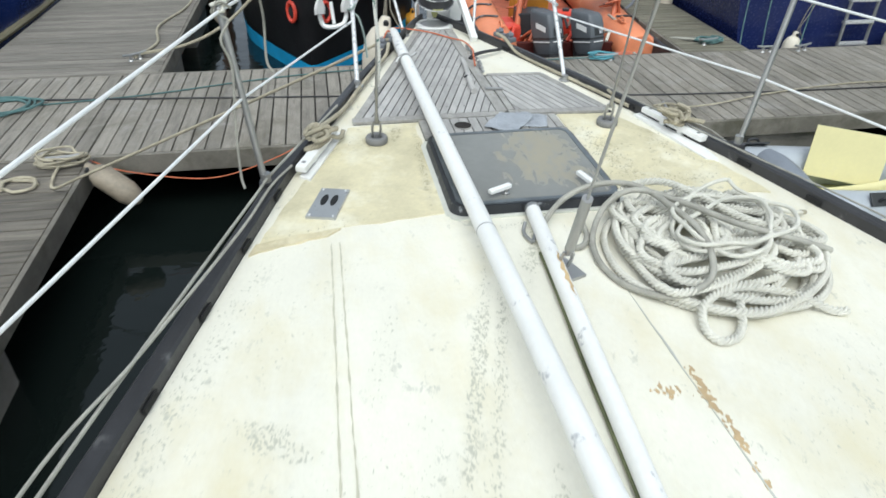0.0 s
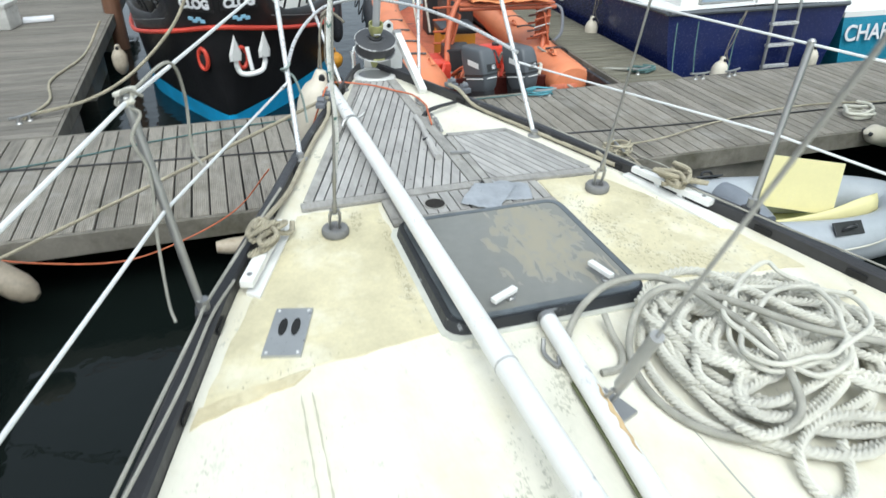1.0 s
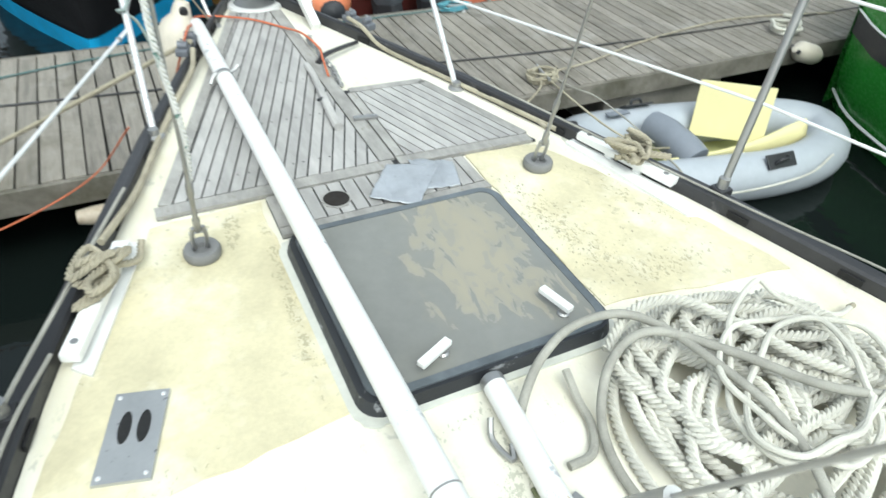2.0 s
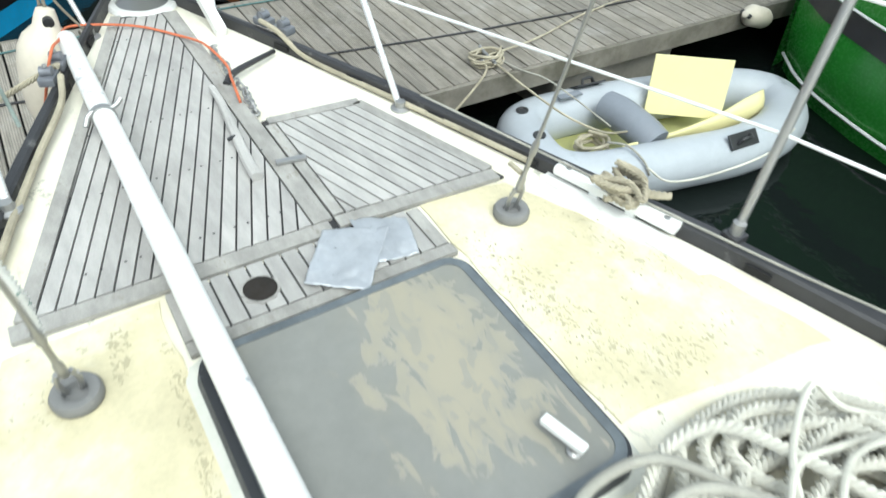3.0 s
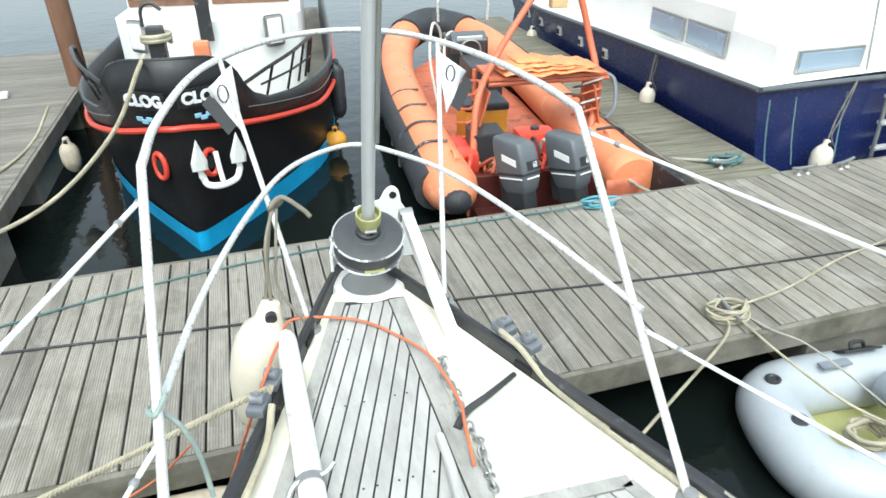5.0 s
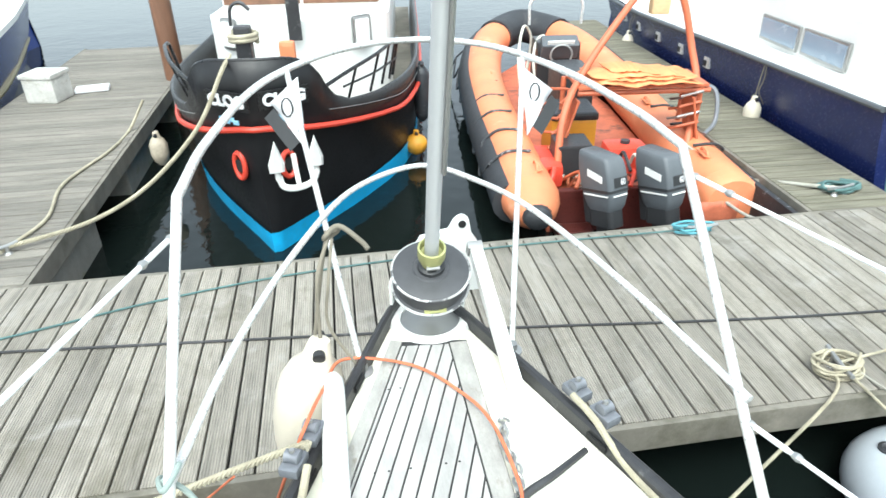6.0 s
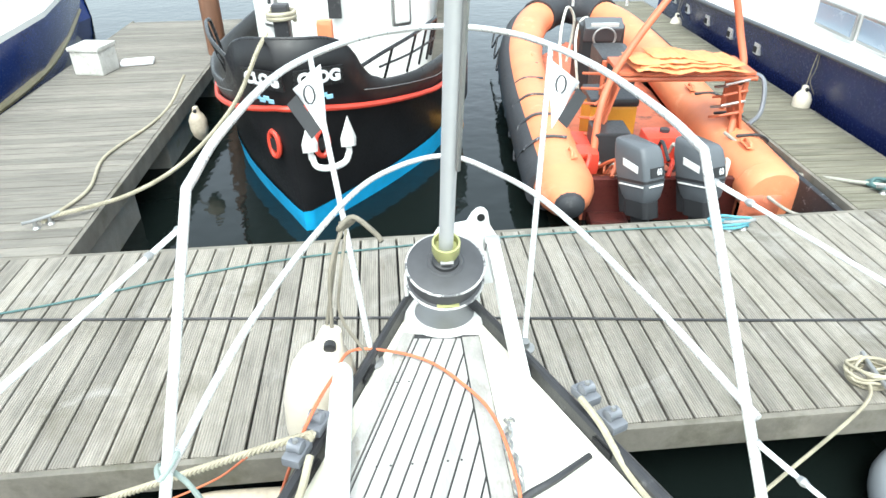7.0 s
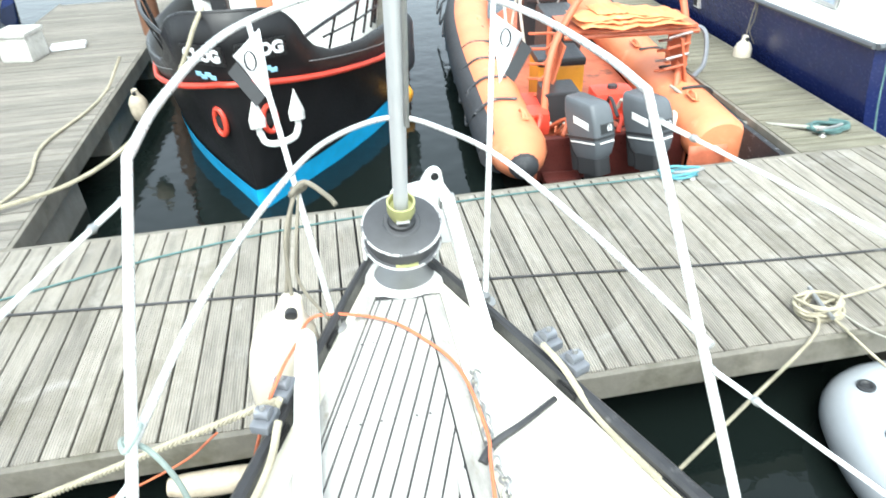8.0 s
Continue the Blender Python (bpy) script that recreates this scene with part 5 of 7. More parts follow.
rope("green and grey line knotted round the pulpit leg", [(-0.6, 0.98, 0.34), (-0.57, 1.0, 0.36), (-0.59, 0.95, 0.35), (-0.61, 1.0, 0.33), (-0.56, 0.98, 0.3), (-0.53, 0.97, 0.2), (-0.52, 0.95, 0.08)], 0.006, "rope_pale_green")


# ---- pontoon clutter ----
def dock_cleat(x, y, a, label="galvanised mooring cleat bolted to the pontoon"):
    root = tagged(part("dock_cleat", rod([(-0.13, 0, 0.07), (-0.06, 0, 0.062), (0.06, 0, 0.062), (0.13, 0, 0.07)], 0.013, 8, 3), "dull_steel", None, smooth=True), label, "cleat", "pontoon cleats")
    for s in (-1, 1):
        part("foot", lathe([(0.03, 0), (0.018, 0.015), (0.014, 0.06)], (0.05 * s, 0, 0.0), seg=10), "dull_steel", root)
    root.matrix_basis = pose(x, y, PONT, 0, 0, a)
    return root


def hank(cx, cy, rx, ry, n, r, material, label, seed, z=0.0, rise=0.05):
    rnd = random.Random(seed)
    pts = []
    for i in range(n):
        w = i * 0.8
        f = rnd.uniform(0.6, 1.0)
        pts.append((cx + rx * f * math.cos(w), cy + ry * f * math.sin(w), PONT + r + z + rise * i / n * rnd.uniform(0.6, 1)))
    return tagged(part("coiled_rope", rod(pts, r, 8, 5), material, None, smooth=True), label, "rope")


dock_cleat(2.25, 2.38, 80)
hank(2.25, 2.38, 0.14, 0.11, 64, 0.0075, "rope_tan", "tan rope made fast in a heap on a pontoon cleat", 2, rise=0.1)
dock_cleat(-2.72, 2.08, 10)
hank(-2.75, 2.08, 0.2, 0.12, 46, 0.009, "rope_tan", "tan rope made fast in a heap on a pontoon cleat", 4, rise=0.1)
hank(-2.95, 1.75, 0.16, 0.12, 14, 0.012, "rope_tan", "pale rope loop lying on the pontoon", 9, rise=0.02)
dock_cleat(-2.72, 4.55, 40)
dock_cleat(2.3, 3.93, 0)
hank(2.25, 3.95, 0.17, 0.06, 22, 0.01, "rope_blue", "turquoise rope heaped on a pontoon cleat", 6, rise=0.09)
dock_cleat(3.75, 4.35, 10)
hank(3.8, 4.42, 0.2, 0.12, 26, 0.014, "rope_green", "blue-green rope coil lying on the pontoon", 7)
dock_cleat(4.3, 4.0, 0)
hank(-3.6, 3.3, 0.35, 0.25, 26, 0.012, "rope_green", "blue-green hose coiled loosely on the pontoon", 12, rise=0.02)
hank(-3.9, 2.75, 0.25, 0.15, 10, 0.007, "rope_orange", "thin orange line lying on the pontoon", 14, rise=0.01)
rope("dark cable laid along the pontoon boards", [(-9, 3.95, PONT + 0.008), (-5, 3.6, PONT + 0.008), (-2.45, 3.37, PONT + 0.008), (-0.19, 3.15, PONT + 0.008), (0.7, 3.05, PONT + 0.008), (2.66, 2.83, PONT + 0.008), (5.0, 2.75, PONT + 0.008), (10, 2.7, PONT + 0.008)], 0.008, "black_rail")
rope("thin green line laid across the pontoon", [(-3.4, 3.3, PONT + 0.01), (-2.4, 3.46, PONT + 0.01), (-1.48, 3.73, PONT + 0.01), (-0.6, 3.9, PONT + 0.01), (0.6, 3.99, PONT + 0.01), (1.5, 4.0, PONT + 0.01), (2.2, 3.96, PONT + 0.03)], 0.007, "rope_green")
rope("tan line from a cleat along the pontoon edge", [(2.25, 2.38, PONT + 0.06), (2.8, 2.5, PONT + 0.03), (3.6, 2.75, PONT + 0.012), (4.8, 2.9, PONT + 0.012), (6.0, 2.7, PONT + 0.012)], 0.008)
rope("slack orange line hanging from the pontoon", [(-2.6, 2.14, -1.0), (-2.3, 2.0, -1.05), (-1.75, 1.98, -1.14), (-1.35, 1.98, -1.06), (-0.95, 1.95, -0.86), (-0.7, 1.75, -0.5)], 0.0045, "rope_orange")
fender("dirty cream fender hanging off the pontoon corner", (-2.56, 1.97, -0.96), 0.47, 0.092, (0.75, -0.35, -0.5), "fender_dirty")
tagged(part("pale_float", rod([(-1.12, 2.15, -1.235), (-0.9, 2.14, -1.24), (-0.65, 2.14, -1.235)], lambda t: 0.062 - 0.02 * abs(2 * t - 1) ** 3, 12, 3), "fender_mid", None, smooth=True), "pale plastic float below the pontoon edge", "float")
fender("dirty white fender tied at the pontoon edge", (4.75, 2.12, -0.98), 0.5, 0.09, (0.75, 0.1, -0.25))
hank(5.05, 2.5, 0.2, 0.14, 26, 0.016, "rope_white", "heap of pale rope on the pontoon edge", 31, rise=0.1)


# ---- grey inflatable dinghy ----
def dinghy():
    root = thing("inflatable_dinghy", "small grey inflatable dinghy with yellow plywood boards inside", "dinghy")
    zc = WATER + 0.157
    line = [(4.5, 1.5), (4.38, 1.27), (4.05, 1.12), (3.6, 1.1), (3.05, 1.2), (2.52, 1.31), (2.32, 1.4), (2.23, 1.53), (2.24, 1.72), (2.31, 1.95), (2.42, 2.06), (2.64, 2.08), (3.2, 2.01), (3.8, 1.87), (4.3, 1.72)]
    path = smooth_line([(x, y, zc) for x, y in line], 6, True)
    path += path[:4]
    bm = tube(bmesh.new(), path, 0.181, 20, 1, True, False)
    bmesh.ops.remove_doubles(bm, verts=bm.verts, dist=0.0005)
    part("tube", bm, "pvc_grey", root, "grey inflated side tube", smooth=True)
    cx, cy = 3.4, 1.55
    inner = [(cx + (x - cx) * 0.97, cy + (y - cy) * 0.97) for x, y in line]
    part("floor", prism(bmesh.new(), inner, WATER + 0.03, WATER + 0.06), "olive", root, "yellowish floor panel")
    rub = []
    for k, p in enumerate(path):
        a, b = path[max(k - 1, 0)], path[min(k + 1, len(path) - 1)]
        side = Vector((b.x - a.x, b.y - a.y, 0)).normalized()
        side = Vector((-side.y, side.x, 0))
        rub.append(p - side * 0.178 - Vector((0, 0, 0.06)))
    cut = next(k for k, p in enumerate(rub) if p.x < 2.7)
    rub = rub[:cut]
    part("rubbing_strake", tube(bmesh.new(), rub, 0.022, 8, 1, True, True), "pvc_dark", root, "darker rubbing strake", smooth=True)
    part("thwart", rod([(2.97, 1.82, -1.25), (2.98, 1.68, -1.24), (3.0, 1.48, -1.27), (3.01, 1.36, -1.31)], lambda t: 0.125, 14, 5), "pvc_dark", root, "dark grey inflated seat", smooth=True)
    for p, q in (((2.335, 2.02, -1.213), (-0.1, 0.05, 0.95)), ((2.245, 1.71, -1.213), (-0.1, -0.03, 0.95))):
        part("valve", lathe([(0.045, 0.0), (0.045, 0.008), (0.03, 0.012), (0.02, 0.005)], p, q, 16), "black_plastic", root, "black valve cap")
    for c, tgt in (((3.5, 1.02, -1.215), (3.45, 0.35, -0.55)), ((3.0, 2.08, -1.2), (3.05, 2.6, -0.5))):
        patch = part("oarlock_patch", block((0, 0, 0), (0.26, 0.11, 0.014), bevel=0.006), "black_plastic", root, "black rowlock patch")
        patch.matrix_basis = look(c, tgt)
        part("rowlock", rod([(-0.06, 0.02, -0.01), (-0.03, 0.0, -0.045), (0.04, 0.0, -0.045), (0.07, -0.02, -0.01)], 0.012, 8, 4), "black_plastic", patch)
    part("grab_line", rod([(2.62, 1.08, -1.2), (2.8, 1.0, -1.32), (3.2, 0.93, -1.34), (3.7, 0.9, -1.31), (4.0, 0.96, -1.24)], 0.008, 8, 6), "rope_white", root, "white grab line", smooth=True)
    part("band", rod([(2.62, 1.44, -1.22), (2.66, 1.3, -1.18), (2.68, 1.16, -1.22), (2.7, 1.1, -1.3)], 0.008, 6, 5), "rope_grey", root)
    part("reinforcement", block((2.75, 2.0, -1.185), (0.2, 0.06, 0.012), pose(0, 0, 0, 0, 0, -3), 0.004), "pvc_dark", root)
    return root


dinghy()
bd = tagged(part("plywood_board", block((0, 0, 0), (0.58, 0.012, 0.44), bevel=0.003), "yellow_ply", None), "yellow painted plywood sheet propped upright in the dinghy", "board")
bd.matrix_basis = pose(3.6, 1.64, -1.15, -16, 0, -36)
rows = []
for i in range(21):
    # a limp sheet standing on edge along the near tube, widening and curling up at one end
    u = i / 20
    x = 2.74 + 1.46 * u
    top = -1.262 - 0.045 * math.sin(math.pi * min(1.0, u * 1.15)) + 0.06 * max(0, u - 0.7) / 0.3
    low = -1.3 - 0.17 * min(1.0, u * 1.6) + 0.05 * max(0, u - 0.85) / 0.15
    rows.append([(x - 0.04 * v * u, 1.41 - 0.05 * math.sin(math.pi * v) * u + 0.04 * math.sin(4 * u) * v, top + (low - top) * v) for v in (0, 0.25, 0.5, 0.75, 1)])
sh = tagged(part("plywood_board", loft(rows), "yellow_ply", None, smooth=True), "long yellow curved board lying in the dinghy", "board")
sol = sh.modifiers.new("thick", "SOLIDIFY")
sol.thickness = 0.014
hank(2.68, 1.62, 0.13, 0.12, 26, 0.014, "rope_tan", "tan painter heaped in the dinghy", 21, z=-0.42, rise=0.12)
rope("thin painter from the dinghy to the pontoon", [(2.25, 2.36, PONT + 0.05), (2.29, 2.19, PONT + 0.012), (2.37, 2.05, -1.06), (2.52, 1.77, -1.17), (2.72, 1.58, -1.25), (2.9, 1.5, -1.25)], 0.008)
rope("thin painter from the dinghy to the pontoon", [(2.3, 2.36, PONT + 0.05), (2.4, 2.19, PONT + 0.01), (2.55, 2.08, -1.04), (2.68, 1.9, -1.13), (2.8, 1.6, -1.24)], 0.006, "rope_grey")


# ---- black workboat bow ----
def lettering(words, m, size, material, parent, name="lettering", bold=0.004):
    cu = bpy.data.curves.new(name, "FONT")
    cu.body, cu.size, cu.extrude, cu.align_x, cu.align_y, cu.offset = words, size, 0.004, "CENTER", "CENTER", bold
    tmp = bpy.data.objects.new("tmp", cu)
    me = bpy.data.meshes.new_from_object(tmp)
    bpy.data.objects.remove(tmp)
    me.materials.clear()
    me.materials.append(M[material])
    ob = new(name, me)
    ob.parent = parent
    ob.matrix_basis = m
    return ob


def workboat():
    root = thing("workboat", "black workboat with blue boot top, red strake and white deckhouse", "boat")
    low = [(0, 0.012), (0.3, 0.2), (0.6, 0.4), (1.0, 0.66), (1.65, 1.02), (2.2, 1.2), (2.8, 1.28), (4.0, 1.3), (8.5, 1.3)]
    beam = [(0, 0.04), (0.05, 0.2), (0.12, 0.34), (0.25, 0.53), (0.45, 0.73), (0.7, 0.9), (1.1, 1.1), (1.6, 1.25), (2.1, 1.33), (2.6, 1.37), (4.0, 1.4), (8.5, 1.4)]
    top = [(0, 0.15), (0.12, 0.13), (0.19, 0.08), (0.28, -0.1), (0.4, -0.26), (0.6, -0.36), (1.0, -0.42), (2.0, -0.46), (3.5, -0.46), (8.5, -0.42)]
    us = [0, 0.02, 0.05, 0.1, 0.15, 0.2, 0.25, 0.3, 0.36, 0.42, 0.5, 0.6, 0.75, 0.9, 1.1, 1.3, 1.5, 1.75, 2, 2.3, 2.6, 3.2, 4, 5.5, 8.5]

    def pt(u, z, s, out=0.0):
        k = (z - WATER) / 1.7
        k2 = min(1.0, max(0.0, k * 1.1)) ** 1.15
        b = lerp_table(low, u) * (1 - k2) + lerp_table(beam, u) * k2 + out
        return (s * b, u - 0.14 * k - out, z)

    def skin(z_lo, z_hi, out=0.0, n=8, start=0):
        rows = []
        for u in us[::-1]:
            hi, lo = z_hi(u), z_lo(u)
            rows.append([pt(u, lo + (hi - lo) * i / n, -1, out) for i in range(n + 1)])
        for u in us[1:]:
            hi, lo = z_hi(u), z_lo(u)
            rows.append([pt(u, lo + (hi - lo) * i / n, 1, out) for i in range(n + 1)])
        return loft(rows)

    hull = part("hull", skin(lambda u: WATER - 0.3, lambda u: lerp_table(top, u)), "black_hull", root, "glossy black hull", smooth=True)
    sol = hull.modifiers.new("thick", "SOLIDIFY")
    sol.thickness, sol.offset = 0.05, -1
    part("boot_top", skin(lambda u: WATER - 0.2, lambda u: WATER + 0.2 + 0.02 * u, 0.012, 3), "blue_paint", root, "bright blue boot top", smooth=True)
    strake = lambda u: -0.37 - 0.36 * min(1, u / 1.6) ** 0.8
    part("strake", rod([pt(u, strake(u), -1, 0.03) for u in us[:0:-1]] + [(0, -0.16, -0.37)] + [pt(u, strake(u), 1, 0.03) for u in us[1:]], 0.025, 8, 2), "red_paint", root, "red rubbing strake", smooth=True)
    part("bulwark_cap", rod([pt(u, lerp_table(top, u), -1, -0.02) for u in us[:0:-1]] + [pt(u, lerp_table(top, u), 1, -0.02) for u in us[1:]], 0.02, 8, 2), "black_gloss", root, smooth=True)
    line = lambda u: -0.24 - 0.36 * min(1, u / 1.6) ** 0.8
    part("pinstripe", rod([pt(u, line(u), -1, 0.012) for u in us[:7:-1]], 0.0035, 6, 2), "dull_steel", root)
    part("pinstripe", rod([pt(u, line(u), 1, 0.012) for u in us[:7:-1]], 0.0035, 6, 2), "dull_steel", root)
    dk = [pt(u, -0.92, s, -0.07)[:2] for s, seq in ((-1, us[::-1]), (1, us)) for u in seq if u > 0.25]
    part("foredeck", prism(bmesh.new(), dk, -0.95, -0.9), "pontoon_edge", root)
    # white deckhouse, rounded in front
    front = []
    for a in range(-90, 91, 15):
        front.append((1.02 * math.sin(radians(a)), 2.55 - 0.5 * math.cos(radians(a)) + 0.3))
    shape = front + [(1.02, 7.5), (-1.02, 7.5)]
    house = part("deckhouse", prism(bmesh.new(), shape, -0.9, -0.02), "white_gloss", root, "white painted deckhouse front")
    upper = part("wheelhouse", block((0, 4.6, 0.55), (1.85, 3.0, 1.15), bevel=0.03), "white_gloss", root, "white wheelhouse with varnished window frames")
    for x in (-0.46, 0.46):
        f = part("window_frame", block((x, 3.09, 0.36), (0.88, 0.06, 0.62), bevel=0.01), "wood_brown", upper, "varnished wooden window frame")
        part("pane", block((x, 3.07, 0.36), (0.72, 0.05, 0.46), bevel=0.004), "glass_dark", f)
    for s in (-1, 1):
        f = part("porthole_frame", block((0.72 * s, 2.42, -0.15), (0.24, 0.05, 0.34), pose(0, 0, 0, 0, 0, 38 * s), 0.04), "dull_steel", house)
        part("pane", block((0.73 * s, 2.4, -0.15), (0.18, 0.05, 0.27), pose(0, 0, 0, 0, 0, 38 * s), 0.03), "white_gloss", f)
    part("ladder", block((0.02, 2.25, 0.05), (0.14, 0.04, 0.5), bevel=0.008), "black_rail", root)
    part("life_vest", block((0.18, 0.75, 0.0), (0.14, 0.1, 0.22), bevel=0.04), "orange_tube", root, "orange life vest on the rail")
    # mooring bitt on the foredeck
    bitt = part("bitt", block((-0.12, 0.5, 0.08), (0.13, 0.12, 0.42), bevel=0.02), "black_rail", root, "black mooring bitt wound with rope")
    part("turns", rod([(-0.12 + 0.11 * math.cos(k * 0.8), 0.5 + 0.09 * math.sin(k * 0.8), 0.16 + 0.004 * k) for k in range(20)], 0.02, 8, 3), "rope_tan", bitt)
    part("hoop", rod([(-0.22, 0.55, 0.28), (-0.2, 0.55, 0.42), (-0.12, 0.55, 0.46), (-0.05, 0.55, 0.4)], 0.015, 6, 4), "black_rail", bitt)
    # guard rails
    for s in (-1, 1):
        rail = [pt(u, z, s, -0.1) for u, z in ((0.34, -0.22), (0.6, -0.13), (1.0, -0.08), (1.4, -0.05), (1.5, -0.05))]
        r = part("guard_rail", rod(rail, 0.017, 8, 3), "black_gloss", root, "black tube guard rail", smooth=True)
        part("rail_end", rod([pt(1.5, -0.05, s, -0.1), pt(1.6, -0.06, s, -0.12), pt(1.62, -0.15, s, -0.12), pt(1.62, -0.44, s, -0.12)], 0.017, 8, 4), "black_gloss", r, smooth=True)
        part("lower_rail", rod([pt(u, -0.26, s, -0.1) for u in (0.6, 1.0, 1.3, 1.6)], 0.011, 8, 3), "black_gloss", r)
        for u in (0.7, 1.05, 1.3, 1.48):
            part("post", rod([pt(u, -0.44, s, -0.1), pt(u, -0.06 if u > 1.2 else -0.085 if u > 1 else -0.12, s, -0.1)], 0.012, 8, 1, True), "black_gloss", r)
    # anchor hanging on the bow, red hawse rings
    anchor = part("anchor", rod([(0.3, -0.1, -0.6), (0.32, -0.16, -0.75), (0.34, -0.2, -0.88)], 0.026, 8, 3), "white_gloss", root, "white painted stockless anchor", smooth=True)
    part("crown", rod([(0.15, -0.2, -0.8), (0.19, -0.22, -0.9), (0.32, -0.22, -0.92), (0.46, -0.12, -0.9), (0.51, -0.08, -0.8)], 0.034, 8, 4), "white_gloss", anchor, smooth=True)
    for x, y in ((0.05, -0.18), (0.41, -0.03)):
        bm = bmesh.new()
        pts = [(-0.075, 0, 0), (0.075, 0, 0), (0.08, 0, 0.1), (0, 0, 0.36), (-0.08, 0, 0.1)]
        a = [bm.verts.new(p) for p in pts]
        b = [bm.verts.new((p[0] * 0.6, -0.05, 0.03 + p[2] * 0.85)) for p in pts]
        bm.faces.new(a)
        bm.faces.new(b[::-1])
        for i in range(5):
            bm.faces.new((a[i], a[(i + 1) % 5], b[(i + 1) % 5], b[i]))
        part("fluke", bm, "white_gloss", anchor).matrix_basis = pose(x + 0.1, y - 0.06, -0.74, 12, 0, 18)
        part("fluke_arm", rod([(x + 0.1, y - 0.05, -0.82), (x + 0.1, y - 0.06, -0.68)], 0.03, 8, 1, True), "white_gloss", anchor)
    centre = Vector((0.33, -0.15, -0.78))
    anchor.matrix_basis = Matrix.Translation(centre + Vector((-0.03, -0.03, 0.055))) @ Matrix.Scale(0.8, 4) @ Matrix.Translation(-centre)
    for s in (-1, 1):
        c = Vector(pt(0.1, -0.73, s, 0.015))
        n = Vector((s * 0.62, -0.78, 0.0)).normalized()
        a = n.cross(Vector((0, 0, 1))).normalized()
        pts = [c + a * 0.06 * math.cos(w) + Vector((0, 0, 0.11)) * math.sin(w) for w in [2 * math.pi * k / 20 for k in range(21)]]
        ring = part("hawse_ring", tube(bmesh.new(), pts, 0.023, 8, 1, True, False), "red_paint", root, "red hawse pipe ring", smooth=True)
        part("pipe", lathe([(0.055, -0.02), (0.055, 0.01)], c, n, 16), "dark_gap", ring)
    # name boards
    for s in (-1, 1):
        c = Vector(pt(0.07, -0.14, s, 0.02))
        c2 = Vector(pt(0.17, -0.1, s, 0.02)) - Vector(pt(0.04, -0.1, s, 0.02))
        x = (c2 if s > 0 else -c2).normalized()
        c += x * (0.1 if s < 0 else 0.0)
        z = Vector((0, 0, 1))
        nrm = x.cross(z).normalized()
        up = (z * 0.98 + nrm * 0.12).normalized()
        m = Matrix((x, up, x.cross(up))).transposed().to_4x4()
        board = part("name_board", block((0, 0, 0), (0.4, 0.15, 0.02), bevel=0.008), "black_gloss", root, "black name board")
        board.matrix_basis = Matrix.Translation(c + nrm * 0.028) @ m
        lettering("CLOG", Matrix.Translation(c + nrm * 0.042) @ m, 0.125, "cloth_white", root, bold=0.006)
        for k in range(4):
            part("scroll", block((0, 0, 0), (0.055, 0.035, 0.012), bevel=0.006), "blue_pale", root, "pale blue painted scroll").matrix_basis = Matrix.Translation(c + nrm * 0.04 + x * (k - 1.5) * 0.045 - Vector((0, 0, 0.14 + 0.02 * (k % 2)))) @ m
    root.matrix_basis = pose(-0.89, 5.24, 0, 0, 0, -6)
    return root


M["blue_pale"] = mat("blue_pale", (0.3, 0.55, 0.72), 0.5, bump=0.05)
M["buoy_orange"] = mat("buoy_orange", (0.7, 0.32, 0.03), 0.5, bump=0.05)
workboat()
fender("white fender between the workboat and the pontoon", (-2.1, 6.75, -0.87), 0.36, 0.09, material="fender_mid")
fender("black fender on the workboat side", (0.72, 7.5, -0.5), 0.7, 0.09, material="black_rubber")
fender("orange buoy on the workboat side", (0.6, 7.2, -1.2), 0.3, 0.13, material="buoy_orange")
rope("thick tan mooring rope from the workboat to the pontoon", [(-1.02, 5.3, 0.16), (-1.06, 5.08, 0.1), (-1.3, 4.98, -0.3), (-1.75, 4.95, -0.72), (-2.2, 4.85, -0.93), (-2.7, 4.58, -0.95)], 0.018, laid=True)
rope("tan rope lying along the finger pontoon", [(-2.72, 4.55, -0.97), (-2.6, 5.1, -0.985), (-2.7, 5.8, -0.985), (-2.52, 6.6, -0.985), (-2.48, 7.2, -0.98), (-2.3, 7.3, -0.7)], 0.014)


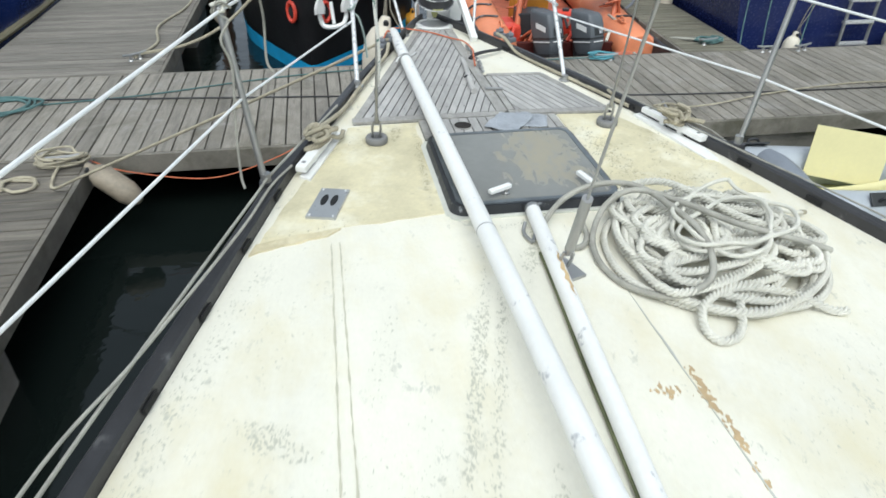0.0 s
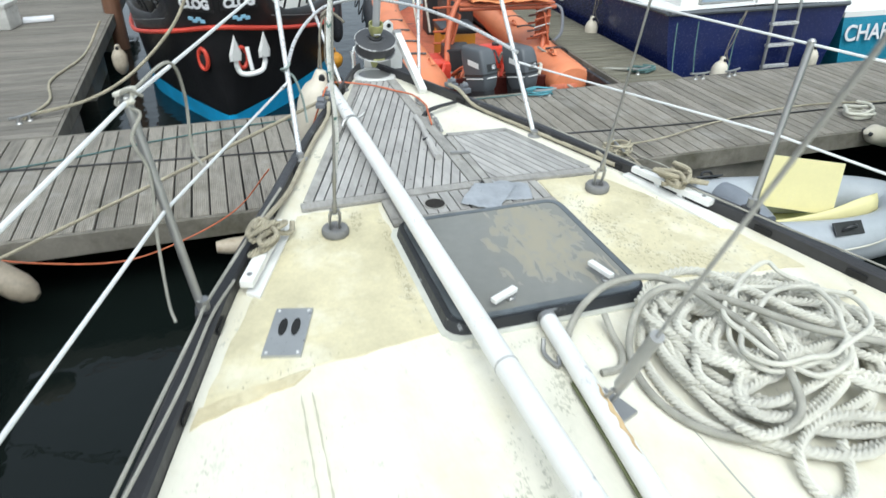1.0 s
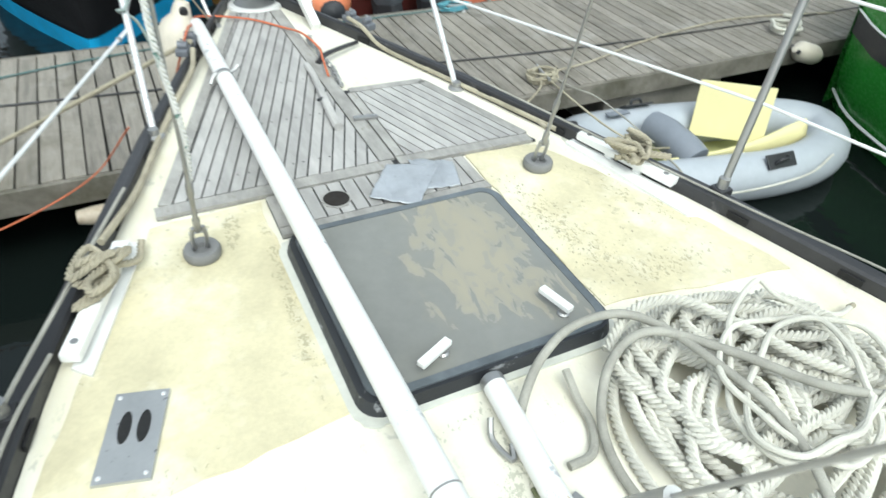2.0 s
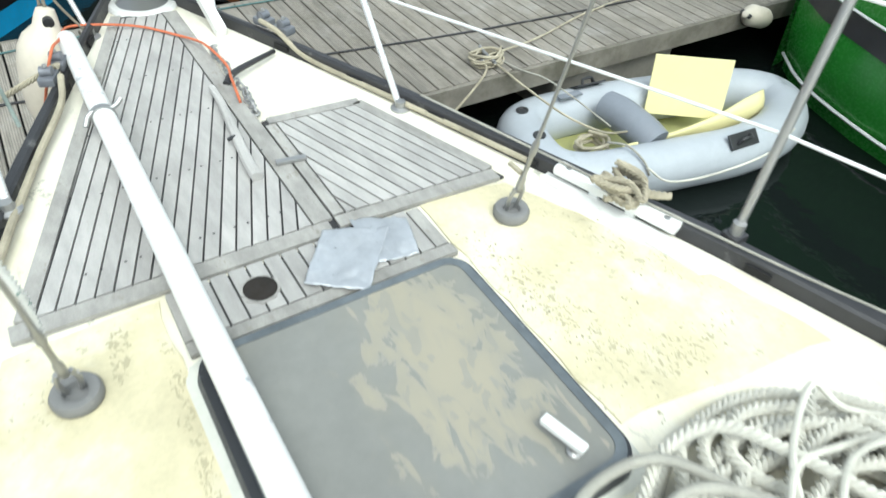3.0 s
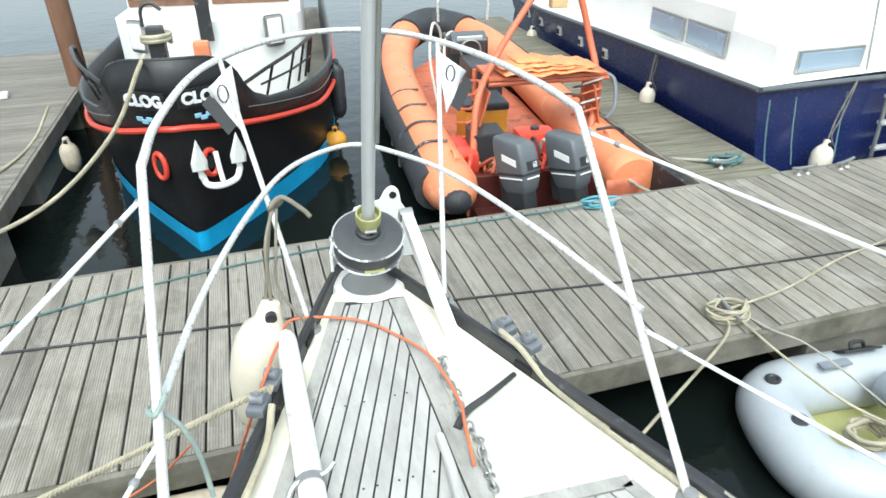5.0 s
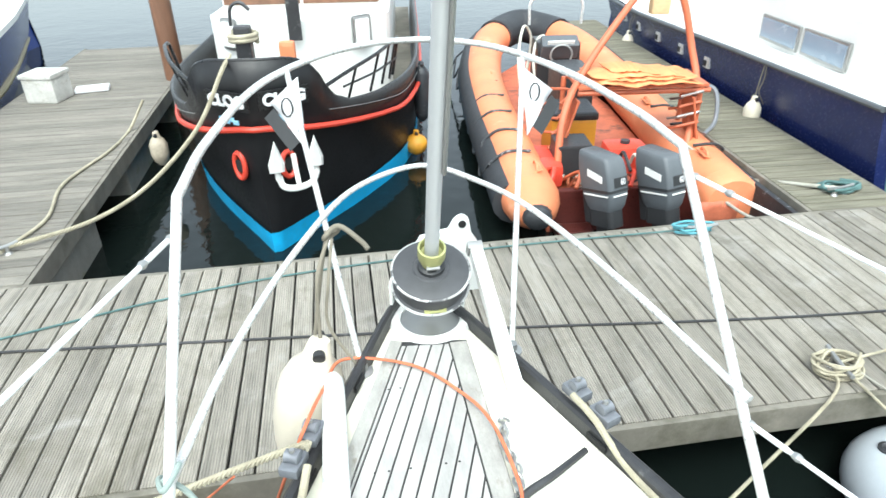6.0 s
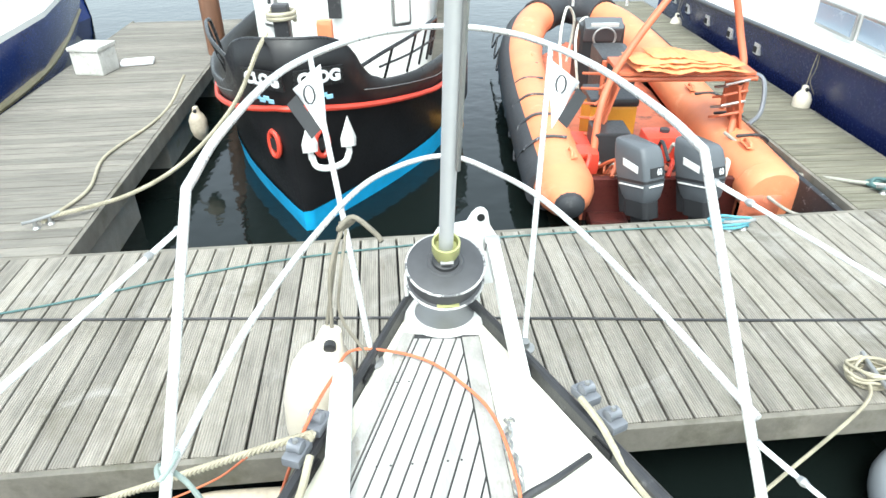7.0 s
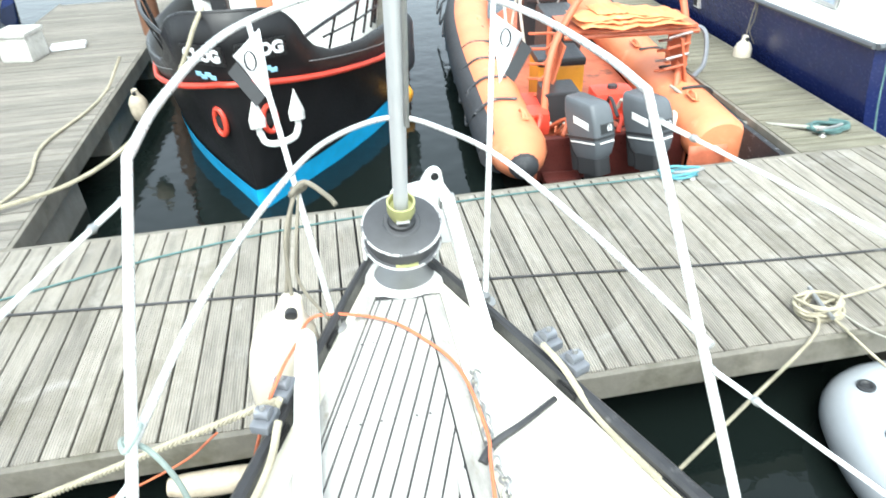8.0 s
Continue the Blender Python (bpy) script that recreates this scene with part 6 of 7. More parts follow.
# ---- orange rigid inflatable ----
def rib():
    root = thing("rigid_inflatable_boat", "orange rigid inflatable boat with two grey outboards, moored stern to", "boat")
    z0 = WATER + 0.36
    line = [(-0.78, -0.05, 0), (-0.8, 1.0, 0), (-0.82, 2.5, 0.02), (-0.78, 3.8, 0.1), (-0.6, 4.9, 0.22), (-0.28, 5.6, 0.3), (0, 5.8, 0.33), (0.28, 5.6, 0.3), (0.6, 4.9, 0.22), (0.78, 3.8, 0.1), (0.82, 2.5, 0.02), (0.8, 1.0, 0), (0.78, -0.05, 0)]
    pts = [(x, y, z0 + z) for x, y, z in line]
    part("tube", rod(pts, 0.235, 18, 6), "orange_tube", root, "orange inflated tube", smooth=True)
    for s in (-1, 1):
        if s < 0:
            part("cone", lathe([(0.235, 0), (0.22, 0.1), (0.18, 0.22), (0.115, 0.33)], (0.78 * s, -0.05, z0), (0, -1, 0), 18), "orange_tube", root, smooth=True)
            part("cone_tip", lathe([(0.118, 0), (0.105, 0.06), (0.05, 0.1)], (0.78 * s, -0.37, z0), (0, -1, 0), 14), "rib_rubber", root, "black end cap", smooth=True)
        else:
            part("tube_end", lathe([(0.235, 0), (0.23, 0.16), (0.2, 0.2), (0.05, 0.21)], (0.78 * s, -0.05, z0), (0, -1, 0), 18), "orange_tube", root, "blunt stern end of the tube", smooth=True)
            flap = [[(0.52 + 0.3 * u, -0.27 - 0.015 * math.sin(7 * u + 3 * v), z0 + 0.02 - 0.24 * v - 0.05 * math.sin(9 * u) * v) for u in (0, 0.2, 0.4, 0.6, 0.8, 1)] for v in (0, 0.35, 0.7, 1)]
            fl = part("torn_flap", loft(flap), "orange_deck", root, "torn orange flap at the tube end", smooth=True)
            fl.modifiers.new("thick", "SOLIDIFY").thickness = 0.008
        side = [p for p in pts if p[0] * s > 0.2]
        side = side if s < 0 else side[::-1]
        out = [(x + s * 0.1, y + (0.04 if y > 4.5 else 0), z - 0.03) for x, y, z in side]
        part("rubbing_strake", rod(out, 0.205, 14, 6), "rib_rubber", root, "black rubbing strake", smooth=True)
        for k in range(8):
            y = 0.5 + k * 0.6
            b = part("strap", rod([(s * 0.7, y, z0 + 0.24), (s * 0.9, y + 0.02, z0 + 0.235), (s * 1.04, y + 0.03, z0 + 0.12)], 0.014, 6, 4), "black_rubber", root)
            part("grab_line", rod([(s * 1.05, y, z0 + 0.12), (s * 1.1, y + 0.15, z0 - 0.06), (s * 1.1, y + 0.35, z0 - 0.08), (s * 1.05, y + 0.6, z0 + 0.12)], 0.012, 6, 5), "black_rail", b)
    for x, y in ((-0.72, 0.12), (0.72, 0.3), (0.72, 1.9), (0.74, 2.6), (-0.74, 3.2)):
        patch = part("handle_patch", block((x, y, z0 + 0.236), (0.08, 0.2, 0.012), pose(0, 0, 0, 0, -16 if x < 0 else 16, 0), 0.005), "orange_tube", root, "moulded orange carrying handle")
        part("grip", rod([(x, y - 0.08, z0 + 0.24), (x, y - 0.05, z0 + 0.275), (x, y + 0.05, z0 + 0.275), (x, y + 0.08, z0 + 0.24)], 0.013, 8, 4), "orange_tube", patch, smooth=True)
    rnd = random.Random(17)
    for k in range(12):
        cx, cy = rnd.uniform(-0.55, 0.5), rnd.uniform(0.1, 0.75)
        pts = [(cx + rnd.uniform(-0.16, 0.16), cy + rnd.uniform(-0.16, 0.16), WATER + 0.24 + rnd.uniform(0.0, 0.22)) for q in range(6)]
        part("loose_line", rod(pts, rnd.uniform(0.008, 0.014), 6, 5), ("rope_white", "rope_orange", "rope_grey", "black_plastic")[k % 4], root, "tangled line in the stern", smooth=True)
    bowcap = [(-0.45, 5.3, z0 + 0.275), (-0.24, 5.64, z0 + 0.305), (0, 5.82, z0 + 0.335), (0.24, 5.64, z0 + 0.305), (0.45, 5.3, z0 + 0.275)]
    part("bow_cap", rod(bowcap, 0.262, 16, 5), "rib_rubber", root, "black bow cover", smooth=True)
    hull = [(-0.62, 0), (-0.64, 3), (-0.5, 4.6), (0, 5.5), (0.5, 4.6), (0.64, 3), (0.62, 0)]
    part("floor", prism(bmesh.new(), hull, WATER - 0.2, WATER + 0.2), "orange_deck", root, "scuffed orange deck")
    # both stern pieces carry the engines' shade as a darker red
    part("transom", block((0, 0.03, WATER + 0.2), (1.2, 0.07, 0.42), bevel=0.01), "shaded_red", root, "red transom, darkened in colour for the shade behind the engines")
    part("engine_well", block((-0.42, -0.1, WATER + 0.04), (0.3, 0.2, 0.1), bevel=0.03), "shaded_red", root, "wet red stern step with shade in its colour")
    # outboards
    for x in (-0.27, 0.17):
        eng = new("outboard")
        eng.parent = root
        eng["label"] = "grey outboard engine with black leg"
        shape = []
        # widths and depths of the cowl from its base to its sloping top
        for z, w, y0, y1 in ((-0.24, 0.1, -0.17, 0.17), (-0.2, 0.125, -0.21, 0.2), (-0.12, 0.142, -0.245, 0.23), (-0.02, 0.152, -0.255, 0.25), (0.08, 0.152, -0.245, 0.255), (0.15, 0.143, -0.225, 0.25), (0.175, 0.132, -0.2, 0.245), (0.185, 0.12, -0.185, 0.23)):
            tip = 0.06 * (z + 0.24) / 0.43
            ring = [(x, y, z + tip * (y - y0) / (y1 - y0)) for x, y in round_rect(-w, y0, w, y1, min(w * 0.45, 0.045), 4)]
            shape.append(ring)
        part("cowl", loft(shape, close=True, cap=True), "grey_plastic", eng, "dark grey engine cowl", smooth=True)
        part("band", prism(bmesh.new(), round_rect(-0.153, -0.256, 0.153, 0.245, 0.045, 4), -0.075, -0.055), "black_plastic", eng, "dark seam round the cowl")
        part("lower_cowl", prism(bmesh.new(), round_rect(-0.11, -0.19, 0.11, 0.19, 0.06, 4), -0.36, -0.23), "black_plastic", eng)
        part("stripe", block((0, -0.258, -0.1), (0.2, 0.008, 0.012), bevel=0.002), "white_gloss", eng)
        part("stripe", block((-0.152, -0.02, -0.1), (0.008, 0.4, 0.012), bevel=0.002), "white_gloss", eng)
        part("marking_bar", block((-0.154, -0.03, 0.05), (0.008, 0.24, 0.055), pose(0, 0, 0, 12, 0, 0), 0.002), "white_gloss", eng, "white maker's marking bar")
        part("plate", block((0.02, -0.256, 0.0), (0.19, 0.01, 0.075), bevel=0.003), "black_plastic", eng)
        lettering("60", Matrix.Translation((0.05, -0.262, 0.0)) @ pose(0, 0, 0, 90, 0, 0), 0.07, "cloth_white", eng, bold=0.0)
        part("leg", block((0, 0.03, -0.42), (0.12, 0.2, 0.55), bevel=0.03), "black_plastic", eng)
        part("bracket", block((0, 0.2, -0.22), (0.2, 0.14, 0.26), bevel=0.02), "black_plastic", eng)
        part("anti_ventilation_plate", block((0, -0.06, -0.68), (0.18, 0.4, 0.02), bevel=0.006), "black_plastic", eng)
        eng.matrix_basis = pose(x, -0.26, WATER + 0.62, -14, 0, 27) @ Matrix.Diagonal((0.64, 0.68, 1.1, 1))
    # fuel tank, hoses, console, seat
    tank = part("fuel_tank", block((0.05, 0.34, WATER + 0.58), (0.34, 0.28, 0.26), bevel=0.06), "red_paint", root, "red plastic fuel tank", smooth=True)
    part("cap", lathe([(0.04, 0), (0.04, 0.04)], (0.05, 0.34, WATER + 0.7), seg=12), "black_plastic", tank)
    part("fuel_tank", block((-0.55, 0.4, WATER + 0.42), (0.2, 0.26, 0.22), bevel=0.06), "red_paint", root, "red plastic fuel tank", smooth=True)
    for k in range(6):
        x = -0.62 + 0.22 * k
        part("line", rod([(x, 0.02, WATER + 0.42), (x + 0.06, 0.2, WATER + 0.55 - 0.05 * (k % 2)), (x - 0.05, 0.45, WATER + 0.3), (x + 0.12, 0.75, WATER + 0.26), (x - 0.02, 1.0, WATER + 0.24)], 0.018, 6, 5), ("red_paint", "orange_paint", "rope_white")[k % 3], root, "loose line in the stern")
    part("red_bag", block((-0.5, 0.75, WATER + 0.36), (0.3, 0.4, 0.26), pose(0, 0, 0, 4, 6, 20), 0.09), "red_paint", root, "soft red bag in the stern", smooth=True)
    for k in range(7):
        part("hose", rod([(-0.3 + 0.1 * k, -0.05, WATER + 0.6), (-0.32 + 0.1 * k, 0.15, WATER + 0.7 - 0.03 * (k % 3)), (-0.25 + 0.08 * k, 0.3, WATER + 0.4), (-0.3 + 0.1 * k, 0.6, WATER + 0.28)], 0.015, 6, 5), "black_plastic" if k % 2 else "rope_white", root)
    seat = part("seat_box", block((-0.2, 1.35, WATER + 0.45), (0.42, 0.5, 0.45), bevel=0.03), "buoy_orange", root, "yellow-orange seat locker")
    part("cushion", block((-0.2, 1.35, WATER + 0.71), (0.44, 0.52, 0.08), bevel=0.03), "black_plastic", seat)
    part("battery_box", block((-0.33, 0.62, WATER + 0.5), (0.3, 0.36, 0.3), bevel=0.02), "black_plastic", root)
    console = part("console", block((0.0, 3.2, WATER + 0.62), (0.5, 0.45, 0.85), bevel=0.05), "black_plastic", root, "black steering console")
    part("dash", block((0, 3.0, WATER + 0.98), (0.42, 0.2, 0.22), pose(0, 0, 0, 30, 0, 0), 0.03), "grey_plastic", console)
    part("wheel", tube(bmesh.new(), [(0.12 * math.cos(k * 0.3491), 2.84 , WATER + 0.92 + 0.12 * math.sin(k * 0.3491)) for k in range(19)], 0.012, 8, 1, True, False), "dull_steel", console, "steel steering wheel")
    part("screen_rail", rod([(-0.3, 3.3, WATER + 1.2), (-0.28, 3.3, WATER + 1.5), (0, 3.32, WATER + 1.58), (0.28, 3.3, WATER + 1.5), (0.3, 3.3, WATER + 1.2)], 0.016, 8, 5), "sky_white_tube", console)
    part("dial_panel", block((0, 2.9, WATER + 1.02), (0.3, 0.02, 0.14), pose(0, 0, 0, 25, 0, 0), 0.01), "white_gloss", console, "pale instrument panel")
    for k in range(2):
        x = -0.42 + 0.17 * k
        part("cable", rod([(x, 2.75, WATER + 0.3), (x - 0.05, 2.9, WATER + 0.85), (x + 0.04, 3.2, WATER + 1.2 - 0.16 * k), (x + 0.16, 3.35, WATER + 1.0), (x + 0.1, 3.3, WATER + 0.5)], 0.016, 6, 5), "rope_white", root, "loose pale cable", smooth=True)
    part("jockey_seat", block((0.0, 2.3, WATER + 0.62), (0.36, 0.7, 0.6), bevel=0.06), "black_plastic", root, "black jockey seat")
    # orange frame over the stern
    fr_ = new("stern_frame")
    fr_.parent = root
    fr_["label"] = "rusty orange tube frame over the engines"
    b = WATER + 0.4
    part("arch", rod([(-0.5, 0.35, b - 0.1), (-0.42, 0.6, b + 0.5), (-0.2, 0.9, b + 0.85), (0.18, 1.2, b + 1.32), (0.36, 1.3, b + 1.5), (0.54, 1.3, b + 1.54), (0.7, 1.3, b + 1.42), (0.82, 1.2, b + 0.95), (0.84, 1.0, b + 0.6), (0.66, 0.55, b)], 0.032, 10, 6), "orange_paint", fr_, smooth=True)
    for y, z in ((0.75, b + 0.66), (1.25, b + 0.69)):
        part("cross_tube", rod([(-0.28, y, z), (0.86, y, z)], 0.026, 8, 1, True), "orange_paint", fr_)
    for x, y in ((-0.35, 0.75), (-0.3, 1.25), (0.78, 0.75), (0.82, 1.25)):
        part("post", rod([(x, y, b), (x, y, b + 0.69)], 0.024, 8, 1, True), "orange_paint", fr_)
    for k in range(4):
        part("brace", rod([(-0.5 + 0.03 * k, 0.8, b + 0.1 + 0.15 * k), (-0.3, 0.9, b + 0.2 + 0.15 * k), (-0.5, 1.15, b + 0.15 + 0.15 * k)], 0.014, 6, 4), "orange_paint", fr_)
        part("hoop", rod([(0.62, 0.75, b + 0.3 + 0.1 * k), (0.78, 0.7, b + 0.36 + 0.1 * k), (0.76, 0.9, b + 0.25 + 0.1 * k), (0.62, 1.0, b + 0.2 + 0.1 * k)], 0.014, 6, 5), "dull_steel" if k % 2 else "orange_paint", fr_)
    for x, lean in ((-0.34, 14), (0.76, -12)):
        part("side_plate", block((x, 0.85, b + 0.36), (0.02, 0.34, 0.5), pose(0, 0, 0, 0, lean, 0), 0.006), "orange_paint", fr_, "flat orange side plate")
    part("loop_rail", rod([(0.84, 1.0, b + 0.66), (0.98, 0.9, b + 0.6), (0.96, 0.75, b + 0.35), (0.84, 0.65, b + 0.25)], 0.02, 8, 6), "grey_alloy", fr_, "grey loop handle", smooth=True)
    part("shelf", block((0.28, 1.0, b + 0.71), (1.12, 0.55, 0.03), bevel=0.006), "orange_paint", fr_)
    part("lamp", block((0.5, 1.28, b + 1.38), (0.16, 0.12, 0.22), bevel=0.02), "rust", fr_)
    root.matrix_basis = pose(2.24, 5.08, 0, 0, 0, -6.0) @ Matrix.Diagonal((1.12, 1.02, 1, 1))
    return root


rib()
# folded orange sheet on the frame's shelf
def folded_cover():
    """A tarpaulin folded into loose layers, creased across."""
    root = thing("orange_sheet", "crumpled orange cover folded on the boat's frame", "tarpaulin")
    for k, (x0, x1, y0, y1, z) in enumerate(((2.14, 3.14, 5.74, 6.28, 0.0), (2.18, 3.1, 5.77, 6.24, 0.035), (2.12, 2.98, 5.8, 6.2, 0.068), (2.3, 2.75, 5.84, 6.18, 0.1))):
        rings = []
        for i in range(31):
            u = i / 30
            x, fat = x0 + (x1 - x0) * u, 0.03 * min(1.0, 6 * u, 6 * (1 - u)) ** 0.5 + 0.004
            sag = 0.03 * noise.noise(Vector((u * 4.5, k * 3.1, 0))) + 0.012 * noise.noise(Vector((u * 17, k, 2)))
            ya, yb = y0 - 0.12 * u + 0.02 * noise.noise(Vector((u * 7, k, 5))), y1 - 0.12 * u
            ring = []
            for q in range(14):
                w = 2 * math.pi * q / 14
                cy = (ya + yb) / 2 - (yb - ya) / 2 * math.cos(w)
                ring.append((x, cy, WATER + 1.16 + z + sag + fat * math.sin(w) + 0.01 * noise.noise(Vector((x * 8, cy * 12, k)))))
            rings.append(ring)
        part("fold", loft(rings, close=True, cap=True), "orange_cloth", root, smooth=True)


M["box_worn"] = mat("box_worn", (0.58, 0.57, 0.53), 0.5, dark=0.75, light=1.1, big=5, bump=0.1, stain=(0.36, 0.34, 0.28), stain_at=0.55, stain_scale=7)
M["orange_cloth"] = mat("orange_cloth", (0.7, 0.27, 0.11), 0.7, dark=0.75, light=1.15, big=7, fine=60, bump=0.3, stain=(0.75, 0.4, 0.2), stain_at=0.6, stain_scale=7)
folded_cover()
rope("grey mooring line of the orange boat", [(2.95, 4.85, -1.15), (3.2, 4.5, -1.25), (3.55, 4.45, -1.05), (3.78, 4.4, -0.97)], 0.014, "rope_grey")
rope("grey mooring line of the orange boat", [(3.0, 5.6, -0.95), (3.25, 5.1, -1.1), (3.5, 4.6, -0.99), (3.78, 4.38, -0.96)], 0.016, "rope_grey")
tagged(part("tyre_mat", block((3.28, 4.75, -1.28), (0.05, 1.2, 0.5), pose(0, 0, 0, 0, 0, -3), 0.01), "black_rubber", None), "black rubber fender sheet on the pontoon side", "fender")


# ---- yachts alongside ----
def side_hull(root, rows, material, label):
    h = part("hull", loft(rows), material, root, label, smooth=True)
    return h


def navy_yacht():
    root = thing("motor_yacht", "motor yacht with navy blue hull, white superstructure and transom ladder", "boat")
    edge = [(4.19, 4.62), (4.25, 6.0), (4.32, 7.6), (4.45, 10.0), (4.75, 12.0), (5.5, 14.0), (6.0, 14.7)]
    sheer = (-0.41, -0.44, -0.48, -0.56, -0.6, -0.6, -0.6)
    rows = []
    far = [(x + w, y) for (x, y), w in zip(edge, (2.7, 2.8, 2.8, 2.6, 2.1, 0.9, 0.05))]
    for i, ((x, y), (X_, Y_)) in enumerate(zip(edge, far)):
        z = sheer[i]
        rows.append([(x, y, z), (x + 0.06, y, -0.8), (x + 0.18, y - 0.05 * i, -1.3), (x + 0.4, y - 0.1 * i, -1.9), (X_ - 0.4, y - 0.1 * i, -1.9), (X_ - 0.18, y - 0.05 * i, -1.3), (X_ - 0.06, y, -0.8), (X_, y, z)])
    part("hull", loft(rows, cap=True), "navy_hull", root, "glossy navy blue hull", smooth=True)
    outline = edge + far[::-1]
    part("deck", loft([[(x, y, z + 0.03), ((x + X_) / 2, y, z + 0.06), (X_, y, z + 0.03)] for (x, y), (X_, _), z in zip(edge, far, sheer)]), "white_gloss", root, "white deck")
    part("sheer_strip", rod([(x - 0.015, y, sheer[i] + 0.01) for i, (x, y) in enumerate(edge)], 0.028, 8, 3), "grey_plastic", root, "grey sheer strip", smooth=True)
    part("sheer_strip", rod([(4.19, 4.6, -0.4), (6.89, 4.6, -0.4)], 0.028, 8, 1, True), "grey_plastic", root)
    cab = [(4.6, 5.6), (4.72, 7.5), (4.9, 9.4), (5.2, 11.0), (6.2, 11.0), (6.5, 9.4), (6.55, 7.5), (6.55, 5.6)]
    cabin = part("coachroof", prism(bmesh.new(), cab, -0.6, 0.1), "white_gloss", root, "white coachroof")
    part("cockpit_coaming", prism(bmesh.new(), [(4.5, 4.85), (4.6, 5.6), (6.6, 5.6), (6.65, 4.85)], -0.45, -0.08), "white_gloss", root, "white cockpit coaming")
    part("wheelhouse", prism(bmesh.new(), [(4.85, 6.0), (5.1, 9.0), (6.2, 9.0), (6.3, 6.0)], 0.1, 1.2), "white_gloss", root, "white wheelhouse")
    for (x, y), l in (((4.625, 6.02), 0.78), ((4.675, 6.84), 0.78)):
        f = part("window_frame", block((x - 0.012, y, -0.24), (0.03, l, 0.27), pose(0, 0, 0, 0, 0, -5.4), 0.01), "dull_steel", cabin)
        part("pane", block((x - 0.024, y, -0.24), (0.02, l - 0.06, 0.21), pose(0, 0, 0, 0, 0, -5.4), 0.008), "glass_dark", f)
    f = part("window_frame", block((5.15, 4.84, -0.25), (0.8, 0.03, 0.22), bevel=0.01), "dull_steel", root)
    part("pane", block((5.15, 4.825, -0.25), (0.74, 0.02, 0.17), bevel=0.008), "glass_dark", f)
    part("cushion", block((5.6, 6.3, 0.5), (0.9, 0.1, 0.3), bevel=0.03), "orange_tube", root, "orange lifebuoy cover")
    for k in range(5):
        y = 7.7 + 0.78 * k
        v = part("vent", block((lerp_table([(q, p) for p, q in edge], y) + 0.055, y, -0.76), (0.05, 0.15, 0.13), pose(0, 0, 0, 0, 0, -6), 0.01), "sky_white_tube", root, "small square hull fitting")
        part("opening", block((lerp_table([(q, p) for p, q in edge], y) + 0.035, y + 0.02, -0.77), (0.03, 0.08, 0.07), pose(0, 0, 0, 0, 0, -6), 0.01), "dark_gap", v)
    # stern ladder
    lad = new("ladder")
    lad.parent = root
    for x in (5.62, 6.0):
        part("stile", rod([(x, 4.45, -1.5), (x + 0.02, 4.52, -0.4), (x + 0.02, 4.62, -0.1)], 0.02, 8, 4), "dull_steel", lad)
    for k in range(4):
        part("rung", block((5.82, 4.46 + 0.014 * k, -1.35 + 0.26 * k), (0.4, 0.07, 0.035), bevel=0.008), "sky_white_tube", lad)
    for x0, x1, in ((4.3, 4.15), (4.6, 4.45), (5.2, 4.95)):
        part("line", rod([(x0, 4.58, -0.5), ((x0 + x1) / 2, 4.45, -0.8), (x1, 4.3, -1.05)], 0.007, 6, 4), "rope_green", root)
    mast = part("backstay", rod([(5.5, 4.7, -0.4), (5.3, 5.5, 6)], 0.012, 6, 1, True), "dull_steel", root)
    return root


navy_yacht()
fender("white fender hanging on the navy hull", (4.2, 6.35, -0.78), 0.36, 0.09, line=[(4.22, 6.36, -0.6), (4.26, 6.38, -0.42)])
fender("white fender hanging on the navy hull", (4.42, 10.2, -0.85), 0.36, 0.09, line=[(4.43, 10.2, -0.7), (4.48, 10.2, -0.54)])
fender("white fender at the corner of the navy hull", (4.95, 4.42, -0.9), 0.36, 0.1, (-0.2, -0.1, -1), line=[(5.05, 4.48, -0.7), (5.25, 4.56, -0.4)])
fender("white fender lying at the navy stern", (6.35, 4.45, -0.85), 0.36, 0.09)
dock_cleat(4.75, 4.0, 15)


def teal_boat():
    root = thing("teal_boat", "small teal boat with white lettering on its side", "boat")
    rows = []
    for i, (x, y) in enumerate(((7.05, 4.75), (7.2, 6.0), (7.5, 8.0), (8.1, 10.0), (8.9, 11.5))):
        w = (2.6, 2.6, 2.4, 1.6, 0.1)[i]
        rows.append([(x, y, -0.62), (x + 0.1, y, -1.1), (x + 0.3, y, -1.9), (x + w - 0.3, y, -1.9), (x + w - 0.1, y, -1.1), (x + w, y, -0.62)])
    part("hull", loft(rows, cap=True), "teal_hull", root, "teal hull", smooth=True)
    part("deck", prism(bmesh.new(), [(7.05, 4.75), (7.2, 6.0), (7.5, 8.0), (8.1, 10.0), (8.9, 11.5), (9.0, 11.5), (9.7, 10.0), (9.9, 8.0), (9.8, 6.0), (9.65, 4.75)], -0.62, -0.55), "white_gloss", root)
    part("cabin", prism(bmesh.new(), [(7.6, 5.2), (7.8, 8.0), (9.4, 8.0), (9.3, 5.2)], -0.55, 0.3), "white_gloss", root, "white cabin")
    lettering("CHART", pose(7.62, 4.725, -0.84, 84, 0, 0), 0.3, "cloth_white", root)
    return root


teal_boat()


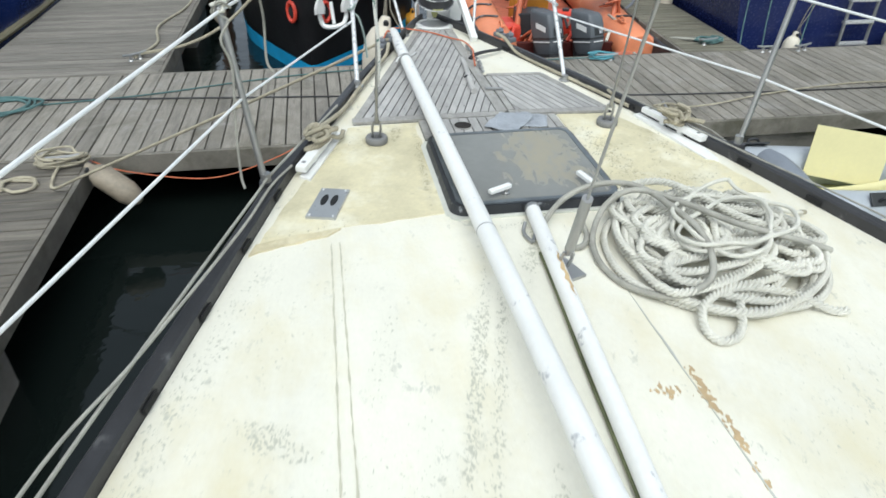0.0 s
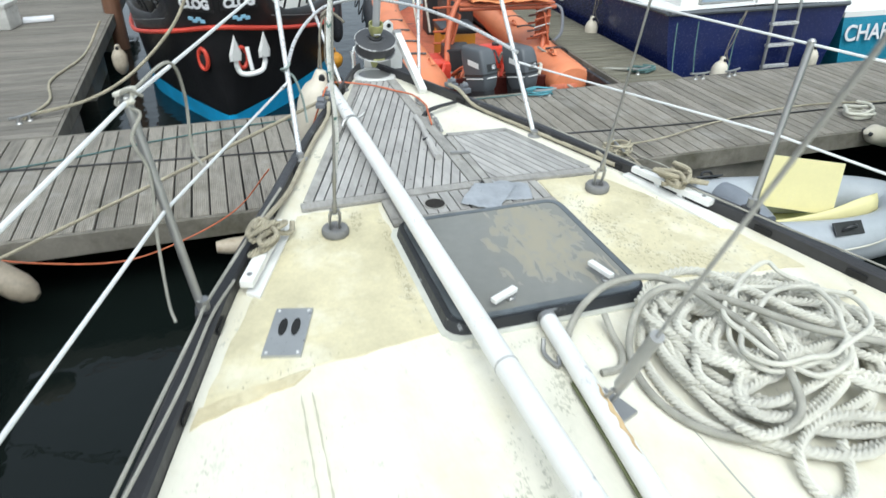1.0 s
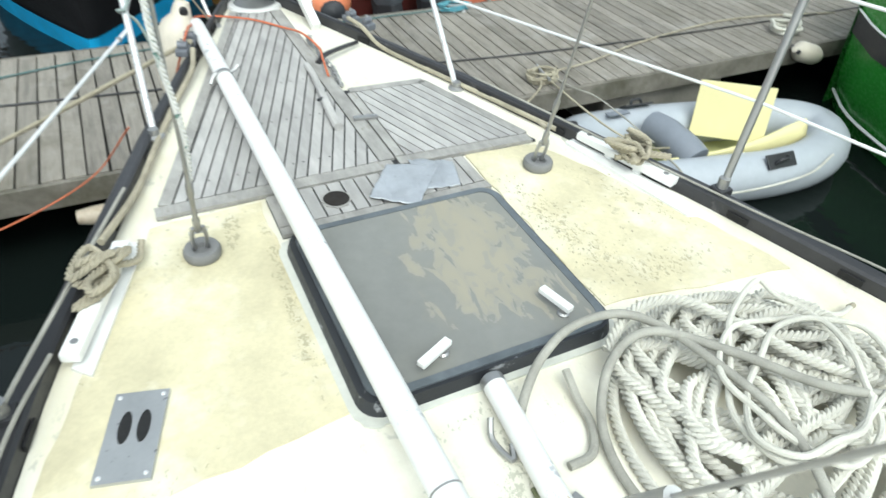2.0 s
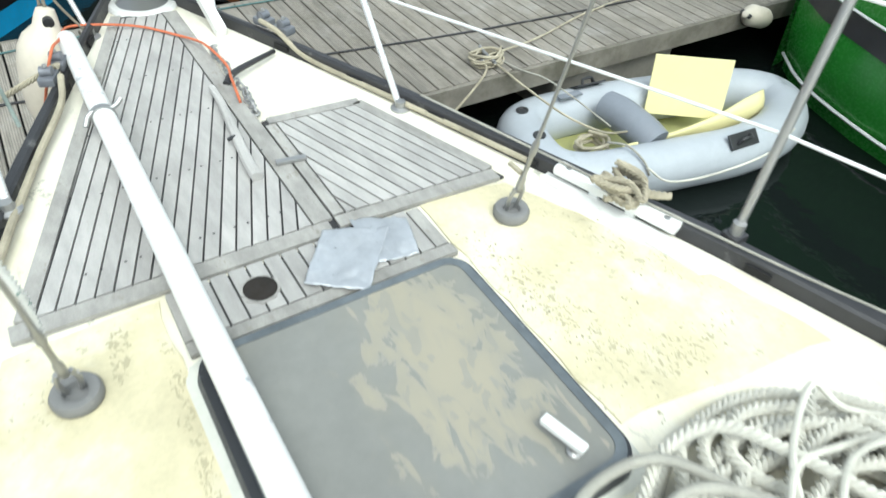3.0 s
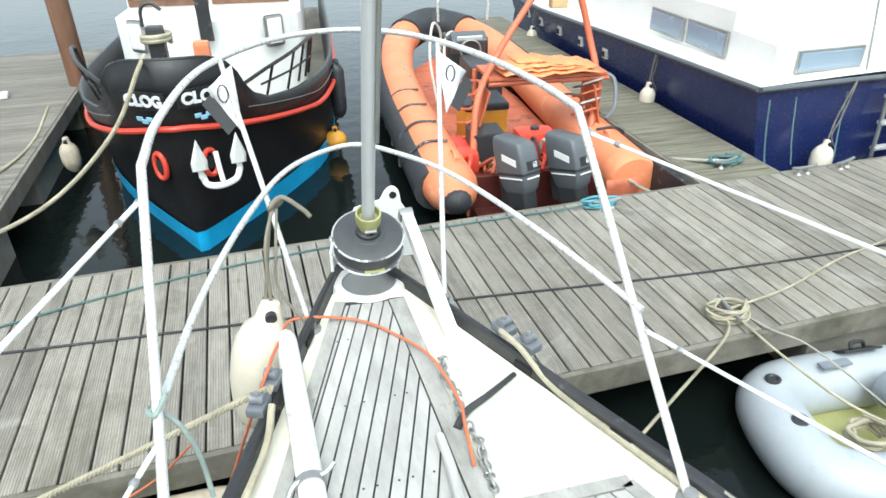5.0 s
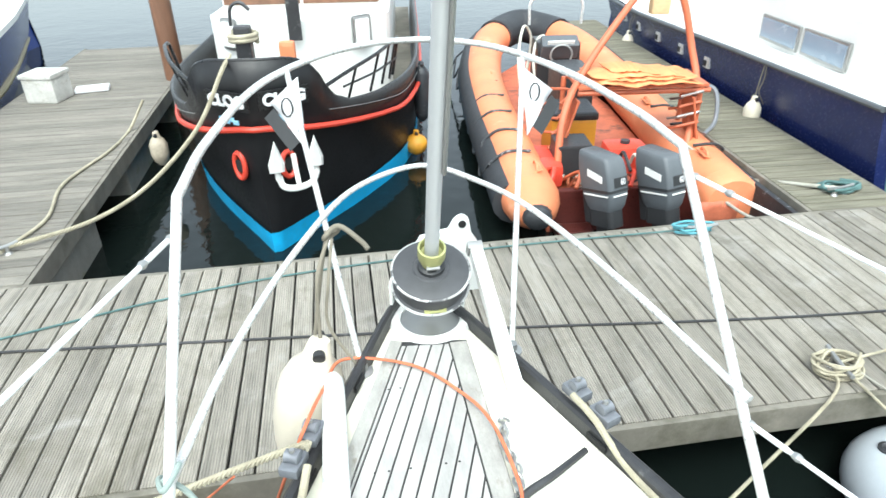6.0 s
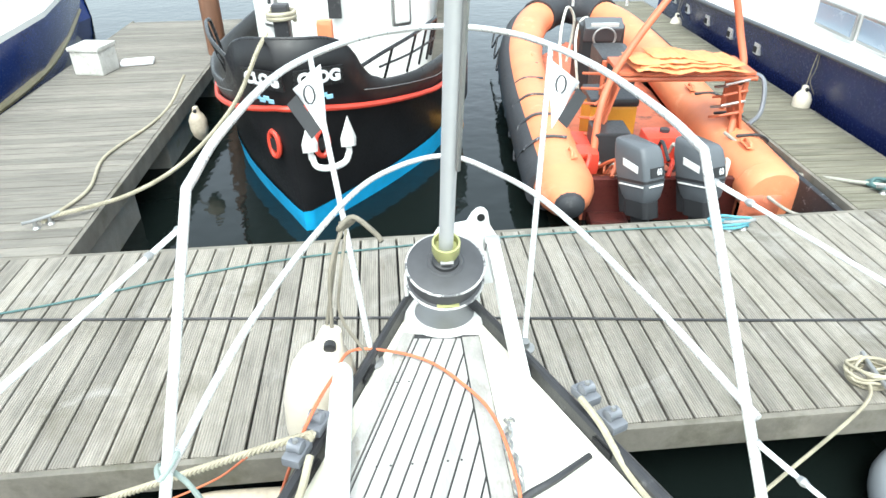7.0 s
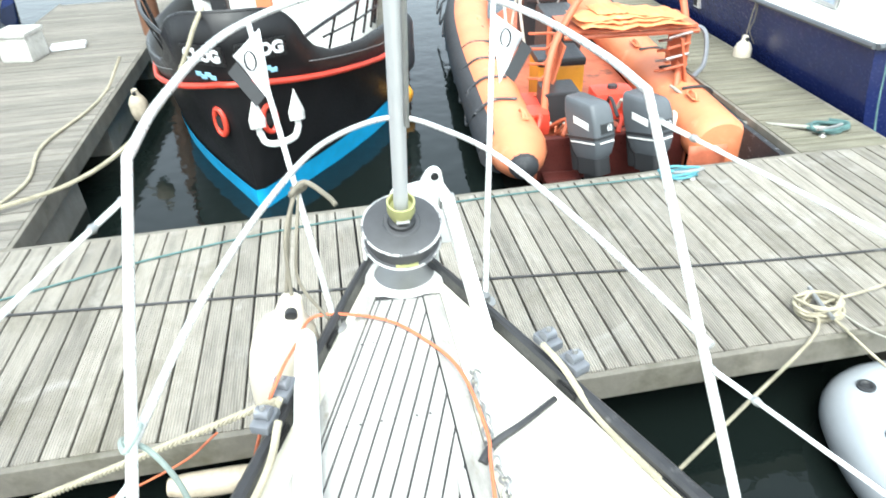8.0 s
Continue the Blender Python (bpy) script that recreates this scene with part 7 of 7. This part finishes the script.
def green_boat():
    root = thing("green_boat", "boat with a glossy green hull, black band and white line", "boat")
    base = [(5.35, 2.0, 0), (5.0, 1.55, 0), (4.75, 0.9, 0), (4.62, 0.2, 0), (4.55, -1.0, 0), (4.55, -4.5, 0)]

    def row(z, out):
        return [(x - out * (0.55 if i < 2 else 1), y + out * (0.7 if i == 0 else 0.4 if i == 1 else 0.1), z) for i, (x, y, _) in enumerate(base)]

    prof = [(-1.9, -0.3), (-1.55, -0.08), (-1.2, 0.0), (-0.9, 0.03), (-0.6, 0.05), (-0.3, 0.06)]
    part("hull", loft([row(z, o) for z, o in prof]), "green_hull", root, "glossy green hull side", smooth=True)
    part("band", loft([row(z, o + 0.012) for z, o in ((-0.86, 0.035), (-0.76, 0.042), (-0.68, 0.047))]), "black_rail", root, "black band", smooth=True)
    part("line", rod([(x - 0.02, y, z) for x, y, z in row(-0.655, 0.05)], 0.01, 6, 3), "white_gloss", root, "white line")
    part("boot_line", rod([(x - 0.012, y, z) for x, y, z in row(-1.4, -0.03)], 0.014, 6, 3), "white_gloss", root, "white line above the water")
    part("topsides", loft([row(z, o) for z, o in ((-0.3, 0.06), (0.05, 0.07))]), "green_hull", root, smooth=True)
    top = [(x, y) for x, y, _ in row(0, 0.07)]
    part("deck", prism(bmesh.new(), top + [(8.0, -4.5), (8.0, 0.2), (6.6, 2.2)], 0.05, 0.1), "white_gloss", root, "pale deck")
    part("far_side", loft([[(8.0, -4.5, -1.9), (8.0, 0.2, -1.9), (6.6, 2.2, -1.9), (5.35, 2.0, -1.9)], [(8.0, -4.5, 0.05), (8.0, 0.2, 0.05), (6.6, 2.2, 0.05), (5.3, 2.1, 0.05)]]), "green_hull", root)
    return root


green_boat()


def blue_boat():
    root = thing("blue_boat", "blue hulled motor boat with white deck and yellow rubbing band", "boat")
    rows = []
    for i, (x, y) in enumerate(((-4.45, 5.2), (-4.38, 7.5), (-4.5, 9.3), (-4.9, 11.1), (-5.5, 13.2), (-6.3, 14.8))):
        w = (2.8, 2.8, 2.6, 2.1, 1.1, 0.08)[i]
        rows.append([(x, y, -0.45), (x - 0.14, y, -0.95), (x - 0.5, y, -1.9), (x - w + 0.25, y, -1.9), (x - w + 0.08, y, -0.9), (x - w, y, -0.45)])
    part("hull", loft(rows, cap=True), "blue_hull", root, "bright navy hull", smooth=True)
    part("rubbing_band", rod([(-4.66, 5.2, -1.15), (-4.6, 7.5, -1.15), (-4.72, 9.3, -1.14), (-5.12, 11.1, -1.12), (-5.72, 13.2, -1.1)], 0.05, 8, 4), "tan_band", root, "dull yellow rubbing band", smooth=True)
    part("deck", prism(bmesh.new(), [(-4.45, 5.2), (-4.38, 7.5), (-4.5, 9.3), (-4.9, 11.1), (-5.5, 13.2), (-6.3, 14.8), (-6.8, 12.6), (-7.2, 11), (-7.45, 9.5), (-7.52, 7.5), (-7.55, 5.2)], -0.45, -0.38), "white_gloss", root)
    cab = part("cabin", prism(bmesh.new(), [(-5.1, 5.6), (-5.05, 8.5), (-5.3, 10.2), (-6.6, 10.2), (-7.1, 8.5), (-7.1, 5.6)], -0.38, 0.35), "white_gloss", root, "white cabin")
    for y in (6.3, 7.4, 8.4):
        part("window", block((-5.07, y, 0.02), (0.03, 0.7, 0.26), bevel=0.008), "glass_dark", cab)
    for k in range(5):
        part("rail_post", rod([(-4.82 - 0.02 * k, 5.6 + 1.1 * k, -0.4), (-4.82 - 0.02 * k, 5.6 + 1.1 * k, 0.15)], 0.013, 6, 1, True), "steel", root)
    part("rail", rod([(-4.82, 5.5, 0.15), (-4.85, 8, 0.15), (-4.95, 10.2, 0.17), (-5.5, 12.2, 0.2)], 0.013, 8, 4), "steel", root)
    return root


blue_boat()
# white dock box and mooring pile by the finger
bx = tagged(part("dock_box", block((-3.75, 8.65, PONT + 0.15), (0.38, 0.38, 0.3), pose(0, 0, 0, 0, 0, -12), 0.03), "box_worn", None), "scuffed white plastic dock box on the pontoon", "box")
part("lid", block((-3.75, 8.65, PONT + 0.32), (0.41, 0.41, 0.05), pose(0, 0, 0, 0, 0, -12), 0.015), "box_worn", bx, "white lid")
tagged(part("white_sheet", block((-3.35, 8.95, PONT + 0.03), (0.4, 0.22, 0.05), pose(0, 0, 0, 0, 0, 10), 0.02), "cloth_white", None), "white folded cloth lying on the pontoon", "cloth")
pl = tagged(part("mooring_post", rod([(-2.4, 9.35, -2.5), (-2.4, 9.35, 3.2)], 0.13, 14, 1, True), "wood_brown", None, smooth=True), "tall brown timber mooring post", "post")

# pennants on the pulpit's front legs
for s, A, B, C in ((-1, (-0.345, 0.735), (-0.445, 0.66), (-0.34, 0.5)), (1, (0.425, 0.73), (0.54, 0.645), (0.44, 0.5))):
    a, b, c = Vector(A), Vector(B), Vector(C)
    rows = []
    for i in range(9):
        p, q = a.lerp(c, i / 8), b.lerp(c, i / 8)
        rows.append([(p.lerp(q, k / 4).x, 2.3 - 0.3 * (0.73 - p.lerp(q, k / 4).y) + 0.008 * math.sin(k * 1.7 + i * 0.7), p.lerp(q, k / 4).y) for k in range(5)])
    p = part("pennant", loft(rows), "cloth_white", None, smooth=True)
    tagged(p, "small white triangular pennant with dark mark on a pulpit leg", "pennant", "pulpit pennants")
    sol = p.modifiers.new("thick", "SOLIDIFY")
    sol.thickness = 0.002
    part("mark", rod([(a.x + s * (0.045 + 0.018 * math.cos(w)), 2.262, 0.645 + 0.032 * math.sin(w)) for w in [k * 0.6283 for k in range(11)]], 0.003, 6, 1, True), "black_plastic", p)
    off = Vector((s * 0.034, -0.03))
    band = [(v.x, 2.292 - 0.3 * (0.73 - v.y), v.y) for v in (b.lerp(c, 0.1), b.lerp(c, 0.8), b.lerp(c, 0.8) + off, b.lerp(c, 0.1) + off)]
    bm = loft([[band[0], band[3]], [band[1], band[2]]])
    dk = part("dark_band", bm, "black_plastic", p, "black edge band")
    sol = dk.modifiers.new("thick", "SOLIDIFY")
    sol.thickness = 0.003
